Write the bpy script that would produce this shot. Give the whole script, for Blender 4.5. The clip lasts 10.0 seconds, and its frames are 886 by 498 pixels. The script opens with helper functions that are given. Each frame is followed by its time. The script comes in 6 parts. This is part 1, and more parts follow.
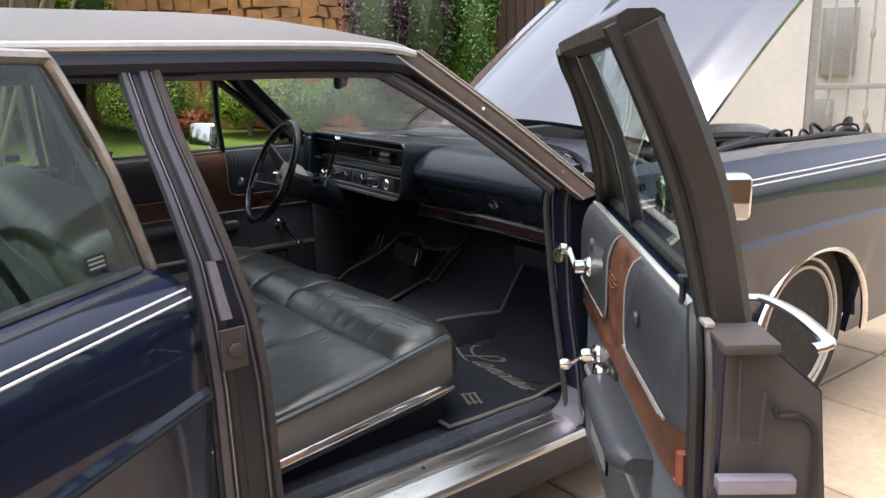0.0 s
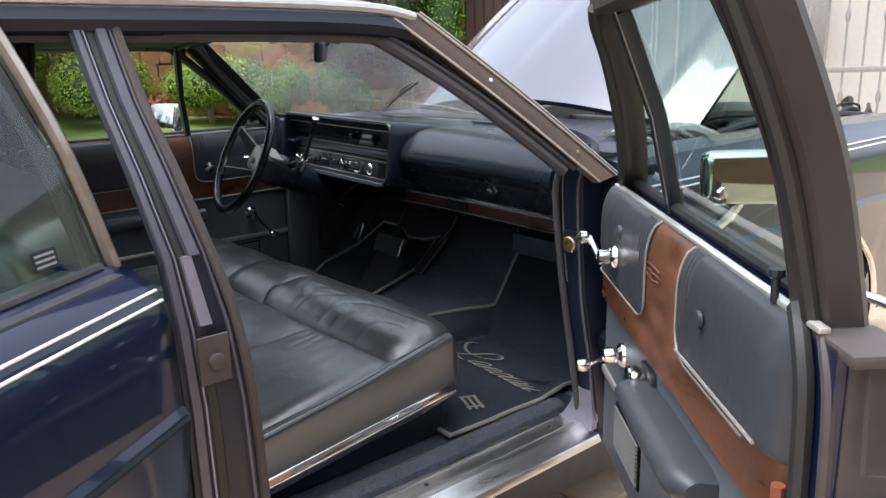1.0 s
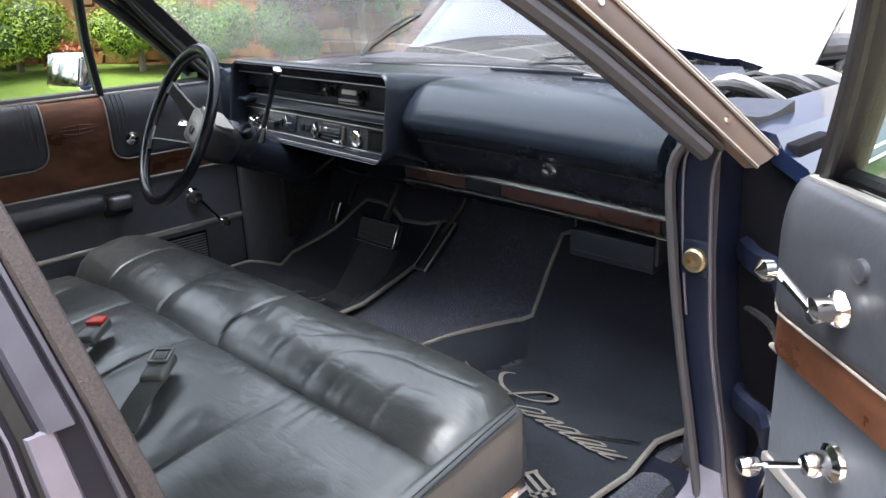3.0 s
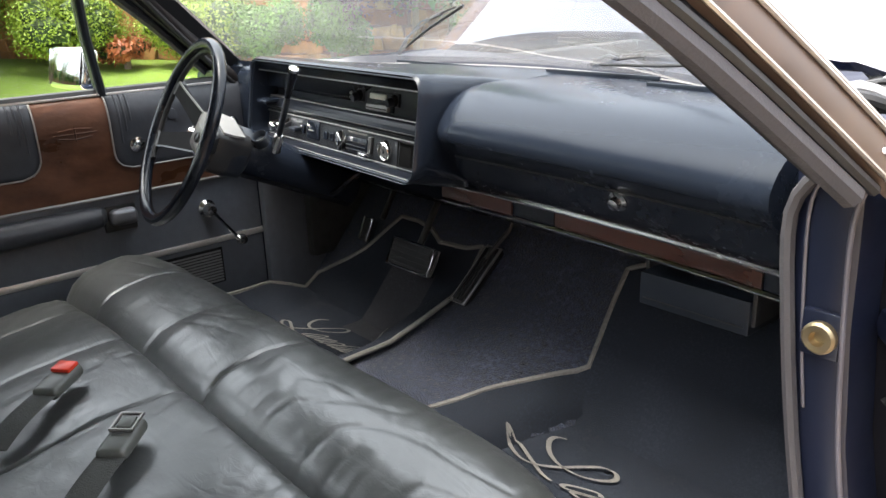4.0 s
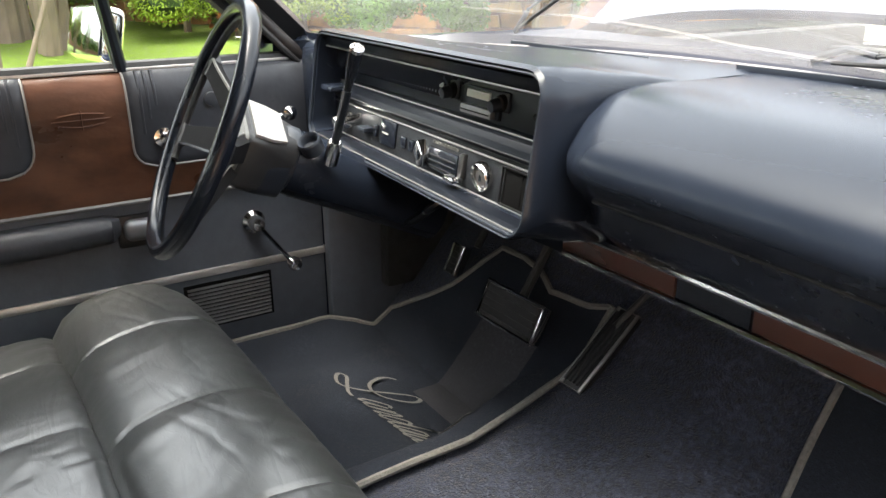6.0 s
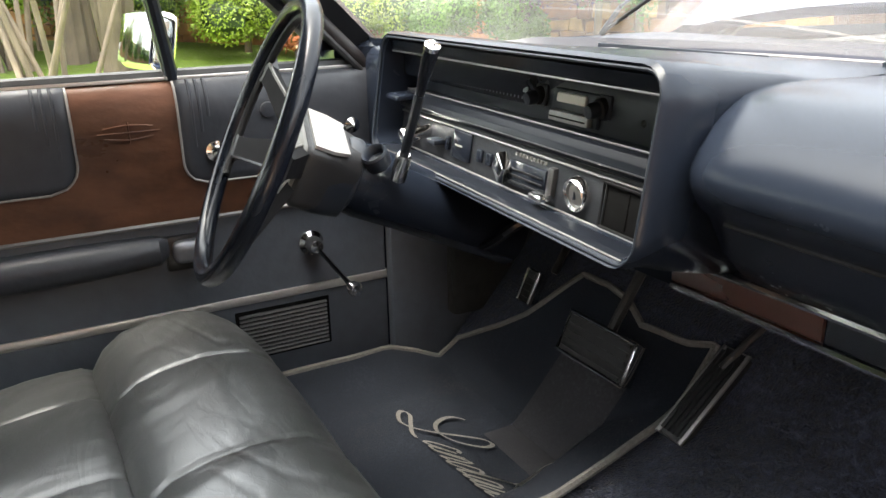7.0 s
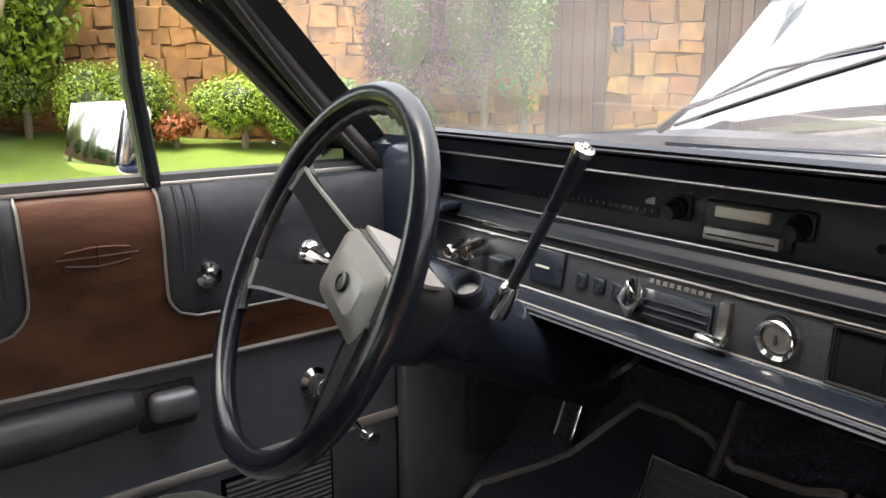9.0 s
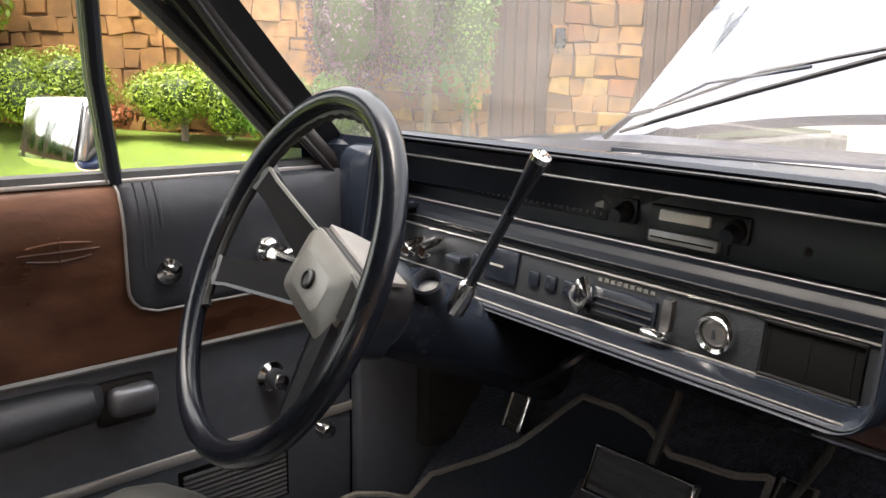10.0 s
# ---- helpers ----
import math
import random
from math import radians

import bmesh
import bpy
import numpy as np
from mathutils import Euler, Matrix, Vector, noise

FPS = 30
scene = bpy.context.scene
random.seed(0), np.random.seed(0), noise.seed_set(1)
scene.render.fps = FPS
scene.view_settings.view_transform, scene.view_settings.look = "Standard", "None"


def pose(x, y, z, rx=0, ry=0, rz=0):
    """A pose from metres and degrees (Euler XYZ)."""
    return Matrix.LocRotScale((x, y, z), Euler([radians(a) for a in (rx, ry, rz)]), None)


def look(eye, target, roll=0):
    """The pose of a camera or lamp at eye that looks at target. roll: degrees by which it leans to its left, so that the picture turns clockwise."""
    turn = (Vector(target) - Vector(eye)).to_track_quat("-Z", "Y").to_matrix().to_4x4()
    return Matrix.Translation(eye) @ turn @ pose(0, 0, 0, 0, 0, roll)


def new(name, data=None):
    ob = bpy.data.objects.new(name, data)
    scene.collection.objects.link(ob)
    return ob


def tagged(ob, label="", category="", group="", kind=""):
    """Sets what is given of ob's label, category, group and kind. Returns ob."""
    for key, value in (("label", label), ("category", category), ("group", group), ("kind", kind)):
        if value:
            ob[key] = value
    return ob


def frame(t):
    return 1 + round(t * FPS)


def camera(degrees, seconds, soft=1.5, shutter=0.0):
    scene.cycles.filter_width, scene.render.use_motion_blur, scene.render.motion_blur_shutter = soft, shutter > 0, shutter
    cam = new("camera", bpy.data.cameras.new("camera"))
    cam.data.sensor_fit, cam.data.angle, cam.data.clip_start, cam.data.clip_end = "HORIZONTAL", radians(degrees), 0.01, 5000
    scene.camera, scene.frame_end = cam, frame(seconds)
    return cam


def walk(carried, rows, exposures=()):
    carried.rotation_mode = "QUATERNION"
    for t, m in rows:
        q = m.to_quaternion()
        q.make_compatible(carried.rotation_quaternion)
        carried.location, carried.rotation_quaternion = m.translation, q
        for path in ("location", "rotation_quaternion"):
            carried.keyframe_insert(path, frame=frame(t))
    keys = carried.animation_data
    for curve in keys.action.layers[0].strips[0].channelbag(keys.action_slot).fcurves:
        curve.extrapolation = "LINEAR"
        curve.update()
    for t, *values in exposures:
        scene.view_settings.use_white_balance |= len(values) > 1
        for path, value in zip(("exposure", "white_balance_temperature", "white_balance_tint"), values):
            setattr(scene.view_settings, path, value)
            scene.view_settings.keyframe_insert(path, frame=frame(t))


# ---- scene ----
cam = camera(58.7, 10.0)
PATH = [
    (0, (2.211, -1.457, 1.288), (0.669, -0.27, 0.827), -1.4),
    (0.5, (2.143, -1.465, 1.283), (0.607, -0.27, 0.82), -1.7),
    (1, (1.998, -1.399, 1.244), (0.52, -0.144, 0.753), -1.3),
    (1.5, (1.814, -1.308, 1.244), (0.369, -0.02, 0.741), -2.2),
    (2, (1.673, -1.211, 1.238), (0.254, 0.081, 0.674), -2.6),
    (2.5, (1.513, -1.132, 1.213), (0.128, 0.176, 0.606), -2.4),
    (2.7, (1.447, -1.112, 1.215), (0.085, 0.209, 0.583), -2.3),
    (3.8, (1.214, -0.895, 1.179), (-0.189, 0.38, 0.543), -1.6),
    (4, (1.166, -0.844, 1.182), (-0.285, 0.378, 0.548), -2.1),
    (4.5, (1.05, -0.768, 1.173), (-0.422, 0.411, 0.509), -2.2),
    (5, (0.93, -0.715, 1.166), (-0.546, 0.451, 0.486), -1.6),
    (5.2, (0.888, -0.699, 1.173), (-0.59, 0.465, 0.494), -1.5),
    (6.3, (0.71, -0.48, 1.133), (-0.916, 0.456, 0.441), -0.7),
    (6.5, (0.695, -0.479, 1.133), (-0.942, 0.433, 0.434), -1.2),
    (7, (0.599, -0.47, 1.1), (-1.075, 0.425, 0.47), -1.2),
    (7.5, (0.484, -0.401, 1.084), (-1.235, 0.505, 0.609), -0.3),
    (8, (0.402, -0.385, 1.05), (-1.317, 0.543, 0.621), 1.3),
    (8.5, (0.298, -0.401, 1.071), (-1.292, 0.745, 0.672), 0.5),
    (9, (0.242, -0.564, 1.098), (-1.297, 0.642, 0.676), -0.3),
    (9.5, (0.244, -0.593, 1.109), (-1.181, 0.746, 0.689), 0.9),
    (10, (0.258, -0.606, 1.109), (-1.182, 0.713, 0.68), 1.1),
]
EXPOSURES = [(0.0, 1.38, 6400, 12), (1.0, 1.62, 6150, 11), (2.5, 2.32, 6100, 12), (4.5, 2.95, 6700, 10), (6.5, 3.2, 6850, 10), (7.0, 3.2, 6850, 10), (8.0, 2.85, 6450, 10), (8.5, 2.92, 6600, 13), (9.0, 2.8, 7000, 15), (10.0, 2.85, 7150, 16)]
walk(cam, [(t, look(eye, target, roll)) for t, eye, target, roll in PATH], EXPOSURES)

# ---- sky and sun ----
SUN_UP, SUN_TURN = 74.0, 200.0
world = bpy.data.worlds.new("sky")
scene.world = world
world.use_nodes = True
wn = world.node_tree
sky = wn.nodes.new("ShaderNodeTexSky")
sky.sky_type = "NISHITA"
sky.sun_disc = False
sky.sun_elevation, sky.sun_rotation = radians(SUN_UP), radians(SUN_TURN)
sky.air_density, sky.dust_density, sky.ozone_density = 1.0, 4.0, 0.6
haze = wn.nodes.new("ShaderNodeHueSaturation")
haze.inputs["Saturation"].default_value, haze.inputs["Value"].default_value = 0.32, 1.25
wn.links.new(sky.outputs[0], haze.inputs["Color"])
wn.links.new(haze.outputs[0], wn.nodes["Background"].inputs[0])
wn.nodes["Background"].inputs[1].default_value = 0.15
sun = new("sun", bpy.data.lights.new("sun", "SUN"))
sun.data.energy, sun.data.angle, sun.data.color = 1.0, radians(40), (1.0, 0.95, 0.88)
sa, se = radians(SUN_TURN), radians(SUN_UP)
sun.matrix_world = look((0, 0, 20), (-math.sin(sa) * math.cos(se), -math.cos(sa) * math.cos(se), 20 - math.sin(se)))


# ---- materials ----
def material(name, base, rough=0.5, metal=0.0, grain=0.0, scale=40.0, bump=0.0, bscale=200.0, coat=0.0, coat_ior=1.5, stain=0.0, sscale=3.0, vary=0.0, ior=1.5, sheen=0.0, spec=0.5, stretch=(1, 1, 1)):
    """A surface with fine grain and broad stains in its colour and roughness, and fine relief."""
    m = bpy.data.materials.new(name)
    m.use_nodes = True
    n, ln = m.node_tree.nodes, m.node_tree.links
    b = n["Principled BSDF"]
    b.inputs["Roughness"].default_value, b.inputs["Metallic"].default_value = rough, metal
    b.inputs["Coat Weight"].default_value, b.inputs["Coat Roughness"].default_value = coat, 0.04
    b.inputs["Coat IOR"].default_value = coat_ior
    b.inputs["IOR"].default_value, b.inputs["Sheen Weight"].default_value = ior, sheen
    b.inputs["Specular IOR Level"].default_value = spec
    co = n.new("ShaderNodeTexCoord")
    mp = n.new("ShaderNodeMapping")
    mp.inputs["Scale"].default_value = stretch
    ln.new(co.outputs["Object"], mp.inputs[0])

    def tex(s, detail):
        t = n.new("ShaderNodeTexNoise")
        t.inputs["Scale"].default_value, t.inputs["Detail"].default_value = s, detail
        ln.new(mp.outputs[0], t.inputs["Vector"])
        return t.outputs["Fac"]

    value = None

    def add(sock, amount):
        nonlocal value
        k = n.new("ShaderNodeMapRange")
        k.inputs["From Min"].default_value, k.inputs["From Max"].default_value = 0.25, 0.75
        k.inputs["To Min"].default_value, k.inputs["To Max"].default_value = 1 - amount, 1 + amount
        ln.new(sock, k.inputs["Value"])
        if value is None:
            value = k.outputs[0]
        else:
            u = n.new("ShaderNodeMath")
            u.operation = "MULTIPLY"
            ln.new(value, u.inputs[0]), ln.new(k.outputs[0], u.inputs[1])
            value = u.outputs[0]

    if grain:
        add(tex(scale, 4), grain)
    if stain:
        add(tex(sscale, 3), stain)
    if vary:
        oi = n.new("ShaderNodeObjectInfo")
        k = n.new("ShaderNodeMapRange")
        k.inputs["To Min"].default_value, k.inputs["To Max"].default_value = 1 - vary, 1 + vary
        ln.new(oi.outputs["Random"], k.inputs["Value"])
        if value is None:
            value = k.outputs[0]
        else:
            u = n.new("ShaderNodeMath")
            u.operation = "MULTIPLY"
            ln.new(value, u.inputs[0]), ln.new(k.outputs[0], u.inputs[1])
            value = u.outputs[0]
    if value is None:
        b.inputs["Base Color"].default_value = (*base, 1)
    else:
        mx = n.new("ShaderNodeVectorMath")
        mx.operation = "SCALE"
        mx.inputs[0].default_value = base
        ln.new(value, mx.inputs["Scale"])
        ln.new(mx.outputs[0], b.inputs["Base Color"])
        if grain or stain:
            r = n.new("ShaderNodeMath")
            r.operation = "MULTIPLY"
            r.inputs[1].default_value = rough
            r.use_clamp = True
            ln.new(value, r.inputs[0])
            ln.new(r.outputs[0], b.inputs["Roughness"])
    if bump:
        bp = n.new("ShaderNodeBump")
        bp.inputs["Strength"].default_value, bp.inputs["Distance"].default_value = bump, 0.01
        ln.new(tex(bscale, 5), bp.inputs["Height"])
        ln.new(bp.outputs[0], b.inputs["Normal"])
    return m


def leather_material(name, base, rough):
    """Soft black hide: fine pores, stretched creases and broad worn patches."""
    m = material(name, base, rough, spec=1.0, ior=1.6, grain=0.10, scale=70, stain=0.20, sscale=5)
    n, ln = m.node_tree.nodes, m.node_tree.links
    co = n["Texture Coordinate"]

    def ridged(scale, squash, warp):
        mp, tx, ab, rg = (n.new("ShaderNode" + k) for k in ("Mapping", "TexNoise", "Math", "MapRange"))
        mp.inputs["Scale"].default_value = squash
        mp.inputs["Rotation"].default_value = (0, 0, warp)
        tx.inputs["Scale"].default_value, tx.inputs["Detail"].default_value, tx.inputs["Distortion"].default_value = scale, 3.0, 0.6
        ab.operation = "PINGPONG"
        ab.inputs[1].default_value = 0.5
        rg.inputs["From Min"].default_value, rg.inputs["From Max"].default_value = 0.44, 0.5
        ln.new(co.outputs["Object"], mp.inputs[0]), ln.new(mp.outputs[0], tx.inputs["Vector"])
        ln.new(tx.outputs["Fac"], ab.inputs[0]), ln.new(ab.outputs[0], rg.inputs["Value"])
        return rg.outputs[0]

    wide, fine, pore, a1, a2, bp = ridged(4.5, (1, 3.0, 1), 0.5), ridged(34, (1, 1.6, 1), -0.3), n.new("ShaderNodeTexNoise"), n.new("ShaderNodeMath"), n.new("ShaderNodeMath"), n.new("ShaderNodeBump")
    pore.inputs["Scale"].default_value, pore.inputs["Detail"].default_value = 260, 3
    ln.new(co.outputs["Object"], pore.inputs["Vector"])
    a1.operation = a2.operation = "MULTIPLY_ADD"
    a1.inputs[1].default_value, a2.inputs[1].default_value = -0.30, 0.06
    ln.new(fine, a1.inputs[0]), ln.new(wide, a1.inputs[2])
    ln.new(pore.outputs["Fac"], a2.inputs[0]), ln.new(a1.outputs[0], a2.inputs[2])
    bp.inputs["Strength"].default_value, bp.inputs["Distance"].default_value = 0.075, 0.004
    bp.invert = True
    ln.new(a2.outputs[0], bp.inputs["Height"])
    ln.new(bp.outputs[0], n["Principled BSDF"].inputs["Normal"])
    return m


def glass_material(name, tint, gloss=1.0, dust=0.0):
    """Thin pane: clear through, mirror by its angle."""
    m = bpy.data.materials.new(name)
    m.use_nodes = True
    n, ln = m.node_tree.nodes, m.node_tree.links
    n.remove(n["Principled BSDF"])
    tr, gl, mx, fr, pw, ad = (n.new("ShaderNode" + k) for k in ("BsdfTransparent", "BsdfGlossy", "MixShader", "LayerWeight", "Math", "MapRange"))
    tr.inputs[0].default_value = (*tint, 1)
    gl.inputs[0].default_value, gl.inputs[1].default_value = (gloss, gloss, gloss, 1), 0.01
    fr.inputs["Blend"].default_value = 0.5
    pw.operation = "POWER"
    pw.inputs[1].default_value = 4.0
    ad.inputs["To Min"].default_value, ad.inputs["To Max"].default_value = 0.04, 0.95
    ln.new(fr.outputs["Facing"], pw.inputs[0]), ln.new(pw.outputs[0], ad.inputs["Value"])
    ln.new(ad.outputs[0], mx.inputs[0]), ln.new(tr.outputs[0], mx.inputs[1]), ln.new(gl.outputs[0], mx.inputs[2])
    if dust:
        df, m2, nz, kr = (n.new("ShaderNode" + k) for k in ("BsdfTranslucent", "MixShader", "TexNoise", "MapRange"))
        df.inputs[0].default_value = (0.75, 0.74, 0.72, 1)
        nz.inputs["Scale"].default_value, nz.inputs["Detail"].default_value = 3.5, 5.0
        kr.inputs["From Min"].default_value, kr.inputs["From Max"].default_value = 0.3, 0.7
        kr.inputs["To Min"].default_value, kr.inputs["To Max"].default_value = dust * 0.4, dust * 1.6
        ln.new(nz.outputs["Fac"], kr.inputs["Value"]), ln.new(kr.outputs[0], m2.inputs[0])
        ln.new(mx.outputs[0], m2.inputs[1]), ln.new(df.outputs[0], m2.inputs[2])
        ln.new(m2.outputs[0], n["Material Output"].inputs[0])
        return m
    ln.new(mx.outputs[0], n["Material Output"].inputs[0])
    return m


PAINT = material("navy_paint", (0.005, 0.0095, 0.030), 0.3, 0.0, coat=0.8, coat_ior=1.45, stain=0.15, sscale=2.0, spec=0.2)
HOODPAINT = material("polished_navy_hood", (0.008, 0.012, 0.034), 0.25, 0.0, coat=1.0, coat_ior=1.85, stain=0.15, sscale=2.0, spec=0.5)
VINYL = material("grey_vinyl_roof", (0.105, 0.094, 0.086), 0.38, grain=0.1, scale=60, bump=0.25, bscale=350, stain=0.12)
LEATHER = leather_material("black_leather", (0.042, 0.044, 0.042), 0.35)
PADDING = material("black_dash_vinyl", (0.0090, 0.0122, 0.0190), 0.26, spec=0.22, grain=0.04, scale=60, stain=0.08, sscale=6)
DOORVINYL = material("black_door_vinyl", (0.040, 0.043, 0.050), 0.38, spec=0.32, grain=0.10, scale=40, bump=0.10, bscale=60, stain=0.12, sscale=5)
# Lighter, bluer than the door pads: skylight put into the colour.
BOARD = material("skylit_blue_door_board", (0.090, 0.100, 0.117), 0.48, grain=0.10, scale=40, bump=0.08, bscale=90, stain=0.12, sscale=5)
BROWN = material("brown_wood_vinyl", (0.090, 0.036, 0.018), 0.42, spec=0.4, grain=0.55, scale=18, bump=0.35, bscale=22, stain=0.50, sscale=7, stretch=(0.5, 1, 1))
WOOD = material("walnut_trim", (0.042, 0.013, 0.007), 0.3, grain=0.45, scale=22, stain=0.2, sscale=7, stretch=(0.25, 1, 1), coat=0.4)
CHROME = material("chrome", (0.78, 0.77, 0.76), 0.12, 1.0, grain=0.1, scale=30)
STEEL = material("brushed_sill_plate", (0.62, 0.61, 0.60), 0.3, 1.0, grain=0.15, scale=60, bump=0.1, bscale=200, stretch=(1, 0.1, 1))
PIPING = material("silver_piping", (0.27, 0.255, 0.24), 0.4, 0.3, grain=0.1)
RUBBER = material("black_rubber", (0.014, 0.014, 0.014), 0.55, grain=0.15, bump=0.1, bscale=120)
SEAL = material("grey_weatherstrip", (0.042, 0.040, 0.044), 0.65, grain=0.35, scale=300, bump=0.12, bscale=350)
CARPET = material("black_carpet", (0.033, 0.038, 0.057), 0.95, grain=0.8, scale=90, bump=1.0, bscale=260, stain=0.35, sscale=9, sheen=0.10, spec=0.2)
MATFELT = material("black_mat_felt", (0.020, 0.0235, 0.031), 0.95, spec=0.15, grain=0.35, scale=200, bump=0.5, bscale=500, stain=0.25, sscale=8)
BINDING = material("grey_mat_binding", (0.165, 0.155, 0.138), 0.85, grain=0.25, scale=150, bump=0.5, bscale=300)
BLACKPLASTIC = material("black_plastic", (0.013, 0.017, 0.024), 0.40, spec=0.4, grain=0.06, scale=60)
GLOSSBLACK = material("gloss_black", (0.008, 0.0105, 0.016), 0.22, spec=0.4, grain=0.1, scale=30)
BRUSHED = material("brushed_aluminium", (0.34, 0.33, 0.31), 0.34, 0.8, grain=0.12, scale=40)
DIMMETAL = material("dark_ribbed_metal", (0.06, 0.06, 0.06), 0.35, 0.6, grain=0.2, scale=80)
TYRE = material("tyre_rubber", (0.02, 0.02, 0.02), 0.75, grain=0.2, bump=0.2)
WHITEWALL = material("whitewall", (0.62, 0.58, 0.52), 0.6, grain=0.1)
IRON = material("greasy_engine_metal", (0.05, 0.05, 0.048), 0.5, 0.4, grain=0.4, scale=30, bump=0.3, bscale=80)
RED = material("red_button", (0.75, 0.05, 0.02), 0.35)
BELT = material("black_webbing", (0.040, 0.041, 0.036), 0.8, grain=0.2, bump=0.3, bscale=500)
DIAL = material("grey_print", (0.30, 0.30, 0.28), 0.5)
# Pale window, whitened further for the bright reflection on it.
LCD = material("pale_tuner_reflection", (0.82, 0.80, 0.74), 0.3)
CLEAR = glass_material("clear_glass", (0.86, 0.90, 0.88))
TINT = glass_material("green_tinted_glass", (0.64, 0.80, 0.71))
MIRROR = material("mirror_glass", (0.45, 0.45, 0.46), 0.06, 1.0)
CASSETTE = material("dull_grey_metal", (0.30, 0.30, 0.30), 0.42, 0.5, grain=0.2, scale=60, bump=0.1, bscale=200)
GRASS = material("lawn", (0.105, 0.165, 0.012), 0.8, grain=0.45, scale=18, bump=0.6, bscale=60, stain=0.3, sscale=0.6)
PAVER = material("beige_paver", (0.40, 0.31, 0.22), 0.7, grain=0.12, scale=30, bump=0.2, bscale=90, stain=0.15, sscale=2.5, vary=0.1)
JOINT = material("paver_joint", (0.16, 0.12, 0.09), 0.9, grain=0.2)
STONE = material("ochre_stone", (0.24, 0.118, 0.046), 0.75, grain=0.3, scale=7, bump=0.6, bscale=18, stain=0.35, sscale=2.2, vary=0.28)
MORTAR = material("dark_mortar", (0.17, 0.095, 0.052), 0.9, grain=0.3)
PLANK = material("dark_planks", (0.075, 0.038, 0.026), 0.6, grain=0.35, scale=12, bump=0.3, bscale=40, vary=0.2, stretch=(1, 1, 0.15))
PLASTER = material("cream_plaster", (0.52, 0.50, 0.46), 0.8, grain=0.05, scale=20, bump=0.1, bscale=60, stain=0.08, sscale=1.2)
GATEPAINT = material("grey_iron_paint", (0.26, 0.25, 0.24), 0.45, grain=0.15, scale=40)
BARK = material("grey_bark", (0.17, 0.13, 0.095), 0.9, grain=0.4, scale=10, bump=0.7, bscale=30, stretch=(1, 1, 0.3))
LEAF = material("green_leaf", (0.075, 0.16, 0.018), 0.5, grain=0.4, scale=3.0, stain=0.35, sscale=1.0)
LIME = material("lime_leaf", (0.19, 0.27, 0.018), 0.5, grain=0.4, scale=3.0, stain=0.3, sscale=1.0)
PURPLE = material("purple_leaf", (0.085, 0.040, 0.068), 0.55, grain=0.4, scale=3.0, stain=0.35, sscale=1.0)
REDLEAF = material("red_leaf", (0.32, 0.09, 0.03), 0.55, grain=0.4, scale=3.0)


# ---- mesh helpers ----
def part(name, bm, mat, parent=None, label="", smooth=True):
    me = bpy.data.meshes.new(name)
    bmesh.ops.recalc_face_normals(bm, faces=bm.faces)
    if smooth:
        for f in bm.faces:
            f.smooth = True
        for e in bm.edges:
            if len(e.link_faces) == 2 and e.calc_face_angle(0) > 0.6:
                e.smooth = False
    bm.to_mesh(me)
    bm.free()
    me.materials.append(mat)
    ob = new(name, me)
    ob.parent = parent
    if label:
        tagged(ob, label)
    return ob


def thing(name, label, category, m=None, group="", kind=""):
    ob = new(name)
    ob.empty_display_size = 0.1
    if m is not None:
        ob.matrix_world = m
    return tagged(ob, label, category, group, kind)


def box(x0, x1, y0, y1, z0, z1, bev=0.0, seg=2, bm=None):
    own = bmesh.new()
    vs = [own.verts.new(p) for p in ((x0, y0, z0), (x1, y0, z0), (x1, y1, z0), (x0, y1, z0), (x0, y0, z1), (x1, y0, z1), (x1, y1, z1), (x0, y1, z1))]
    for f in ((0, 3, 2, 1), (4, 5, 6, 7), (0, 1, 5, 4), (1, 2, 6, 5), (2, 3, 7, 6), (3, 0, 4, 7)):
        own.faces.new([vs[i] for i in f])
    if bev:
        bmesh.ops.bevel(own, geom=own.edges[:], offset=bev, segments=seg, profile=0.5, affect="EDGES")
    return join(bm, own)


def join(bm, own):
    """Adds own to bm and gives bm back, or own itself where there is no bm."""
    if bm is None:
        return own
    me = bpy.data.meshes.new("t")
    own.to_mesh(me)
    own.free()
    bm.from_mesh(me)
    bpy.data.meshes.remove(me)
    return bm


def moved(bm, m):
    bmesh.ops.transform(bm, matrix=m, verts=bm.verts)
    return bm


def loft(rings, closed=True, caps=True, bm=None):
    """A skin over rings of equally many points."""
    own = bmesh.new()
    rows = [[own.verts.new(p) for p in r] for r in rings]
    k = len(rows[0])
    for a, b in zip(rows, rows[1:]):
        for i in range(k if closed else k - 1):
            own.faces.new((a[i], a[(i + 1) % k], b[(i + 1) % k], b[i]))
    if closed and caps:
        own.faces.new(rows[0][::-1])
        own.faces.new(rows[-1])
    return join(bm, own)


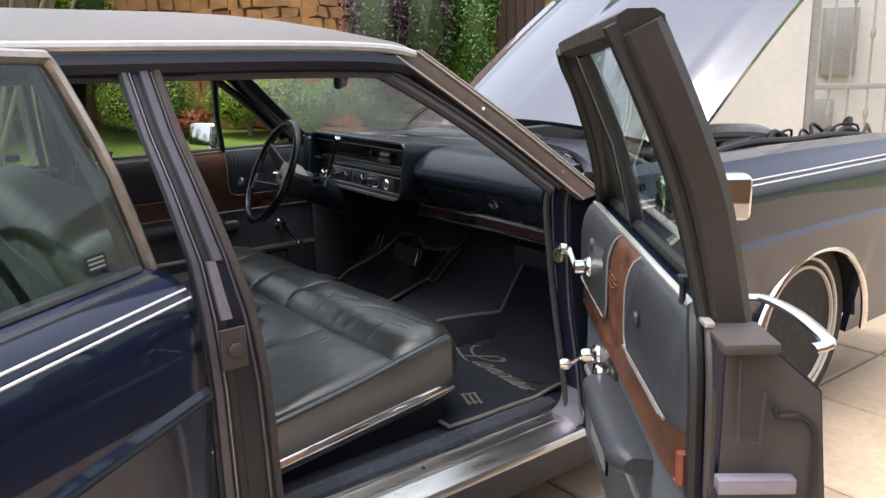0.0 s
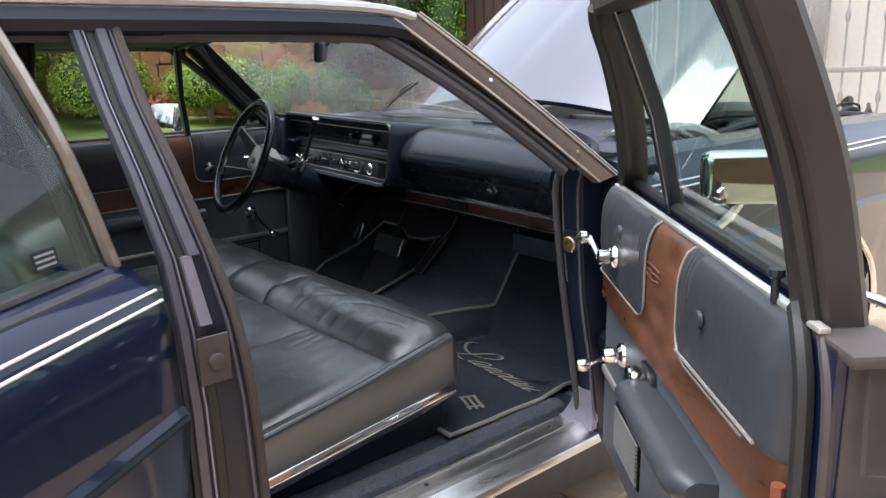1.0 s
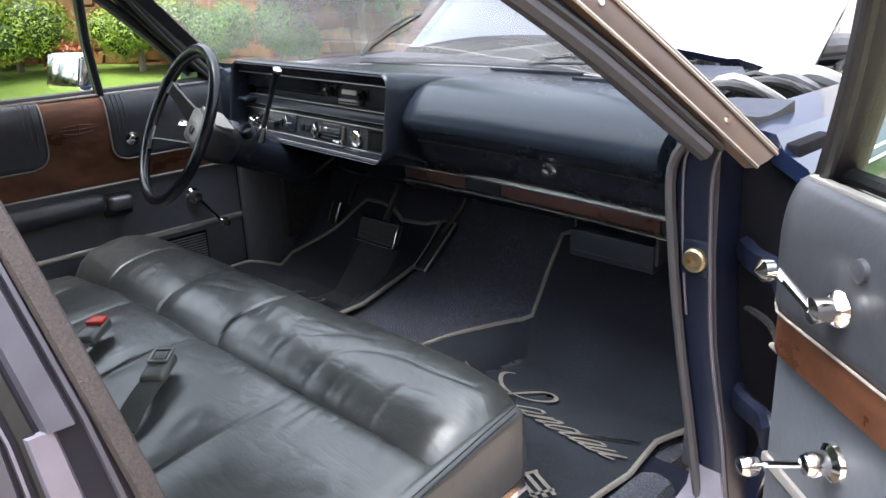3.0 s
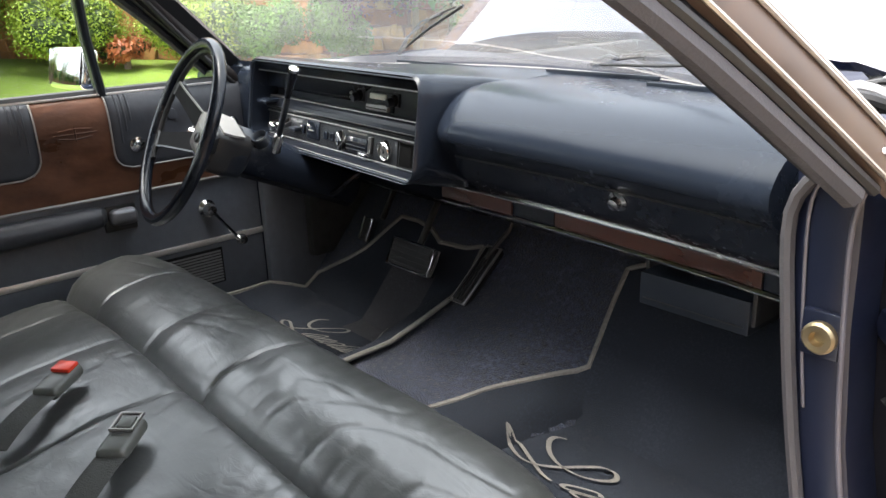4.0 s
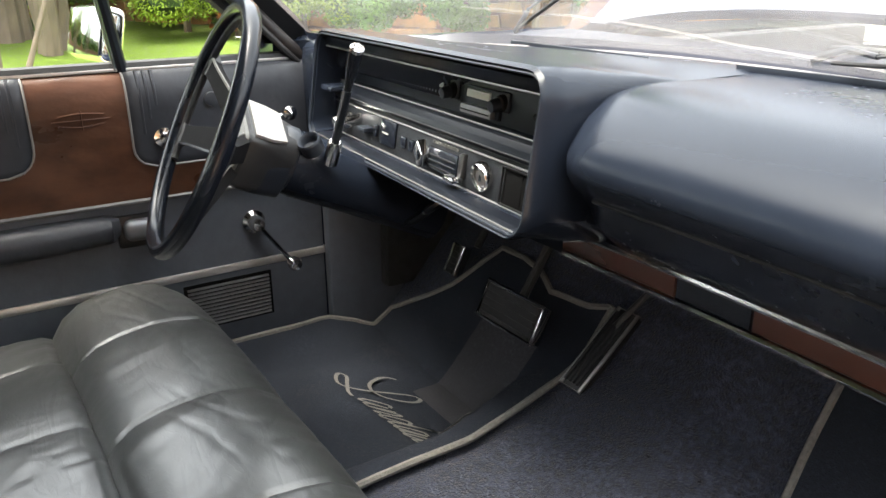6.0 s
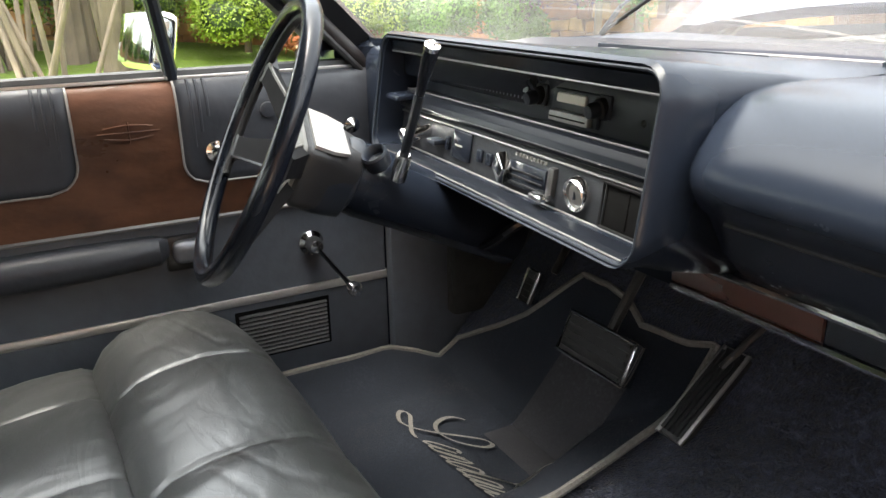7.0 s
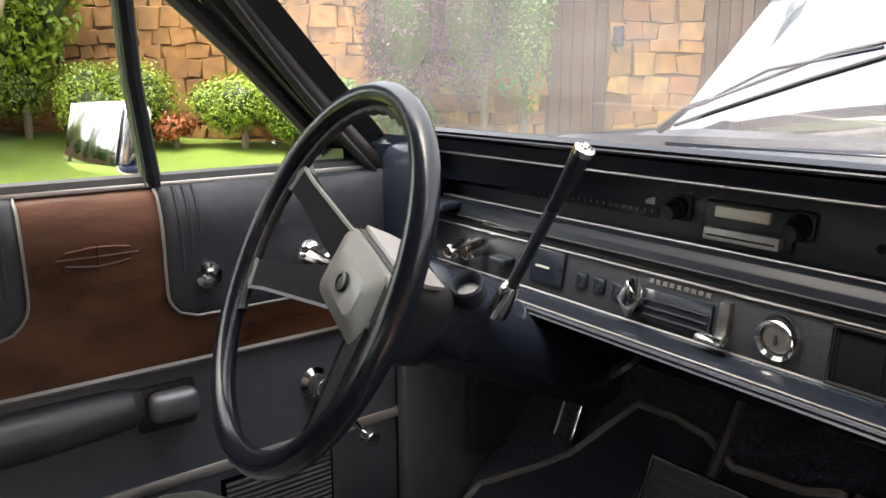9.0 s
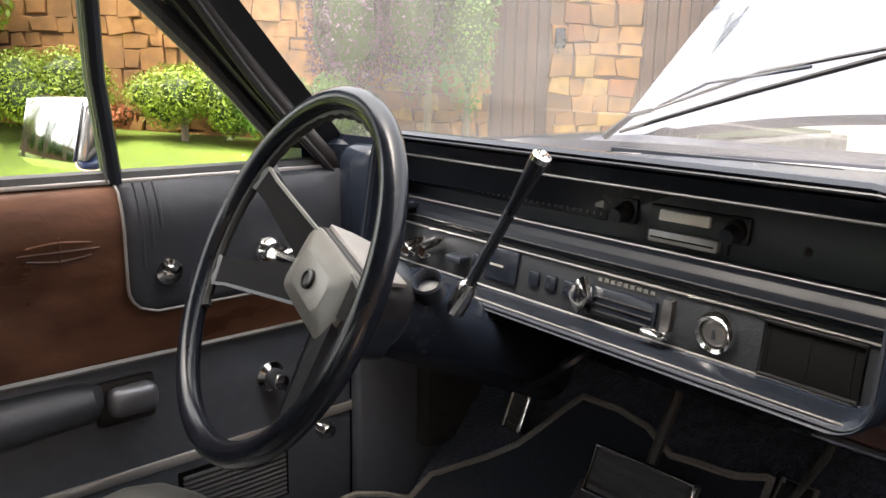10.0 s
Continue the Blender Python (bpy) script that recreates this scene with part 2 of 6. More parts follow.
def sheet(fn, nu, nv, thick, bm=None):
    """A curved plate: fn(u, v), u and v from 0 to 1, given thickness against its normal."""
    P = [[Vector(fn(i / nu, j / nv)) for j in range(nv + 1)] for i in range(nu + 1)]

    def normal(i, j):
        a = P[min(i + 1, nu)][j] - P[max(i - 1, 0)][j]
        b = P[i][min(j + 1, nv)] - P[i][max(j - 1, 0)]
        return a.cross(b).normalized()

    own = bmesh.new()
    top = [[own.verts.new(P[i][j]) for j in range(nv + 1)] for i in range(nu + 1)]
    bot = [[own.verts.new(P[i][j] - thick * normal(i, j)) for j in range(nv + 1)] for i in range(nu + 1)]
    for i in range(nu):
        for j in range(nv):
            own.faces.new((top[i][j], top[i + 1][j], top[i + 1][j + 1], top[i][j + 1]))
            own.faces.new((bot[i][j], bot[i][j + 1], bot[i + 1][j + 1], bot[i + 1][j]))
    for i in range(nu):
        own.faces.new((top[i][0], bot[i][0], bot[i + 1][0], top[i + 1][0]))
        own.faces.new((top[i][nv], top[i + 1][nv], bot[i + 1][nv], bot[i][nv]))
    for j in range(nv):
        own.faces.new((top[0][j], top[0][j + 1], bot[0][j + 1], bot[0][j]))
        own.faces.new((top[nu][j], bot[nu][j], bot[nu][j + 1], top[nu][j + 1]))
    return join(bm, own)


def smoothline(pts, n):
    """n + 1 points on a rounded line through pts."""
    pts = [Vector(p) for p in pts]
    out = []
    for k in range(n + 1):
        s = k / n * (len(pts) - 1)
        i = min(int(s), len(pts) - 2)
        f = s - i
        a, b, c, d = pts[max(i - 1, 0)], pts[i], pts[i + 1], pts[min(i + 2, len(pts) - 1)]
        out.append(0.5 * (2 * b + (c - a) * f + (2 * a - 5 * b + 4 * c - d) * f * f + (3 * b - a - 3 * c + d) * f ** 3))
    return out


def tube(pts, r, seg=8, flat=1.0, closed=False, bm=None):
    """A round or flattened bar along points; r is one radius or one a point."""
    pts = [Vector(p) for p in pts]
    n = len(pts)
    rings, up = [], None
    for i, p in enumerate(pts):
        a, b = pts[(i - 1) % n] if closed or i else p, pts[(i + 1) % n] if closed or i < n - 1 else p
        d = (b - a).normalized()
        if up is None:
            up = Vector((0, 0, 1)) if abs(d.z) < 0.9 else Vector((1, 0, 0))
        s = d.cross(up).normalized()
        up = s.cross(d).normalized()
        rr = r[i] if isinstance(r, (list, tuple)) else r
        rings.append([p + s * (rr * math.cos(2 * math.pi * k / seg)) + up * (rr * flat * math.sin(2 * math.pi * k / seg)) for k in range(seg)])
    if closed:
        rings.append(rings[0])
        own = loft(rings, True, False)
        bmesh.ops.remove_doubles(own, verts=own.verts, dist=1e-6)
        return join(bm, own)
    return loft(rings, True, True, bm)


def lathe(profile, m=None, seg=24, bm=None, caps=True):
    """A turned body round local z from (radius, height) pairs, laid by the pose m."""
    rings = [[(max(r, 1e-4) * math.cos(2 * math.pi * k / seg), max(r, 1e-4) * math.sin(2 * math.pi * k / seg), z) for k in range(seg)] for r, z in profile]
    own = loft(rings, True, caps)
    if m is not None:
        moved(own, m)
    return join(bm, own)


def prism(poly, axis, a, b, bev=0.0, bm=None):
    """A flat outline of (p, q) pairs drawn out along an axis from a to b."""
    def put(p, q, s):
        return {"x": (s, p, q), "y": (p, s, q), "z": (p, q, s)}[axis]
    own = bmesh.new()
    lo, hi = [own.verts.new(put(p, q, a)) for p, q in poly], [own.verts.new(put(p, q, b)) for p, q in poly]
    k = len(poly)
    for i in range(k):
        own.faces.new((lo[i], lo[(i + 1) % k], hi[(i + 1) % k], hi[i]))
    own.faces.new(lo[::-1])
    own.faces.new(hi)
    if bev:
        bmesh.ops.recalc_face_normals(own, faces=own.faces)
        bmesh.ops.bevel(own, geom=own.edges[:], offset=bev, segments=2, profile=0.5, affect="EDGES")
    return join(bm, own)


def aim(at, along):
    """The pose at a place whose z axis points along a direction."""
    return Matrix.Translation(at) @ Vector(along).to_track_quat("Z", "Y").to_matrix().to_4x4()


def lerp(table, s):
    """A value from (key, value) pairs."""
    if s <= table[0][0]:
        return table[0][1]
    for (a, p), (b, q) in zip(table, table[1:]):
        if s <= b:
            return p + (q - p) * (s - a) / (b - a)
    return table[-1][1]

# ---- more materials ----
DOORFRAME = material("dull_brown_grey_frame", (0.034, 0.029, 0.028), 0.5, spec=0.35, grain=0.12, scale=40, stain=0.15, sscale=6)
REDCLIP = material("red_brown_clip", (0.18, 0.05, 0.025), 0.5, grain=0.2)
FABRICSEAL = material("brown_grey_fabric_seal", (0.070, 0.060, 0.058), 0.85, spec=0.2, grain=0.35, scale=500, bump=0.3, bscale=600, stain=0.2, sscale=8)
PILLARBLACK = material("matt_black_pillar_trim", (0.010, 0.011, 0.013), 0.55, spec=0.35, grain=0.15, scale=60, bump=0.05, bscale=300)
BRONZE = material("dull_brown_moulding", (0.075, 0.050, 0.036), 0.45, 0.15, grain=0.18, scale=24, stain=0.2, sscale=6)
NAVYPOST = material("navy_post_paint", (0.006, 0.0085, 0.020), 0.38, spec=0.4, grain=0.10, scale=40, stain=0.15, sscale=4)
SHROUDGREY = material("dark_grey_shroud", (0.022, 0.022, 0.023), 0.42, spec=0.45, grain=0.1, scale=60, bump=0.05, bscale=300)
HEELFELT = material("worn_black_felt", (0.040, 0.040, 0.044), 0.9, spec=0.2, grain=0.4, scale=160, bump=0.3, bscale=400, stain=0.2, sscale=12)
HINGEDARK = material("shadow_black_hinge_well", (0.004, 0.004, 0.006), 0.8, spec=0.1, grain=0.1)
PILLARTRIM = material("bronze_moulding", (0.20, 0.15, 0.11), 0.32, 0.8, grain=0.12, scale=30)
SCREEN = glass_material("windscreen_glass", (0.82, 0.86, 0.84), dust=0.05)
BRASSY = material("worn_brass_bolt", (0.42, 0.34, 0.21), 0.4, 1.0, grain=0.15)
HOSEGREY = material("grey_plastic", (0.22, 0.22, 0.22), 0.5, grain=0.2)
FRAMEPAINT = material("dark_brown_frame", (0.016, 0.013, 0.012), 0.45, grain=0.15, bump=0.1, bscale=200)
LATCHGREY = material("pale_latch_metal", (0.26, 0.25, 0.31), 0.34, 0.5, grain=0.1)
RIBBED = material("ribbed_switch_panel", (0.022, 0.025, 0.029), 0.42, 0.2, spec=0.3, grain=0.2, scale=200, bump=0.22, bscale=700)
DULLBLACK = material("dull_black_moulding", (0.006, 0.0078, 0.0115), 0.34, spec=0.18, grain=0.1, scale=40)
HUBGREY = material("silver_grey_hub", (0.17, 0.165, 0.15), 0.4, 0.3, grain=0.08, scale=60, bump=0.05, bscale=300)
STONE2 = material("rust_stone", (0.21, 0.083, 0.034), 0.75, grain=0.3, scale=7, bump=0.6, bscale=18, stain=0.4, sscale=2.2, vary=0.25)
STONE3 = material("yellow_stone", (0.32, 0.18, 0.062), 0.75, grain=0.3, scale=7, bump=0.6, bscale=18, stain=0.35, sscale=2.2, vary=0.2)
SLAT = material("grey_slat", (0.22, 0.22, 0.22), 0.4, 0.4, grain=0.1)
JAMB = material("dull_navy_jamb", (0.006, 0.008, 0.018), 0.45, grain=0.15, scale=30, stain=0.2)
HUBSILVER = material("pale_silver_hub_side", (0.38, 0.36, 0.335), 0.38, 0.5, grain=0.08, scale=60)
STRIP = material("brushed_door_strip", (0.74, 0.70, 0.66), 0.36, 0.75, grain=0.12, scale=50, stretch=(0.15, 1, 1))
DRIPGREY = material("satin_drip_moulding", (0.50, 0.49, 0.48), 0.38, 0.6, grain=0.1, scale=40)
FRAMEGREY = material("satin_steel_frame", (0.40, 0.36, 0.31), 0.34, 0.8, grain=0.15, scale=40)
PILLARGREY = material("grey_violet_pillar_strip", (0.085, 0.083, 0.102), 0.42, 0.2, grain=0.12, scale=40)
DARKBOX = material("matt_black_metal", (0.010, 0.010, 0.011), 0.7, spec=0.12, grain=0.1)
# Striker wear, and the brown that paving reflects onto the door end.
SEALEDGE = material("worn_jamb_paver_reflection", (0.060, 0.052, 0.050), 0.55, spec=0.3, grain=0.12, scale=30, stain=0.15, sscale=5)
HEADLINING = material("black_headliner_vinyl", (0.045, 0.046, 0.050), 0.7, grain=0.08, scale=60, bump=0.1, bscale=200)
BUCKLE = material("grey_buckle_plastic", (0.085, 0.088, 0.078), 0.4, grain=0.1)
PADDLE = material("satin_grey_paddle", (0.20, 0.21, 0.23), 0.35, 0.5, grain=0.1)
# Near-black stands for the shade inside the vents and slots.
VENTBLACK = material("vent_shade_black", (0.004, 0.004, 0.004), 0.8, spec=0.08)
FAINT = material("faint_print", (0.085, 0.085, 0.08), 0.5)
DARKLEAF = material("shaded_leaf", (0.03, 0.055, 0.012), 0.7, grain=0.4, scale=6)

# ---- the car ----
SIDE = [(0.26, 0.90), (0.34, 0.935), (0.55, 0.960), (0.715, 0.982), (0.735, 0.986), (0.75, 0.975), (0.86, 0.972), (0.915, 0.966), (0.940, 0.950), (0.960, 0.915), (0.972, 0.880)]
CABIN = [(0.96, 0.892), (1.10, 0.842), (1.31, 0.722)]
car = thing("car", "navy sedan with grey vinyl roof, raised hood and open doors", "car")


def side_x(z):
    return lerp(SIDE, z)


def side_plate(y0, y1, z0, z1, thick=0.03, sgn=1, ny=6, dip=0.0):
    """A stretch of the body side between two heights."""
    zs = [z for z, _ in SIDE if z0 < z < z1]
    zs = [z0] + zs + [z1]

    def fn(u, v):
        k = round(v * (len(zs) - 1))
        y = y0 + (y1 - y0) * u
        z = zs[k] - dip * max(0, -1.0 - y) * min(1, max(0, (zs[k] - 0.5) / 0.3))
        return sgn * side_x(zs[k]), y, z

    return sheet(fn, ny, len(zs) - 1, thick * sgn)


def twin_line(y0, y1, z, sgn, parent, dip=0.0):
    for dz in (0.0, 0.014):
        pts = [(sgn * (side_x(z + dz) + 0.002), y0 + (y1 - y0) * k / 6, z + dz - dip * max(0, -1.0 - (y0 + (y1 - y0) * k / 6))) for k in range(7)]
        part("pinstripe", tube(pts, 0.0026, 6), PINLINE, parent, "thin silver coachline")


PINLINE = material("silver_line", (0.72, 0.70, 0.72), 0.3, 0.2, grain=0.08)

# fenders with wheel arches, both sides
ARCH_Y, ARCH_Z, ARCH_R, ARCH_FLAT = 1.085, 0.335, 0.375, 0.85


def arch_half(y):
    d = ARCH_R ** 2 - (y - ARCH_Y) ** 2
    return ARCH_Z + ARCH_FLAT * math.sqrt(d) if d > 0 else 0.26


def fender(sgn):
    def fn(u, v):
        y = 0.06 + 2.0 * u
        lo = max(0.26, arch_half(y))
        zs = [lo] + [max(z, lo + 0.004 * i) for i, (z, _) in enumerate(SIDE[2:-1])] + [0.985, 0.992, 0.995]
        k = round(v * (len(zs) - 1))
        z = zs[k]
        top = len(zs) - 3
        x = side_x(min(z, 0.966)) if k < top else (0.90, 0.86, 0.80)[k - top]
        droop = 0.018 * max(0, y - 1.0) + 0.05 * max(0, y - 1.75)
        return sgn * x, y, z - droop * min(1, max(0, (z - 0.6) / 0.2))

    bm = sheet(fn, 60, len(SIDE), 0.025 * sgn)
    f = part("fender", bm, PAINT, car, "navy blue front fender")
    arc = [(sgn * 0.962, ARCH_Y + (ARCH_R + 0.0) * math.cos(a), ARCH_Z + ARCH_FLAT * ARCH_R * math.sin(a)) for a in [radians(-8 + 196 * k / 40) for k in range(41)]]
    part("wheel_arch_trim", tube(arc, 0.013, 8), CHROME, f, "bright chrome wheel arch moulding")
    liner = [(sgn * 0.93, ARCH_Y + 0.37 * math.cos(radians(180 * k / 16)), ARCH_Z + 0.37 * math.sin(radians(180 * k / 16))) for k in range(17)]
    part("inner_wheel_arch", loft([liner, [(sgn * 0.55, y, z) for _, y, z in liner]], False, False), RUBBER, f, "black inner wheel arch")
    twin_line(0.10, 2.0, 0.917, sgn, f)
    return f


fender(1), fender(-1)


def wheel(x, y, sgn):
    w = part("wheel", lathe([(0.20, -0.10), (0.30, -0.115), (0.345, -0.09), (0.352, 0), (0.345, 0.09), (0.31, 0.112), (0.205, 0.105)], aim((x, y, 0.352), (sgn, 0, 0)), 40), TYRE, car, "black tyre with whitewall rings and chrome cover")
    for r0, r1 in ((0.222, 0.232), (0.252, 0.262)):
        part("whitewall", lathe([(r0, 0.100), (r0 + 0.001, 0.116), (r1, 0.116), (r1 + 0.001, 0.100)], aim((x, y, 0.352), (sgn, 0, 0)), 40, caps=False), WHITEWALL, w, "cream whitewall ring")
    part("rim", lathe([(0.205, 0.05), (0.205, 0.10), (0.19, 0.10), (0.18, 0.06), (0.165, 0.055), (0.155, 0.085), (0.14, 0.085), (0.13, 0.06), (0.10, 0.06), (0.09, 0.085), (0.0, 0.095)], aim((x, y, 0.352), (sgn, 0, 0)), 36), PILLARTRIM, w, "dull metal wheel cover")


for yy in (ARCH_Y, -1.92):
    wheel(0.80, yy, 1), wheel(-0.80, yy, -1)

# rear doors, quarters and tail
RSIDE = [(0.36, 0.0 - 0.045), (0.55, -0.022), (0.715, -0.002), (0.735, 0.002), (0.75, -0.010), (0.86, -0.012), (0.905, -0.018), (0.932, -0.035), (0.952, -0.068), (0.962, -0.10)]


def rear_door(m, sg, label):
    """Built along u (hinge edge back), n (outwards), z, like the front doors."""
    d = part("rear_door", sheet(lambda u, v: (0.78 * u, sg * RSIDE[round(v * 9)][1], RSIDE[round(v * 9)][0]), 6, 9, -0.03 * sg), PAINT, car, label)
    d.matrix_basis = m
    part("door_shell", box(0.02, 0.76, min(-sg * 0.17, -sg * 0.06), max(-sg * 0.17, -sg * 0.06), 0.37, 0.955, 0.01), DOORVINYL, d, "black vinyl inner trim")
    part("door_front_edge", sheet(lambda u, v: (0.0, sg * (RSIDE[round(v * 9)][1] - 0.11 * u), RSIDE[round(v * 9)][0]), 3, 9, 0.02 * sg), PAINT, d)
    for dz in (0.0, 0.014):
        part("pinstripe", tube([(0.006, sg * (lerp(RSIDE, 0.912 + dz) + 0.002), 0.912 + dz), (0.78, sg * (lerp(RSIDE, 0.912 + dz) + 0.002), 0.912 + dz)], 0.0024, 6), PINLINE, d, "thin silver coachline")
    part("crease_moulding", tube([(0.01, sg * 0.002, 0.735), (0.77, sg * 0.002, 0.735)], 0.006, 6), GLOSSBLACK, d, "thin dark body crease moulding")

    def fp(u, z, o=0.0):
        return (u, sg * (lerp([(0.95, -0.095), (1.10, -0.125), (1.31, -0.215)], z) + o), z)
    fr = tube(smoothline([fp(0.002, 0.955), fp(0.024, 1.13), fp(0.042, 1.285), fp(0.060, 1.310)], 10), 0.013, 8, 0.8)
    tube([fp(0.05, 1.31), fp(0.40, 1.318), fp(0.76, 1.315)], 0.014, 8, 0.9, bm=fr)
    part("window_frame", fr, FRAMEGREY, d, "worn steel window frame")
    part("window_seal", tube(smoothline([fp(0.030, 0.955, -0.012), fp(0.052, 1.13, -0.012), fp(0.072, 1.29, -0.012)], 8), 0.012, 8), RUBBER, d)
    part("belt_trim", tube([fp(0.03, 0.962), fp(0.76, 0.962)], 0.008, 8), DIMMETAL, d)
    g = part("side_glass", loft([[fp(0.01, 0.955), fp(0.76, 0.955)], [fp(0.03, 1.12), fp(0.76, 1.12)], [fp(0.06, 1.31), fp(0.76, 1.31)]], False, False), TINT if sg > 0 else CLEAR, d, "green tinted side window")
    g.visible_shadow = False
    st = part("glass_sticker", loft([[fp(0.10, 0.985, 0.003), fp(0.145, 0.985, 0.003)], [fp(0.10, 1.010, 0.003), fp(0.145, 1.010, 0.003)]], False, False), BLACKPLASTIC, d, "small printed glass label", smooth=False)
    for k in range(3):
        part("print_bar", loft([[fp(0.105, 0.989 + 0.007 * k, 0.004), fp(0.14, 0.989 + 0.007 * k, 0.004)], [fp(0.105, 0.992 + 0.007 * k, 0.004), fp(0.14, 0.992 + 0.007 * k, 0.004)]], False, False), DIAL, st, smooth=False)
    return d


rear_door(Matrix.Translation((0.950, -1.0, 0)) @ Matrix.Rotation(radians(-54.5), 4, "Z"), 1, "open navy rear door with silver coachlines and tinted glass")
rear_door(Matrix.Translation((-0.970, -0.84, 0)) @ Matrix.Rotation(radians(-90), 4, "Z"), -1, "closed navy rear door with tinted glass")
for sgn in (1, -1):
    q = part("rear_quarter", side_plate(-1.79, -3.15, 0.30, 0.972, 0.04, sgn, 12, 0.0), PAINT, car, "navy rear quarter panel")
    # quarter roof pillar
    part("roof_quarter", sheet(lambda u, v, s=sgn: (s * lerp(CABIN, 0.96 + 0.36 * v), -1.84 - 0.75 * u - 0.02 * v * (1 - u) - 0.0 + 0.33 * v * u, 0.96 + 0.36 * v), 4, 4, 0.04 * sgn), VINYL, car, "vinyl covered rear roof pillar")
part("trunk_lid", sheet(lambda u, v: (0.86 - 1.72 * u, -2.45 - 0.72 * v, 0.965 - 0.07 * v ** 3), 8, 6, 0.03), PAINT, car, "navy trunk lid")
part("tail_panel", prism([(-3.16, 0.30), (-3.14, 0.90), (-3.08, 0.90), (-3.08, 0.30)], "x", -0.95, 0.95, 0.01), PAINT, car, "navy tail panel")
part("rear_window", loft([[(-0.80 + 1.6 * k / 6, -2.58, 0.97) for k in range(7)], [(-0.66 + 1.32 * k / 6, -2.22, 1.32) for k in range(7)]], False, False), TINT, car, "tinted rear window").visible_shadow = False


# roof skin with headliner beneath
def slew(s, k=1.0):
    """The windscreen frame stands further forward on the driver side."""
    return k * (-0.045 * s if s > 0 else -0.10 * s)


def roof_fn(u, v):
    s = 2 * u - 1
    y = -0.335 + slew(s, (1 - v) ** 2) - 1.93 * v + 0.115 * (1 - abs(s) ** 2.2) * (1 - v) ** 2 * 1.0
    edge = 1.324 - 0.012 * (1 - v) ** 3
    crown = 0.105 * (1 - abs(s) ** 3.2) * (1 - 0.55 * (1 - min(1, v * 4)) ** 2)
    return 0.728 * s, y, edge + crown


part("roof", sheet(roof_fn, 24, 16, -0.02), VINYL, car, "grey textured vinyl roof covering")
part("headliner", sheet(lambda u, v: tuple(Vector(roof_fn(u, v)) - Vector((0, 0, 0.045))), 16, 10, -0.01), HEADLINING, car, "black vinyl headliner")
for sgn in (1, -1):
    pts = smoothline([(sgn * 0.738, -2.25, 1.312), (sgn * 0.738, -1.5, 1.326), (sgn * 0.738, -0.8, 1.328), (sgn * 0.736, -0.45 + slew(sgn), 1.322), (sgn * 0.738, -0.345 + slew(sgn), 1.306)], 24)
    part("drip_rail", tube(pts, 0.0085, 8, 1.2), DRIPGREY, car, "pale satin roof drip moulding")
    part("roof_rail", tube([p + Vector((-sgn * 0.014, 0, -0.03)) for p in pts], 0.026, 8, 0.9), JAMB, car, "dark navy roof side rail")
    part("door_seal", tube([p + Vector((-sgn * 0.020, 0, -0.052)) for p in pts if p.y > -0.99], 0.012, 8), SEAL, car)
    # front pillars: painted outer, inner trim, weather strip, stainless windscreen trim
    dy = -0.045 if sgn > 0 else 0.12
    lo, hi = Vector((sgn * 0.868, 0.02 + dy, 0.985)), Vector((sgn * 0.712, -0.37 + dy, 1.306))
    part("front_pillar", loft([[lo + Vector(d) for d in ((sgn * 0.012, 0.040, 0.0), (sgn * 0.014, -0.045, 0), (-sgn * 0.04, -0.055, 0), (-sgn * 0.055, 0.03, 0))], [hi + Vector(d) for d in ((sgn * 0.010, 0.040, 0), (sgn * 0.010, -0.04, 0), (-sgn * 0.04, -0.05, 0), (-sgn * 0.05, 0.04, 0))]]), PILLARBLACK, car, "black front roof pillar")
    # outer moulding: a broad dull strip between two thin pale beads, bent round the pillar
    along = [lo.lerp(hi, k / 10) + Vector((0, 0.010 * math.sin(math.pi * k / 10), 0)) for k in range(-1, 11)]
    part("windscreen_trim", loft([[p + Vector(d) for d in ((sgn * 0.010, -0.030, -0.004), (sgn * 0.024, -0.026, -0.002), (sgn * 0.028, 0.0, 0.003), (sgn * 0.026, 0.036, 0.008), (sgn * 0.008, 0.050, 0.010), (sgn * 0.002, 0.0, 0.0))] for p in along]), BRONZE, car, "dull brown windscreen pillar moulding")
    for off in ((sgn * 0.026, -0.026, -0.001), (sgn * 0.0285, 0.030, 0.008), (sgn * 0.022, 0.044, 0.010)):
        part("trim_bead", tube([p + Vector(off) for p in along], 0.0028, 6), FRAMEGREY, car, "thin pale pillar bead")
    for k in (2, 7):
        part("trim_screw", lathe([(0.005, 0), (0.004, 0.003), (0.0, 0.003)], aim(along[k] + Vector((sgn * 0.028, 0.004, 0.003)), (sgn, -0.2, 0.3)), 10), CHROME, car)
    sl = smoothline([lo + Vector((sgn * 0.0, -0.062, -0.005)), lo.lerp(hi, 0.5) + Vector((sgn * 0.0, -0.060, -0.006)), hi + Vector((-sgn * 0.0, -0.065, -0.034)), hi + Vector((-sgn * 0.006, -0.14, -0.037))], 14)
    part("pillar_seal", tube(sl, 0.013, 8), SEAL, car)
    part("pillar_gutter", tube([p + Vector((sgn * 0.013, 0.018, 0.004)) for p in sl[:11]], 0.006, 6), RUBBER, car)
part("windscreen_header", sheet(lambda u, v: (0.70 - 1.40 * u, -0.33 + slew(1 - 2 * u) + 0.115 * (1 - abs(2 * u - 1) ** 2.2) - 0.07 * v, 1.295 + 0.055 * (1 - abs(2 * u - 1) ** 3) - 0.012 * v), 16, 2, 0.03), PADDING, car, "black windscreen header rail")


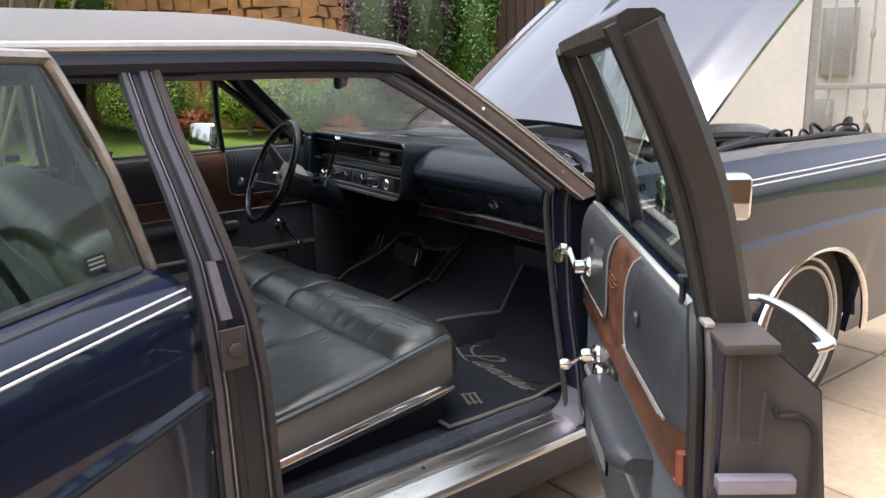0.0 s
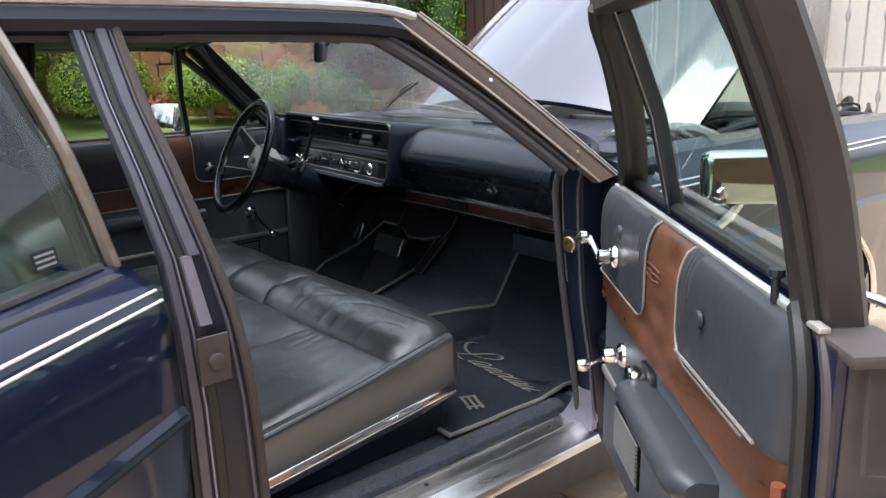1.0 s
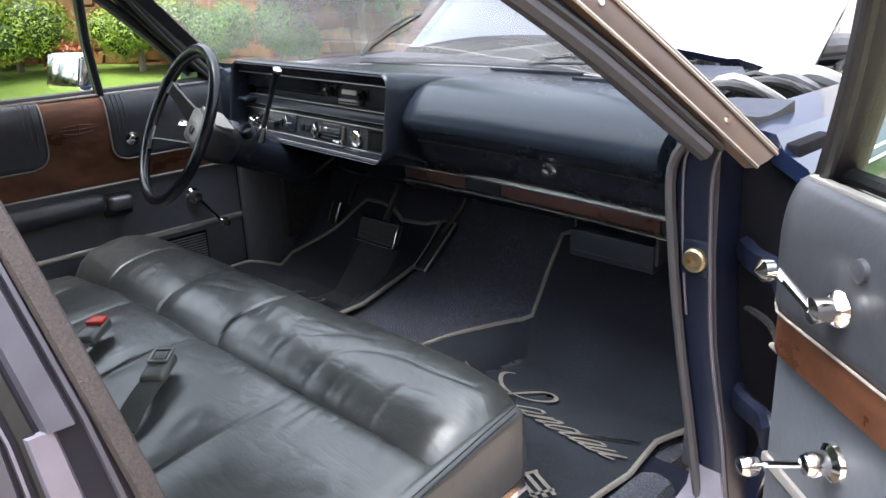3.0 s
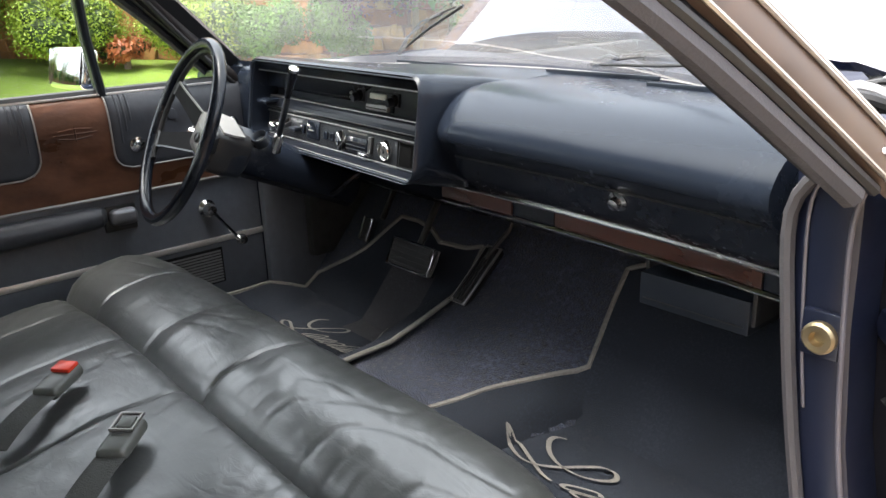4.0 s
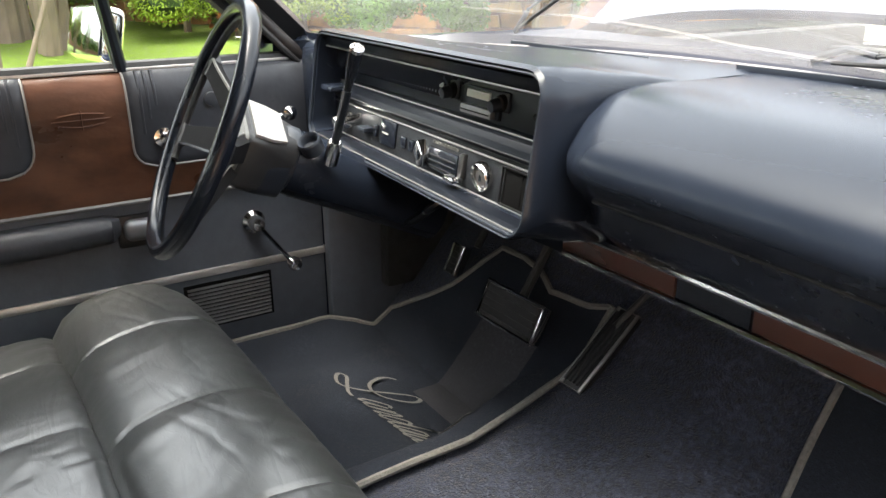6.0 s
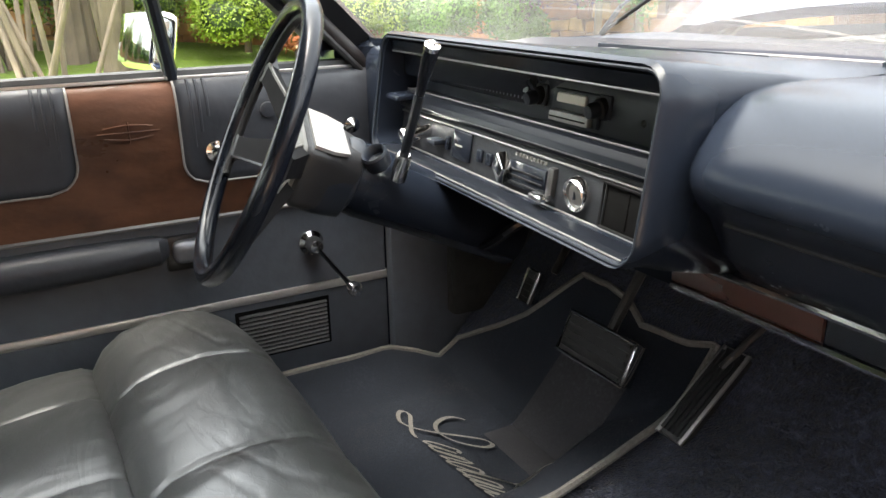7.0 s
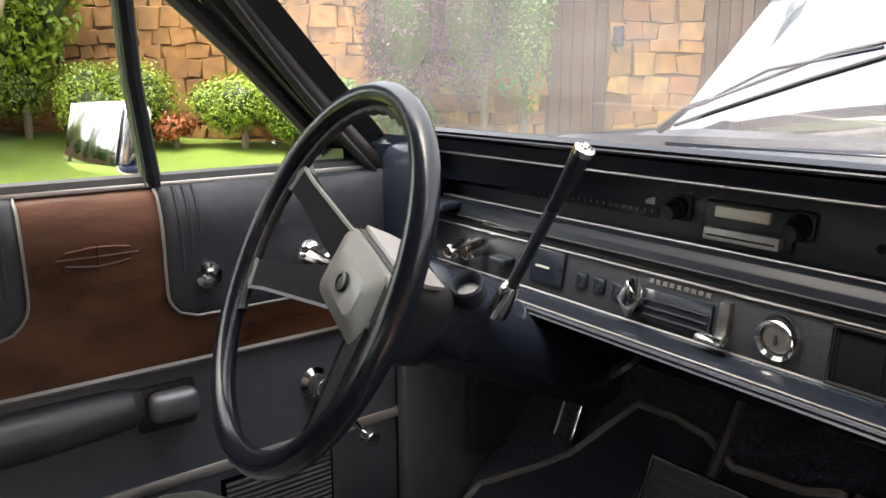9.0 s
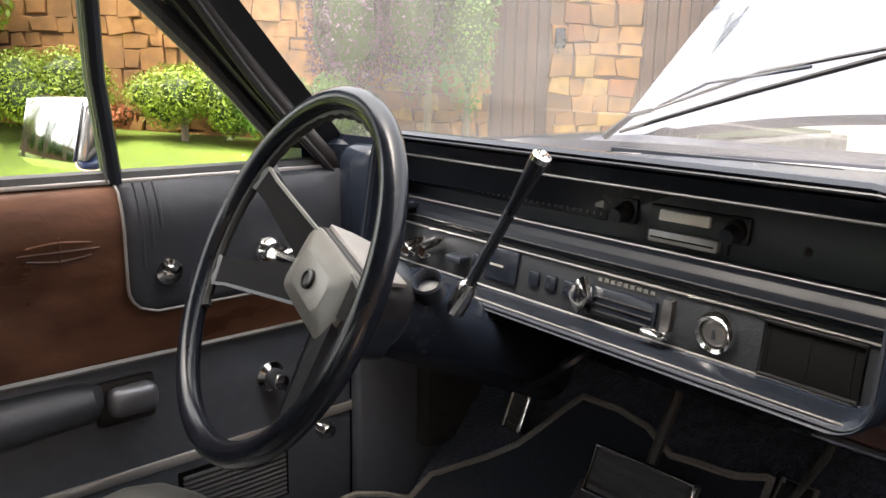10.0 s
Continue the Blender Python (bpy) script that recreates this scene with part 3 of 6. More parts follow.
def screen_fn(u, v):
    s = 2 * u - 1
    x = (0.845 - 0.135 * v) * s
    y = 0.06 + slew(s) + 0.44 * (1 - abs(s) ** 2.3) - v * (0.40 + 0.28 * (1 - abs(s) ** 2.3))
    return x, y, 0.985 + 0.33 * v + 0.02 * (1 - s * s)


part("windscreen", loft([[screen_fn(k / 24, j / 6) for k in range(25)] for j in range(7)], False, False), SCREEN, car, "large curved windscreen").visible_shadow = False

# scuttle, firewall, hinge post, sills, floor
def scuttle_fn(u, v):
    k = 2 * u - 1
    y0 = 0.08 + slew(-k) + 0.44 * (1 - abs(k) ** 2.3)
    y1 = 0.64 - 0.42 * min(1, max(0, (abs(k) - 0.70) / 0.12))
    return 0.86 - 1.72 * u, y0 + max(0.03, y1 - y0) * v, 0.992 - 0.012 * math.sin(math.pi * v)


part("scuttle", sheet(scuttle_fn, 36, 4, 0.02), JAMB, car, "navy scuttle panel below windscreen")
part("firewall", box(-0.86, 0.86, 0.60, 0.64, 0.30, 0.97, 0.01), CARPET, car, "dark carpeted firewall")
for sgn in (1, -1):
    if sgn < 0:
        part("hinge_post", box(-0.90, -0.80, 0.02, 0.16, 0.34, 0.96, 0.01), PAINT, car, "navy door hinge post")
        part("kick_panel", box(-0.78, -0.75, 0.135, 0.61, 0.33, 0.90, 0.006), BOARD, car, "black kick panel")
        part("sill", prism([(-0.70, 0.28), (-0.705, 0.345), (-0.86, 0.352), (-0.905, 0.335), (-0.93, 0.26)], "y", -1.9, 0.10, 0.004), PAINT, car, "navy door sill")
    if sgn > 0:
        rings = []
        for z, x0, x1 in ((0.34, 0.862, 0.912), (0.42, 0.850, 0.900), (0.52, 0.832, 0.888), (0.66, 0.806, 0.862), (0.80, 0.786, 0.850), (0.985, 0.772, 0.845)):
            rings.append([(x0 - 0.03, 0.19, z), (x0, 0.004, z), (x0 + 0.012, -0.002, z), (x1 - 0.012, -0.002, z), (x1, 0.004, z), (x1 + 0.004, 0.06, z), (x1 - 0.02, 0.19, z)])
        hp = part("hinge_post", loft(rings), NAVYPOST, car, "navy door hinge post")
        # Solid near-black block paints the shade of the hinge gap.
        part("hinge_well", box(0.84, 0.93, 0.075, 0.20, 0.33, 0.97, 0.004), HINGEDARK, hp, "black block for the shade in the hinge gap")
        for z in (0.56, 0.80):
            part("door_hinge", tube(smoothline([(0.865, 0.07, z), (0.90, 0.03, z), (0.945, 0.0, z), (0.975, -0.045, z)], 10), 0.014, 8, 1.6), NAVYPOST, hp, "dark painted door hinge")
        for e, r, m in ((0, 0.0085, SEAL), (1, 0.0032, PILLARGREY)):
            part("post_seal" if e == 0 else "post_flange", tube(smoothline([((x0 - 0.004) if e == 0 else x1 - 0.004, -0.006, z) for z, x0, x1 in ((0.352, 0.865, 0.915), (0.42, 0.852, 0.903), (0.52, 0.834, 0.888), (0.66, 0.808, 0.862), (0.80, 0.788, 0.850), (0.93, 0.778, 0.845), (0.985, 0.81, 0.862))], 24), r, 8), m, hp, "grey door weatherstrip" if e == 0 else "thin pale post flange")
        part("post_flange", tube(smoothline([(0.812, -0.004, 0.70), (0.800, -0.004, 0.80), (0.793, -0.004, 0.93), (0.806, -0.01, 0.975)], 12), 0.0022, 6), PILLARGREY, hp)
        part("post_shoe", loft([[(x0, y, z), (x1, y, z), (x1, y + 0.02, z), (x0, y + 0.02, z)] for z, x0, x1, y in ((0.357, 0.812, 0.918, -0.035), (0.372, 0.822, 0.910, -0.018), (0.40, 0.834, 0.898, -0.008), (0.44, 0.838, 0.888, -0.004))]), LATCHGREY, hp, "scuffed pale foot of the post")
        part("bolt_plate", box(sgn * 0.822 - 0.022, sgn * 0.822 + 0.022, -0.008, 0.006, 0.768, 0.825, 0.004), NAVYPOST, hp)
        part("striker_bolt", lathe([(0.019, 0), (0.019, 0.008), (0.016, 0.011), (0.009, 0.011), (0.007, 0.002), (0.0, 0.002)], aim((sgn * 0.824, -0.008, 0.795), (0, -1, 0)), 24), BRASSY, hp, "round steel door bumper bolt")
        part("kick_panel", box(sgn * 0.765 - 0.015, sgn * 0.765 + 0.015, 0.13, 0.61, 0.33, 0.90, 0.006), BOARD, car, "black kick panel")
        part("sill", prism([(sgn * 0.70, 0.28), (sgn * 0.705, 0.345), (sgn * 0.90, 0.350), (sgn * 0.938, 0.335), (sgn * 0.945, 0.26)], "y", -1.9, 0.10, 0.004), JAMB, car, "navy door sill")
    if sgn > 0:
        part("sill_plate", prism([(0.800, 0.352), (0.806, 0.362), (0.885, 0.364), (0.932, 0.350), (0.940, 0.334)], "y", -0.93, -0.02, 0.0015), STEEL, car, "scuffed bright metal sill plate")
        for x, z in ((0.822, 0.3635), (0.868, 0.3642)):
            part("sill_plate_rib", tube([(x, -0.92, z), (x, -0.04, z)], 0.0022, 6), STEEL, car)
        for y in (-0.10, -0.48, -0.84):
            part("sill_screw", lathe([(0.006, 0), (0.005, 0.002), (0.0, 0.0015)], pose(0.845, y, 0.3638), 12), DIMMETAL, car)
        part("sill_carpet", loft([[(0.800, y, 0.352), (0.792, y, 0.366 + 0.004 * noise.noise((y * 7, 0, 3))), (0.765, y, 0.372 + 0.006 * noise.noise((y * 9, 2, 3))), (0.735, y, 0.362), (0.715, y, 0.340), (0.715, y, 0.330), (0.800, y, 0.330)] for y in [-0.92 + 0.94 * k / 30 for k in range(31)]]), CARPET, car, "black carpet rolled over the inner sill")
    # centre pillar
    py = 0.0 if sgn > 0 else 0.165
    # outer face between a rear and a front edge, by height
    FACE = ((0.34, 0.900, -0.985, -0.862), (0.56, 0.910, -0.990, -0.872), (0.72, 0.914, -0.992, -0.880), (0.85, 0.905, -0.994, -0.893), (0.955, 0.882, -0.996, -0.914), (1.08, 0.838, -1.014, -0.940), (1.18, 0.788, -1.028, -0.958), (1.315, 0.722, -1.040, -0.970))

    def face(k, f, out=0.0):
        z, x, r, q = FACE[k]
        return Vector((sgn * (x + out), r + (q - r) * f + py, z))

    pl = part("centre_pillar", loft([[face(k, 0.0), face(k, 1.0), face(k, 1.0) + Vector((-sgn * 0.075, 0.012, 0)), face(k, 0.0) + Vector((-sgn * 0.045, 0.012, 0))] for k in range(8)]), JAMB, car, "dark navy centre door pillar with pale strips")

    def band(name, f0, f1, out, mat, label="", k0=0, k1=7):
        """A flat strip running up the pillar's outer face."""
        own = loft([[face(k, f0, 0.0), face(k, f0 + 0.12 * (f1 - f0), out), face(k, f1 - 0.12 * (f1 - f0), out), face(k, f1, 0.0)] for k in range(k0, k1 + 1)])
        return part(name, own, mat, pl, label)

    band("pillar_trim", 0.06, 0.22, 0.006, PILLARGREY, "grey-violet pillar strip")
    band("pillar_bead", 0.25, 0.28, 0.006, LATCHGREY, "thin pale pillar bead")
    band("pillar_channel", 0.32, 0.47, 0.002, RUBBER, "dark door seal channel")
    band("pillar_trim", 0.50, 0.76, 0.008, PILLARGREY, "broad grey-violet pillar strip", 4, 7)
    # Paler stretch is violet light painted on the pillar face.
    band("pillar_trim", 0.36, 0.60, 0.006, LATCHGREY, "pale patch for violet light on the pillar", 3, 4)
    band("pillar_bead", 0.79, 0.84, 0.006, PILLARGREY, "thin grey pillar flange")
    part("pillar_seal", tube([p for p in smoothline([face(k, 0.97, 0.002) for k in range(8)], 28)], 0.0085, 8, 0.9), FABRICSEAL, pl, "brown-grey fabric weatherstrip")
    part("check_strap", tube(smoothline([(0.87, 0.08, 0.70), (0.93, 0.03, 0.705), (0.985, -0.04, 0.69)], 8), 0.006, 6), IRON, car, "metal door check strap") if sgn > 0 else None
    lp = part("latch_plate", loft([[face(2, f, o) + Vector((0, 0, z)) for f, o in ((0.22, 0.003), (0.66, 0.003), (0.66, 0.009), (0.22, 0.009))] for z in (0.04, 0.115)]), SEALEDGE, pl, "worn brown striker plate")
    part("striker_bolt", lathe([(0.013, 0), (0.013, 0.008), (0.009, 0.010), (0.0, 0.009)], aim(face(2, 0.46, 0.008) + Vector((0, 0, 0.075)), (sgn, 0, 0)), 18), SEALEDGE, lp, "round worn striker bolt")
    part("striker_plate", box(sgn * 0.88 - 0.025, sgn * 0.88 + 0.015, -0.905 + py, -0.868 + py, 0.60, 0.64, 0.005), CHROME, pl, "chrome door striker")
part("side_carpet", box(-0.84, -0.752, -1.9, 0.60, 0.27, 0.372, 0.004), CARPET, car)
part("floor_pan", box(-0.80, 0.74, -2.4, 0.60, 0.29, 0.335, 0.004), CARPET, car, "black carpeted floor")
part("toe_board", prism([(0.22, 0.333), (0.50, 0.655), (0.61, 0.70), (0.61, 0.333)], "x", -0.745, 0.745), CARPET, car, "sloping carpeted toe board")


def tunnel_size(y):
    return lerp([(-2.4, 0.09), (-0.3, 0.085), (0.1, 0.088), (0.30, 0.14), (0.60, 0.30)], y), lerp([(-2.4, 0.20), (0.1, 0.25), (0.30, 0.30), (0.60, 0.36)], y)


def tunnel_z(x, y):
    h, w = tunnel_size(y)
    return 0.333 + h * math.sqrt(max(0.0, 1 - (x / w) ** 2)) ** 0.75 if abs(x) < w else 0.333


def tunnel_ring(y):
    h, w = tunnel_size(y)
    return [(w * math.cos(math.pi * k / 14) * (1.0 if 0 < k < 14 else 1.12), y, 0.333 + h * math.sin(math.pi * k / 14) ** 0.75) for k in range(15)]


part("transmission_tunnel", loft([tunnel_ring(-2.4 + 3.0 * k / 24) for k in range(25)], False, False), CARPET, car, "dark blue-black carpeted transmission tunnel")

# raised hood, front end, engine bay
HOOD_OPEN = 35.0
hm = Matrix.Translation((0, 0.70, 0.985)) @ Matrix.Rotation(radians(HOOD_OPEN), 4, "X")


def hood_fn(u, v):
    s = 2 * u - 1
    w = 0.69 - 0.01 * v
    ridge = 0.010 * max(0, 1 - abs(abs(s) - 0.80) / 0.05) + 0.03 * max(0, 1 - (abs(s) / 0.2) ** 2) * v
    z = (0.105 - 0.06 * v) * (1 - abs(s) ** 2.1) + 0.03 * math.sin(math.pi * v) + ridge
    return tuple(hm @ Vector((-w * s, 1.48 * v - 0.06 * (abs(s)) * v, z)))


hood = part("hood", sheet(hood_fn, 48, 44, -0.02), HOODPAINT, car, "raised navy hood mirroring the pale sky")
part("hood_frame", sheet(lambda u, v: tuple(Vector(hood_fn(0.10 + 0.80 * u, 0.07 + 0.88 * v)) - hm.to_3x3() @ Vector((0, 0, 0.035))), 8, 8, -0.02), PAINT, hood, "ribbed hood underside frame")
for sgn in (1, -1):
    part("inner_fender", box(sgn * 0.76 - 0.04, sgn * 0.76 + 0.04, 0.26, 2.0, 0.45, 0.955, 0.01), IRON, car, "black inner fender panel")
    part("hood_hinge", tube([(sgn * 0.58, 0.66, 0.93), (sgn * 0.575, 0.80, 0.99), (sgn * 0.56, 0.93, 1.08)], 0.012, 6), IRON, hood)
part("radiator_support", box(-0.75, 0.75, 1.80, 1.88, 0.40, 0.90, 0.01), IRON, car, "black radiator support")
part("grille", box(-0.90, 0.90, 2.02, 2.08, 0.50, 0.90, 0.02), CHROME, car, "chrome front grille")
part("front_bumper", sheet(lambda u, v: (-1.0 + 2.0 * u, 2.10 + 0.10 * (1 - (2 * u - 1) ** 4) + 0.03 * math.sin(math.pi * v), 0.36 + 0.18 * v), 16, 6, -0.02), CHROME, car, "chrome front bumper")
eng = part("engine", box(-0.30, 0.30, 0.75, 1.55, 0.45, 0.82, 0.05), IRON, car, "greasy engine block with hoses")
part("air_cleaner", lathe([(0.0, 0), (0.19, 0), (0.20, 0.02), (0.20, 0.08), (0.18, 0.10), (0.03, 0.105), (0.0, 0.12)], pose(0, 1.15, 0.84), 32), BLACKPLASTIC, eng, "round black air cleaner")
rng = random.Random(4)
for k in range(16):
    x0, y0 = rng.uniform(0.1, 0.66), rng.uniform(0.72, 1.7)
    pts = smoothline([(x0, y0, 0.86), (x0 + rng.uniform(-0.1, 0.1), y0 + 0.15, 0.93 + rng.uniform(0, 0.06)), (x0 + rng.uniform(-0.2, 0.2), y0 + 0.35, 0.90 + rng.uniform(-0.02, 0.07)), (x0 * 0.8, y0 + 0.5, 0.80)], 14)
    part("engine_hose", tube(pts, rng.choice((0.010, 0.014, 0.022)), 8), rng.choice((RUBBER, RUBBER, IRON, HOSEGREY)), eng)
for k in range(14):
    x0, y0 = rng.uniform(0.60, 0.73), 0.80 + 0.085 * k
    pts = smoothline([(x0, y0, 0.93), (x0 + rng.uniform(-0.06, 0.02), y0 + 0.06, 0.985 + rng.uniform(0, 0.03)), (x0 + rng.uniform(-0.1, 0.02), y0 + 0.16, 0.985 + rng.uniform(-0.01, 0.03)), (x0 - 0.05, y0 + 0.26, 0.92)], 12)
    part("engine_hose", tube(pts, rng.choice((0.005, 0.007, 0.011)), 8), rng.choice((RUBBER, RUBBER, RUBBER, IRON, HOSEGREY)), eng)
part("bay_shelf", box(0.50, 0.80, 0.22, 0.72, 0.80, 0.86, 0.01), IRON, eng, "dark shelf in the corner of the engine bay")
part("hinge_cover", loft([[(0.77 + 0.05 * math.cos(a) * w, 0.20 + 0.14 * f, 0.955 + 0.045 * w * math.sin(a)) for a in [math.pi * q / 8 for q in range(9)]] for f, w in ((0, 0.5), (0.15, 0.9), (0.5, 1.0), (0.85, 0.8), (1.0, 0.3))]), WHITEWALL, eng, "pale plastic hinge cover")
for k in range(11):
    x0, y0 = rng.uniform(0.56, 0.70), 0.30 + 0.035 * k
    pts = smoothline([(x0 - 0.08, y0, 0.90), (x0, y0 + 0.05, 0.985 + rng.uniform(0, 0.03)), (x0 + 0.07, y0 + 0.10, 0.97 + rng.uniform(0, 0.03)), (x0 + 0.10, y0 + 0.20, 0.93)], 12)
    part("engine_hose", tube(pts, rng.choice((0.006, 0.010, 0.018)), 8), rng.choice((RUBBER, IRON, HOSEGREY, HOSEGREY)), eng)
part("wiring_loom", tube(smoothline([(0.735, 0.72, 0.975), (0.72, 1.0, 0.995), (0.735, 1.3, 0.985), (0.715, 1.6, 0.98), (0.73, 1.9, 0.955)], 24), 0.014, 8), RUBBER, eng, "black taped wiring loom")
part("washer_bottle", box(0.48, 0.66, 0.72, 0.90, 0.78, 0.97, 0.03, 3), HOSEGREY, eng, "pale plastic washer bottle")
part("coolant_hose", tube(smoothline([(0.52, 0.80, 1.00), (0.60, 0.95, 1.03), (0.66, 1.15, 1.02), (0.62, 1.35, 0.97)], 12), 0.028, 10), HOSEGREY, eng, "grey corrugated hose")
for w0 in ((-0.505, 0.440), (0.10, 0.475)):
    a = Vector((w0[0], w0[1], 1.020))
    if w0[0] < 0:
        b, c, lift = Vector((-0.374, 0.366, 1.068)), Vector((-0.024, 0.212, 1.142)), 0.012
    else:
        b, c, lift = Vector((0.24, 0.38, 1.040)), Vector((0.55, 0.20, 1.068)), 0.010
    wp = part("wiper", tube([a, a.lerp(b, 0.5) + Vector((0, 0.01, lift)), b], [0.006, 0.0045, 0.0035], 6), BLACKPLASTIC, car, "black windscreen wiper")
    part("wiper_arm", tube([b, b.lerp(c, 0.55) + Vector((0, 0.006, lift)), c], 0.0022, 6), DIMMETAL, wp)
    part("wiper_bridge", tube([b + Vector((0.01, 0, 0.006)), b.lerp(c, 0.30) + Vector((0, 0.004, 0.016)), b.lerp(c, 0.75) + Vector((0, 0.002, 0.002))], 0.002, 6), BLACKPLASTIC, wp)
    part("wiper_blade", tube([a.lerp(b, 0.35) + Vector((0, 0, -0.006)), b.lerp(c, 0.5) + Vector((0, 0, -0.010)), c + (c - b) * 0.12 + Vector((0, 0, -0.006))], 0.0030, 6), RUBBER, wp)

# ---- front bench seat ----
def cushion(x0, x1, y0, y1, z0, z1, crown, nx=28, ny=10, pleats=(), r=0.045, bow=0.0):
    """A padded block: crowned top, rounded sides, sewn valleys."""
    def top(x, y):
        u, v = (x - x0) / (x1 - x0), (y - y0) / (y1 - y0)
        h = crown * (1 - abs(2 * v - 1) ** 2.5)
        for p in pleats:
            h -= (0.0035 * math.exp(-((x - p) / 0.003) ** 2) + 0.0035 * math.exp(-((x - p) / 0.035) ** 2)) * min(1, 4 * v * (1 - v) + 0.3)
        h += 0.004 * noise.noise((x * 5, y * 8, 1.3)) + 0.0010 * noise.noise((x * 34 + y * 30, y * 20 - x * 6, 7.0))
        fold = noise.noise((x * 26 + y * 22 + 1.5 * noise.noise((x * 6, y * 6, 9.0)), y * 5, 4.0))
        gather = math.exp(-min(abs(y - y0), abs(y - y1)) / 0.06) * max(0.0, 0.35 + 1.3 * noise.noise((x * 3.5, 2.0, 6.0)))
        h -= 0.006 * gather * max(0.0, 1 - abs(fold) / 0.22) ** 1.5
        long = noise.noise((x * 5 + 3, y * 20 - x * 7, 11.0))
        h -= 0.0030 * max(0.0, 1 - abs(long) / 0.10) ** 1.3 * max(0.0, 0.2 + noise.noise((x * 3, y * 4, 13.0)))
        return z1 + h
    rings = []
    for i in range(nx + 1):
        x = x0 + (x1 - x0) * i / nx
        e = min(i, nx - i) / nx * (x1 - x0)
        sq = math.sqrt(max(0, 1 - max(0, 1 - e / r) ** 2)) if e < r else 1.0
        pin = r * (1 - sq)
        ring = []
        a0, a1 = y0 + pin * 0.6, y1 - pin * 0.6 - bow * max(0.0, 1 - e / 0.24) ** 2
        for k in range(5):
            t = math.pi / 2 * k / 4
            ring.append((x, a0 + r - r * math.cos(t), top(x, a0 + r) - pin - r + r * math.sin(t)))
        for j in range(1, ny):
            y = a0 + r + (a1 - a0 - 2 * r) * j / ny
            ring.append((x, y, top(x, y) - pin))
        for k in range(5):
            t = math.pi / 2 * k / 4
            ring.append((x, a1 - r + r * math.sin(t), top(x, a1 - r) - pin - r + r * math.cos(t)))
        ring.append((x, a1 - 0.006, z0 + pin * 0.3))
        ring.append((x, a0 + 0.006, z0 + pin * 0.3))
        rings.append(ring)
    return loft(rings)


SEAT_X = 0.695


def tilted(bm, k, y0=-0.30, far=0.0):
    """Tips a block down towards the rear, and lets its driver end sag."""
    for v in bm.verts:
        v.co.z += k * min(0.0, v.co.y - y0) - far * min(1.0, max(0.0, (-0.30 - v.co.x) / 0.38)) ** 1.5
    return bm


def tilted_prism(poly, axis, a, b, bev):
    return tilted(prism(poly, axis, a, b, bev), 0.12)


seat = part("front_seat", box(-0.64, 0.66, -0.86, -0.26, 0.335, 0.47, 0.02), BLACKPLASTIC, car, "black leather front bench seat")
PLEATS = (-0.52, -0.27, 0.0, 0.35)
part("front_roll", tilted(cushion(-SEAT_X, SEAT_X, -0.440, -0.180, 0.482, 0.594, 0.026, 260, 20, (-0.45, -0.19, 0.06), r=0.085, bow=0.045), 0.10), LEATHER, seat, "rounded black leather front roll")
part("seat_cushion", tilted(cushion(-SEAT_X, SEAT_X, -0.95, -0.418, 0.482, 0.598, 0.028, 260, 34, PLEATS, r=0.045), 0.20, far=0.035), LEATHER, seat, "pleated black leather cushion")
part("seat_side", tilted(box(0.665, 0.70, -0.93, -0.26, 0.474, 0.603, 0.016, 3), 0.17), LEATHER, seat)
for dz in (0.0, 0.012):
    part("stitching", tube([(0.702, -0.92 + 0.63 * k / 8, 0.601 + dz + 0.19 * (-0.92 + 0.63 * k / 8 + 0.30) + 0.003 * math.sin(k)) for k in range(9)], 0.0013, 5), BLACKPLASTIC, seat)
part("seat_trim", tilted_prism([(0.655, 0.442), (0.70, 0.445), (0.708, 0.467), (0.70, 0.484), (0.655, 0.487)], "y", -0.80, -0.27, 0.003), CHROME, seat, "chrome strip along seat base")
part("trim_end", box(0.69, 0.725, -0.84, -0.79, 0.375, 0.437, 0.008), CHROME, seat, "chrome seat strip end cap")
back = moved(cushion(-0.52, SEAT_X, -0.26, 0.29, 0.0, 0.15, 0.03, 90, 20, PLEATS, r=0.085), pose(0.0, -0.955, 0.745, 102, 0, 0))
part("seat_back", back, LEATHER, seat, "black leather backrest with a thick rolled top")
part("seat_back_panel", moved(box(-0.50, 0.675, -0.26, 0.18, -0.022, 0.012, 0.010), pose(0.0, -1.118, 0.722, 102, 0, 0)), BLACKPLASTIC, seat, "dark panel on the back of the bench")
rear = part("rear_seat", cushion(-0.68, 0.68, -2.10, -1.55, 0.36, 0.50, 0.03, 40, 10, (-0.25, 0.25)), LEATHER, car, "black leather rear bench seat")
part("rear_seat_back", moved(cushion(-0.68, 0.68, -0.24, 0.28, 0.0, 0.14, 0.03, 40, 10, (-0.25, 0.25)), pose(0, -2.13, 0.66, 70, 0, 0)), LEATHER, rear)


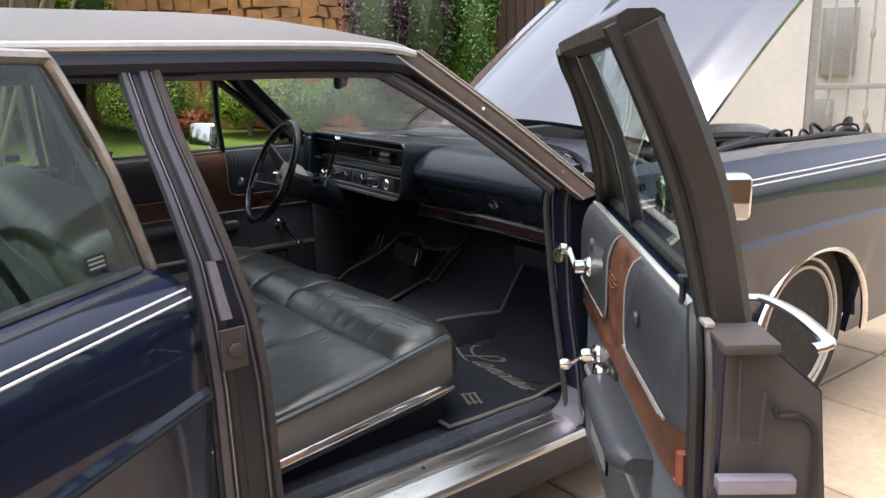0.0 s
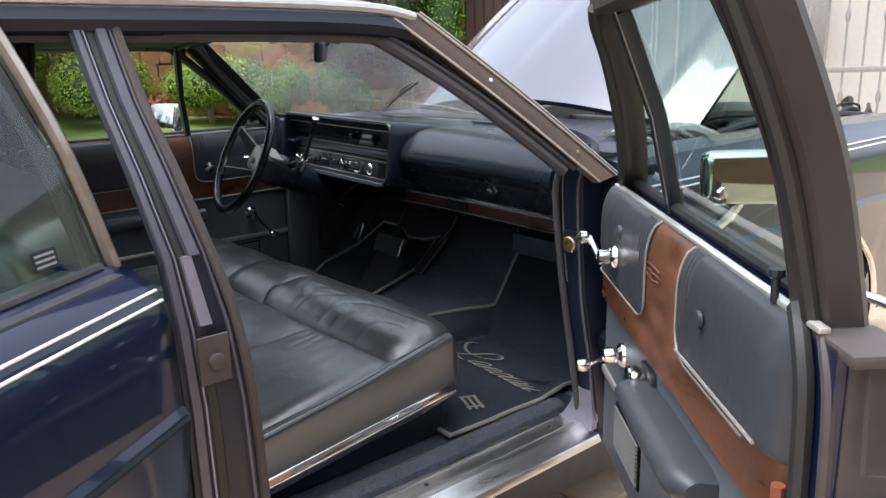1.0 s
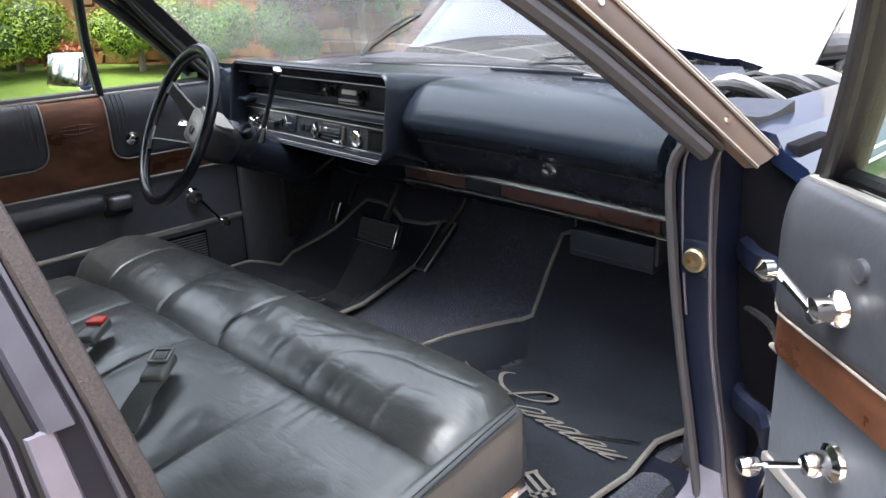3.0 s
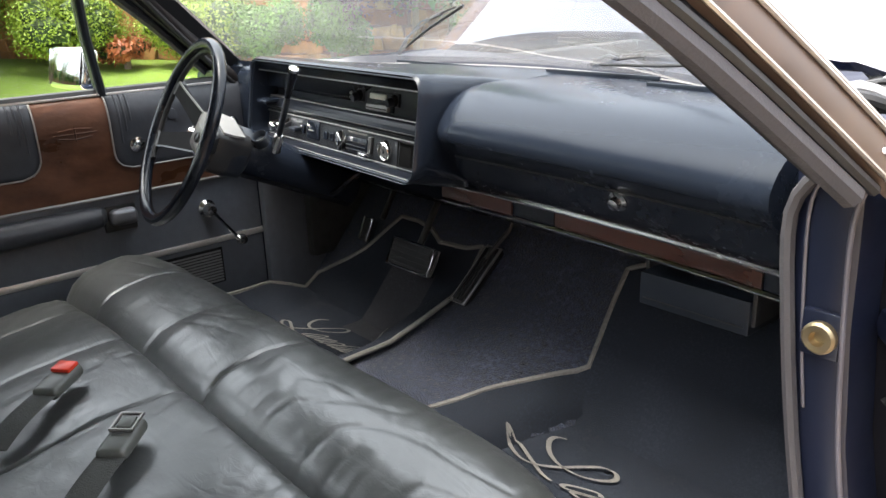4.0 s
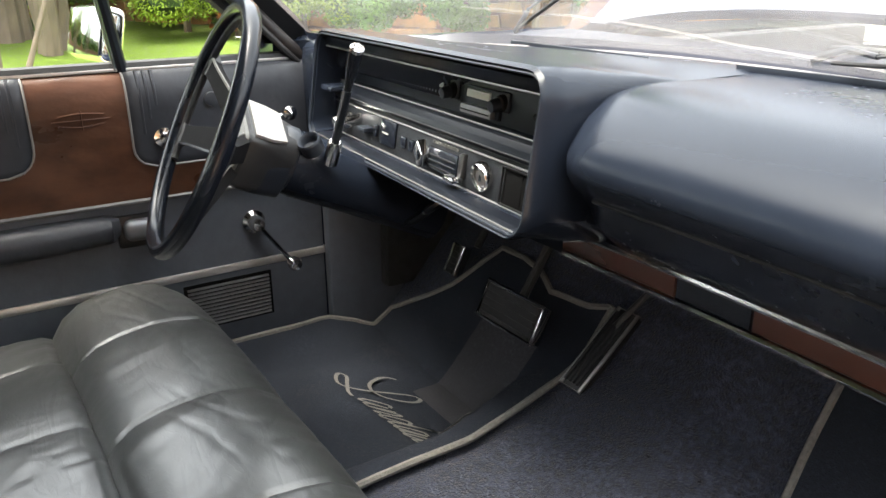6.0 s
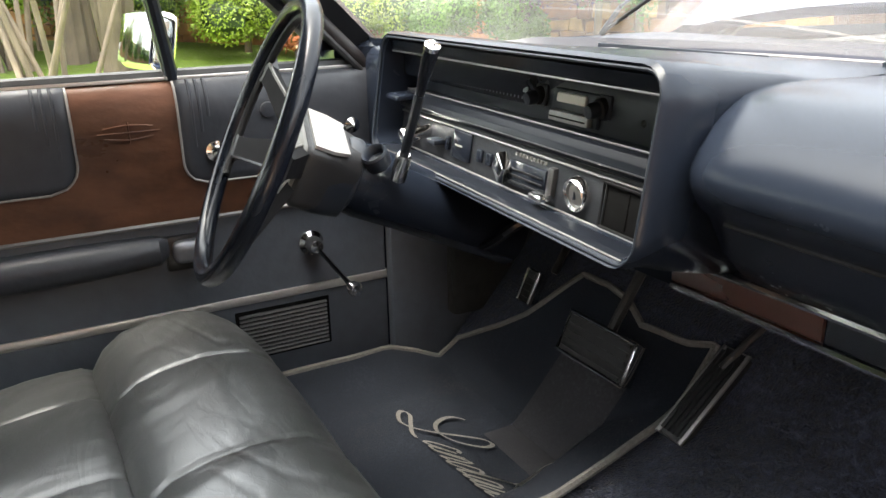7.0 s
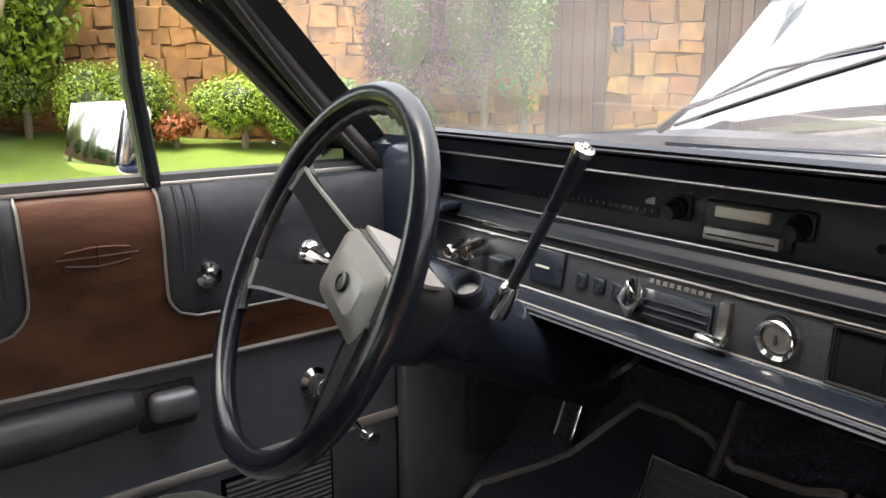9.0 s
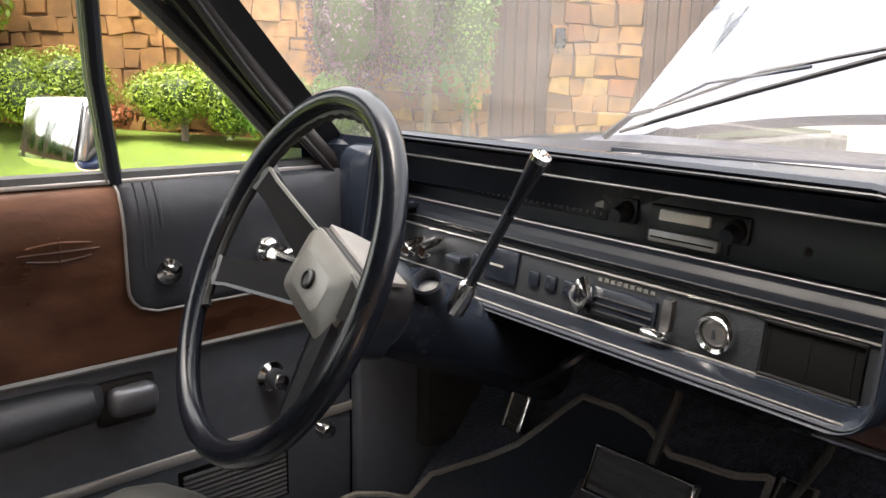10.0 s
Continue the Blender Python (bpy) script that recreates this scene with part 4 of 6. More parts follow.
def seat_belt(x, y, yaw, label, red):
    m = pose(x, y, 0.578, 0, -6, yaw)
    b = part("seat_belt", moved(tube(smoothline([(-0.12, 0.010, -0.006), (-0.08, 0.006, 0.006), (-0.04, 0.002, 0.011), (0.0, 0, 0.010)], 14), 0.022, 8, 0.14), m), BELT, car, label)
    bk = part("buckle", moved(box(-0.010, 0.073, -0.022, 0.022, 0.0, 0.022, 0.009, 3), m), BUCKLE, b, "grey-black plastic belt buckle")
    if red:
        part("release_button", moved(box(0.040, 0.068, -0.017, 0.017, 0.021, 0.029, 0.003), m), RED, b, "red release button")
    else:
        part("tongue", moved(tube([(0.034, -0.016, 0.026), (0.072, -0.016, 0.026), (0.072, 0.016, 0.026), (0.034, 0.016, 0.026)], 0.003, 6, closed=True), m), BRUSHED, b, "metal belt tongue")
        part("release_button", moved(box(0.040, 0.066, -0.011, 0.011, 0.022, 0.028, 0.003), m), BUCKLE, b, "grey release button")


seat_belt(-0.108, -0.607, 130, "black seat belt with red-button buckle on the bench", True)
seat_belt(0.148, -0.592, 135, "grey-black seat belt buckle lying on the bench", False)

# ---- doors: built along u (from hinge edge back), n (outwards), z ----
def door_surface(pts, sg):
    return [(u, sg * n, z) for u, n, z in pts]


PANEL_END = 0.865


def panel_n(u, z):
    """How far the padded trim stands in from the door: it rolls over at its top and rounds off at both ends."""
    def fall(k):
        return 1 - math.sqrt(max(0.0, 1 - min(1.0, max(0.0, k)) ** 2))
    return 0.024 - 0.032 * fall((z - 0.895) / 0.072) - 0.022 * fall((0.05 - u) / 0.05) - 0.024 * fall((u - PANEL_END + 0.06) / 0.06)


def pad(u0, u1, z0, z1, sg, deep=0.006, r=0.04, corners=(0, 0), nu=30, nv=30):
    """A padded patch lying on the trim; its lower front and lower rear corners may be rounded."""
    def reach(z):
        k = 0.0 if z > z0 + r else r - math.sqrt(max(0.0, r * r - (z0 + r - z) ** 2))
        return u0 + (k if corners[0] else 0), u1 - (k if corners[1] else 0)
    rows = []
    for j in range(nv + 1):
        z = z0 + (z1 - z0) * (j / nv) ** 1.15
        lo, hi = reach(z)
        row = []
        for i in range(nu + 1):
            f = i / nu
            u = lo + (hi - lo) * (f - 0.12 * math.sin(2 * math.pi * f) / 1.2)
            e = min(u - lo, hi - u, z - z0)
            lift = deep * (min(1.0, max(0.0, e) / 0.012) ** 0.6) - 0.003 + 0.0018 * noise.noise((u * 9, z * 12, 3.0))
            row.append((u, -sg * (panel_n(u, z) + lift), z))
        rows.append(row)
    edge = []
    for j in range(nv, -1, -2):
        z = z0 + (z1 - z0) * (j / nv) ** 1.15
        edge.append((reach(z)[0], z))
    lo, hi = reach(z0)
    edge += [(lo + (hi - lo) * k / 12, z0) for k in range(1, 12)]
    for j in range(0, nv + 1, 2):
        z = z0 + (z1 - z0) * (j / nv) ** 1.15
        edge.append((reach(z)[1], z))
    return loft(rows, False, False), edge


def piping(edge, sg, r=0.0020):
    return tube([(u, -sg * (panel_n(u, z) + 0.002), z) for u, z in edge], r, 6)


ARMS = {1: ((0.345, 0.045, 0.645, 0.672), (0.356, 0.068, 0.638, 0.682), (0.50, 0.074, 0.636, 0.685), (0.66, 0.072, 0.636, 0.683), (0.69, 0.050, 0.645, 0.676)),
        -1: ((0.418, 0.03, 0.668, 0.700), (0.437, 0.058, 0.660, 0.709), (0.55, 0.066, 0.655, 0.711), (0.78, 0.066, 0.652, 0.710), (0.86, 0.05, 0.658, 0.706))}


def arm_rings(table):
    """Extra rings between those of a table, smoothly."""
    out = []
    us = [table[0][0] + (table[-1][0] - table[0][0]) * k / 24 for k in range(25)]
    for u in us:
        out.append((u,) + tuple(lerp([(r[0], r[q]) for r in table], u) for q in (1, 2, 3)))
    return out


def front_door(name, m, sg, label):
    d = part(name, bmesh.new(), PAINT, car, label)
    d.matrix_basis = m
    L = 0.93
    R = 0.865
    # shell: inner panel, outer skin
    shell = loft([door_surface(r, sg) for r in ([(0.0, 0.004, 0.36), (0.0, 0.09, 0.36), (0.0, 0.11, 0.55), (0.0, 0.13, 0.73), (0.0, 0.118, 0.90), (0.0, 0.07, 0.958), (0.0, 0.004, 0.958)],
                                         [(L, 0.004, 0.36), (L, 0.10, 0.36), (L + 0.015, 0.125, 0.55), (L + 0.025, 0.14, 0.73), (L + 0.018, 0.125, 0.90), (L, 0.07, 0.958), (L, 0.004, 0.958)])])
    me = d.data
    bmesh.ops.recalc_face_normals(shell, faces=shell.faces)
    shell.to_mesh(me), shell.free()
    me.materials.clear(), me.materials.append(PAINT)
    # flat inner board
    part("door_board", box(0.005, R, -0.004, 0.006, 0.375, 0.725, 0.003), BOARD, d, "lower door panel with skylight blue in its colour")
    part("brown_panel", pad(0.002, R, 0.73, 0.967, sg, 0.0, 0.02, (0, 0), 60, 30)[0], BROWN, d, "brown wood-look vinyl door panel")
    front, fo = pad(0.003, 0.368 if sg > 0 else 0.375, 0.79, 0.967, sg, corners=(0, 1), r=0.038)
    part("front_pad", front, DOORVINYL, d, "black padded vinyl front panel")
    part("pad_piping", piping(fo[len(fo) // 3:], sg), PIPING, d, "thin pale piping")
    rearp, ro = pad(0.538, R + 0.004, 0.80, 0.967, sg, corners=(1, 0), r=0.045)
    part("rear_pad", rearp, DOORVINYL, d, "black padded vinyl rear panel")
    part("pad_piping", piping(ro[:int(0.60 * len(ro))], sg), PIPING, d, "thin pale piping")
    for q in range(3):
        for uu in (0.352 - 0.013 * q, 0.560 + 0.013 * q):
            part("pleat", tube([(uu, -sg * (panel_n(uu, z) + 0.0025), z) for z in [0.963 - (0.11 - 0.025 * q) * k / 10 for k in range(11)]], 0.003, 6), DOORVINYL, d)
    part("chrome_strip", tube([(0.0, -sg * (0.010 if sg > 0 else 0.018), 0.727), (0.48, -sg * (0.012 if sg > 0 else 0.020), 0.727), (R, -sg * (0.010 if sg > 0 else 0.018), 0.727)], 0.0045, 6), PIPING, d, "silver piping below brown panel")
    part("lower_strip", box(0.0, R, -0.010, 0.010, 0.545, 0.562, 0.004), STRIP, d, "bright metal strip")
    part("belt_trim", box(0.03, 0.90, -0.001 if sg > 0 else -0.012, 0.012 if sg > 0 else 0.001, 0.963, 0.970, 0.002), STRIP, d, "bright window sill strip")
    # emblem: pressed oval lines
    EM = 0.405 if sg > 0 else 0.455
    for zz, w in ((0.895, 0.038), (0.887, 0.048), (0.879, 0.038)):
        part("emblem", tube(smoothline([(EM - w, -sg * 0.0235, zz), (EM, -sg * 0.0245, zz + (zz - 0.887) * 0.5), (EM + w, -sg * 0.0235, zz)], 10), 0.0016, 6), BROWN, d, "pressed oval emblem")
    part("emblem", tube([(EM, -sg * 0.0242, 0.870), (EM, -sg * 0.0242, 0.904)], 0.0016, 6), BROWN, d)
    # armrest with pull and latch handle
    hx = 0.318 if sg > 0 else 0.347
    arm = loft([door_surface(r, sg) for r in [[(u, 0.0, z1 - 0.004)] + [(u, -w * (0.62 + 0.38 * math.sin(math.pi * q / 8)), (z0 + z1) / 2 + (z1 - z0) / 2 * math.cos(math.pi * q / 8)) for q in range(9)] + [(u, 0.0, z0 + 0.004)] for u, w, z0, z1 in arm_rings(ARMS[sg])]])
    part("armrest", arm, DOORVINYL, d, "black padded armrest")
    part("latch_handle", box(hx, hx + (0.05 if sg > 0 else 0.066), -0.045 if sg > 0 else 0.012, -0.012 if sg > 0 else 0.045, 0.655, 0.695, 0.013, 4), CHROME if sg > 0 else PADDLE, d, "bright inside door handle")
    part("latch_base", box(hx - 0.005, hx + 0.075, -0.014 if sg > 0 else 0.0, 0.0 if sg > 0 else 0.014, 0.635, 0.70, 0.006), DIMMETAL, d)
    # window winder
    hub = (0.158, -sg * 0.004, 0.645)
    w = part("window_winder", lathe([(0.026, 0), (0.024, 0.006), (0.016, 0.012), (0.016, 0.030), (0.012, 0.038), (0.0, 0.04)], aim(hub, (0, -sg, 0)), 20), CHROME, d, "chrome window winder")
    tip = (0.158 - 0.058, -sg * 0.056, 0.56) if sg < 0 else (0.158 - 0.085, -sg * 0.05, 0.590)
    part("winder_arm", tube([(0.158, -sg * 0.036, 0.645), ((0.158 + tip[0]) / 2, -sg * 0.042, (0.645 + tip[2]) / 2), tip], 0.007, 8, 0.7), CHROME, w)
    part("winder_knob", lathe([(0.006, 0), (0.013, 0.006), (0.015, 0.018), (0.011, 0.028), (0.0, 0.03)], aim(tip, (0, -sg, 0)), 14), CHROME, w)
    # quarter-vent winder
    vh = (0.165, -sg * 0.028, 0.85)
    v = part("vent_winder", lathe([(0.023, 0), (0.021, 0.006), (0.015, 0.012), (0.015, 0.032), (0.0, 0.036)], aim(vh, (0, -sg, 0)), 20), CHROME, d, "chrome vent window winder")
    vt = (vh[0] - 0.075, vh[1] - sg * 0.035, vh[2] + 0.022)
    part("winder_arm", tube([(vh[0], vh[1] - sg * 0.030, vh[2]), vt], 0.007, 8, 0.7), CHROME, v)
    part("winder_knob", lathe([(0.006, 0), (0.013, 0.006), (0.014, 0.018), (0.0, 0.028)], aim(vt, (0, -sg, 0)), 14), CHROME, v)
    part("button", lathe([(0.014, 0), (0.013, 0.006), (0.006, 0.008), (0.0, 0.007)], aim((0.225 if sg < 0 else 0.195, -sg * 0.026, 0.905), (0, -sg, 0)), 16), DOORVINYL, d)
    if sg < 0:
        part("mirror_control", lathe([(0.019, 0), (0.018, 0.004), (0.010, 0.006), (0.009, 0.014), (0.0, 0.016)], aim((0.32, -sg * 0.028, 0.843), (0, -sg, 0)), 20), CHROME, d, "chrome remote mirror control")
    else:
        part("button", lathe([(0.012, 0), (0.011, 0.005), (0.0, 0.006)], aim((0.65, -sg * 0.030, 0.893), (0, -sg, 0)), 16), DOORVINYL, d)
        part("panel_crease", tube([(0.56, -sg * 0.031, 0.815), (0.84, -sg * 0.031, 0.815)], 0.0025, 6), PIPING, d)
    part("lock_pin", tube([(0.80, -sg * 0.002, 0.965), (0.80, -sg * 0.002, 0.992), (0.80, -sg * 0.002, 0.995), (0.80, -sg * 0.002, 1.003)], [0.0045, 0.005, 0.010, 0.009], 10), BLACKPLASTIC, d, "black door lock button")
    # vent grille low down
    gb = part("vent_grille", box(0.13, 0.315, -0.008, 0.008, 0.432, 0.532, 0.002), VENTBLACK, d, "black slatted vent grille")
    for k in range(11):
        part("grille_slat", box(0.137, 0.308, -0.0125 if sg > 0 else 0.006, -0.006 if sg > 0 else 0.0125, 0.4385 + 0.0082 * k, 0.4425 + 0.0082 * k), SLAT, gb)
    # window frame: leaning in to the roof
    def lean(z):
        return lerp([(0.96, 0.045), (1.05, 0.025), (1.13, -0.003), (1.20, -0.030), (1.31, -0.088)] if sg > 0 else [(0.96, 0.012), (1.10, -0.012), (1.20, -0.050), (1.31, -0.125)], z)

    def fp(u, z, o=0.0):
        return (u, sg * (lean(z) + o), z)

    def rail(pts, deep, wide, off=0.0, bm=None):
        """A square-edged bar along the frame: deep across the door, wide in its plane."""
        pts = [Vector(p) for p in pts]
        rings = []
        for i, p in enumerate(pts):
            t = (pts[min(i + 1, len(pts) - 1)] - pts[max(i - 1, 0)]).normalized()
            across = Vector((0, sg, 0))
            flat = t.cross(across).normalized()
            across = flat.cross(t).normalized()
            c = p + across * off
            e = 0.22
            rings.append([c + across * deep * f + flat * wide * g for f, g in ((-0.5, -0.5 + e), (-0.5 + e, -0.5), (0.5 - e, -0.5), (0.5, -0.5 + e), (0.5, 0.5 - e), (0.5 - e, 0.5), (-0.5 + e, 0.5), (-0.5, 0.5 - e))])
        return loft(rings, True, True, bm)

    if sg > 0:
        edge = smoothline([fp(0.015, 0.955), fp(0.105, 1.09), fp(0.20, 1.215), fp(0.255, 1.280), fp(0.31, 1.308)], 18)
        top = [fp(0.30, 1.308), fp(0.60, 1.318), fp(0.885, 1.326)]
        rear = [fp(0.842, 0.93), fp(0.846, 1.10), fp(0.852, 1.20), fp(0.858, 1.324)]
        part("window_frame", rail(edge, 0.052, 0.034), FRAMEPAINT, d, "dark front upright of the window frame")
        part("window_frame", rail(top, 0.055, 0.034), FRAMEPAINT, d, "dark top rail of the window frame")
        part("window_frame", rail(smoothline(rear, 12), 0.060, 0.078), DOORFRAME, d, "broad dark rear upright of the window frame")
        part("frame_seal", rail(smoothline([fp(0.800, 0.955), fp(0.803, 1.10), fp(0.806, 1.20), fp(0.808, 1.31)], 10), 0.034, 0.020), RUBBER, d, "black glass run")
        part("frame_seal", tube(smoothline([fp(0.868, 0.95, -0.034), fp(0.872, 1.10, -0.034), fp(0.878, 1.20, -0.034), fp(0.882, 1.325, -0.034)], 10), 0.010, 8), RUBBER, d, "round black frame weatherstrip")
        part("frame_seal", tube([p + Vector((0.016, -0.028, -0.006)) for p in edge], 0.008, 8), RUBBER, d)
        part("frame_ridge", tube(smoothline([fp(0.842, 0.96, -0.032), fp(0.846, 1.10, -0.032), fp(0.858, 1.32, -0.032)], 8), 0.004, 6), FRAMEPAINT, d)
        vp = [fp(0.290, 0.962), fp(0.325, 1.13), fp(0.372, 1.295)]
        glass = [[fp(0.03, 0.965), fp(0.805, 0.965)], [fp(0.115, 1.09), fp(0.805, 1.09)], [fp(0.20, 1.20), fp(0.808, 1.20)], [fp(0.29, 1.305), fp(0.81, 1.305)]]
    else:
        k = -0.085
        edge = smoothline([fp(0.10 + 0.9 * k, 0.965), fp(0.24 + k, 1.09), fp(0.37 + k, 1.215), fp(0.44 + k, 1.275), fp(0.50 + k, 1.296)], 16)
        wf = tube(edge, 0.013, 12, 1.2)
        tube([fp(0.41, 1.296), fp(0.75, 1.305), fp(0.905, 1.306)], 0.016, 12, 1.0, bm=wf)
        tube(smoothline([fp(0.895, 0.94, -0.004), fp(0.900, 1.10), fp(0.903, 1.320)], 8), 0.0185, 12, 1.15, bm=wf)
        part("window_frame", wf, FRAMEPAINT, d, "dark window frame")
        part("frame_seal", tube(smoothline([fp(0.878, 0.965, -0.016), fp(0.882, 1.10, -0.016), fp(0.884, 1.285, -0.016)], 8), 0.009, 8), RUBBER, d)
        part("frame_seal", tube([p + Vector((0.012, -sg * 0.014, -0.008)) for p in edge], 0.0065, 8), RUBBER, d)
        vp = [fp(0.372, 0.965), fp(0.394, 1.10), fp(0.425, 1.268)]
        glass = [[fp(0.16 + k, 0.965), fp(0.91, 0.965)], [fp(0.25 + k, 1.09), fp(0.91, 1.09)], [fp(0.36 + k, 1.20), fp(0.91, 1.20)], [fp(0.46 + k, 1.285), fp(0.91, 1.285)]]
    k = -0.085
    part("vent_post", tube(vp, 0.0155, 10, 0.8), BLACKPLASTIC, d, "black quarter-vent post")
    part("post_bead", tube([Vector(p) + Vector((0.012, -sg * 0.013, 0)) for p in vp], 0.0014, 6), BRUSHED, d)
    g = part("door_glass", loft(glass, False, False), TINT if sg > 0 else CLEAR, d, "tinted side window")
    g.visible_shadow = False
    part("sill_rubber", tube([fp(0.10 + k, 0.970), fp(0.90 if sg < 0 else 0.80, 0.970)], 0.011, 8), RUBBER, d)
    if sg > 0:
        # the rear end of the open door: pressed panel, curved seal, latch
        EDGE = ((0.016, 0.37, 0.0), (0.094, 0.37, 0.0), (0.122, 0.55, 0.015), (0.138, 0.73, 0.025), (0.122, 0.90, 0.018), (0.066, 0.95, 0.0), (0.016, 0.95, 0.0))
        # Navy door end coloured brown-grey for the paving mirrored in it.
        part("door_end", loft([[(L + e + o, n, z) for n, z, e in EDGE] for o in (0.003, -0.004)]), SEALEDGE, d, "door end with brown paving reflection in its colour")
        part("end_cap", box(0.872, 0.957, 0.004, 0.072, 0.948, 0.963, 0.005), SEALEDGE, d, "door end cap in the same reflection brown")
        curve = smoothline([(0.842, 0.004, 0.972), (0.872, -0.004, 0.950), (0.893, -0.006, 0.90), (0.896, -0.004, 0.80), (0.890, 0.0, 0.70), (0.890, 0.002, 0.55), (0.895, 0.002, 0.42), (0.87, 0.004, 0.37)], 30)
        part("end_seal", tube(curve, 0.011, 8), RUBBER, d, "black door edge weatherstrip")
        part("end_seal", tube([p + Vector((0.030, 0.010, 0)) for p in curve[3:]], 0.007, 8), SEALEDGE, d, "raised lip of the door end")
        part("panel_stop", tube([(PANEL_END + 0.004, -0.012, 0.78), (PANEL_END + 0.004, -0.012, 0.735)], 0.008, 8), REDCLIP, d, "small red-brown panel clip")
        part("latch_plate", box(0.942, 0.962, 0.006, 0.100, 0.772, 0.792, 0.003), LATCHGREY, d, "pale door latch plate")
        part("latch_recess", tube(smoothline([(0.953, 0.118, 0.70), (0.957, 0.120, 0.80), (0.954, 0.118, 0.850), (0.949, 0.102, 0.868), (0.946, 0.078, 0.866), (0.946, 0.072, 0.880)], 16), 0.0035, 6), RUBBER, d)
        part("latch_recess", tube([(0.941, 0.030, 0.945), (0.946, 0.032, 0.835), (0.947, 0.058, 0.832), (0.944, 0.060, 0.90)], 0.0025, 6), SEALEDGE, d)
        for n, z in ((0.030, 0.70), (0.075, 0.70), (0.052, 0.62)):
            part("latch_screw", lathe([(0.007, 0), (0.006, 0.003), (0.0, 0.002)], aim((0.948 + 0.1 * n, n, z), (1, 0, 0)), 12), DIMMETAL, d)
        part("outer_handle", tube(smoothline([(0.70, 0.105, 0.940), (0.73, 0.132, 0.948), (0.80, 0.146, 0.950), (0.875, 0.148, 0.948), (0.912, 0.144, 0.946), (0.918, 0.125, 0.942)], 18), 0.010, 10, 0.55), CHROME, d, "chrome outside door handle")
        part("mirror_arm", tube([(0.35, 0.09, 0.945), (0.35, 0.115, 0.965), (0.348, 0.135, 0.995)], 0.011, 8), CHROME, d)
    mu = 0.33 if sg > 0 else 0.335
    near, far = (0.065, 0.240) if sg > 0 else (0.105, 0.260)
    low, high = (0.985, 1.075) if sg > 0 else (0.960, 1.065)
    turn = Matrix.Translation((mu, sg * near, 1.01)) @ Matrix.Rotation(radians(0 if sg > 0 else 15), 4, "Z") @ Matrix.Rotation(radians(0 if sg > 0 else -14), 4, "Y") @ Matrix.Translation((-mu, -sg * near, -1.01))
    mh = box(mu, mu + 0.045, min(sg * near, sg * far), max(sg * near, sg * far), low, high, 0.016, 3)
    mr = part("wing_mirror", moved(mh, turn), CHROME, d, "chrome door mirror")
    part("mirror_glass", moved(box(mu + 0.0455, mu + 0.0485, min(sg * (near + 0.01), sg * (far - 0.01)), max(sg * (near + 0.01), sg * (far - 0.01)), low + 0.009, high - 0.009, 0.001), turn), MIRROR, mr, "rectangular mirror glass")
    return d


front_door("passenger_door", Matrix.Translation((0.986, -0.073, 0)) @ Matrix.Rotation(radians(-39.5), 4, "Z"), 1, "open navy passenger door with black and brown trim panel")
front_door("driver_door", Matrix.Translation((-0.785, 0.14, 0)) @ Matrix.Rotation(radians(-90), 4, "Z"), -1, "closed driver door with black and brown trim panel")

# ---- dashboard ----
dash = part("dashboard", bmesh.new(), PADDING, car, "black padded dashboard with instrument pod and walnut strip")


def screen_base(x):
    return 0.06 + 0.44 * (1 - min(1, abs(x) / 0.845) ** 2.3)


def pad_ring(x):
    bow = -0.035 * (max(0, x - 0.1) / 0.6) ** 2
    rear = screen_base(x) - 0.012
    prof = [(rear, 0.985), (rear - 0.01, 0.998), (max(0.20, 0.14 + 0.25 * (rear - 0.06)) + bow, 1.008), (0.155 + bow, 1.003), (0.105 + bow, 0.988), (0.068 + bow, 0.966), (0.050 + bow, 0.942), (0.050 + bow, 0.920), (0.062 + bow, 0.903), (0.074 + bow, 0.893), (0.078 + bow, 0.888), (0.086 + bow, 0.875), (0.100 + bow, 0.850), (0.130 + bow, 0.822), (0.162 + bow, 0.808), (0.176 + bow, 0.800), (0.176 + bow, 0.765), (0.30 + bow, 0.765), (0.40 + bow, 0.90)]
    roll = smoothline([(0, min(y, rear), z) for y, z in prof[1:10]], 28)
    return [(x, prof[0][0], prof[0][1])] + [(x, min(p.y, rear), p.z) for p in roll] + [(x, y, z) for y, z in prof[10:]]


xs = [0.050, 0.056, 0.064, 0.076, 0.092, 0.112] + [0.14 + 0.60 * k / 20 for k in range(21)]
rings = []
for i, x in enumerate(xs):
    r = pad_ring(x)
    k = (0.078, 0.056, 0.038, 0.022, 0.009, 0.002)[i] if i < 6 else 0.0
    rings.append([(a, b + k * min(1.0, max(0.0, (1.012 - c) / 0.05)) * (1 if j < len(r) - 3 else 0), c - 0.10 * k * (1 if 3 <= j <= 18 else 0)) for j, (a, b, c) in enumerate(r)])
part("passenger_pad", loft(rings), PADDING, dash, "black padded passenger dash roll with glove box")
part("glove_seam", tube([(x, -0.035 * (max(0, x - 0.1) / 0.6) ** 2 + 0.0745, 0.892) for x in [0.12 + 0.6 * k / 12 for k in range(13)]], 0.0022, 5), RUBBER, dash)
part("glove_lock", lathe([(0.016, 0), (0.016, 0.004), (0.010, 0.006), (0.009, 0.016), (0.0, 0.017)], aim((0.482, 0.072, 0.875), (0, -0.95, -0.3)), 20), CHROME, dash, "chrome glove box lock")


def strip_y(x):
    return 0.172 - 0.035 * (max(0, x - 0.1) / 0.6) ** 2


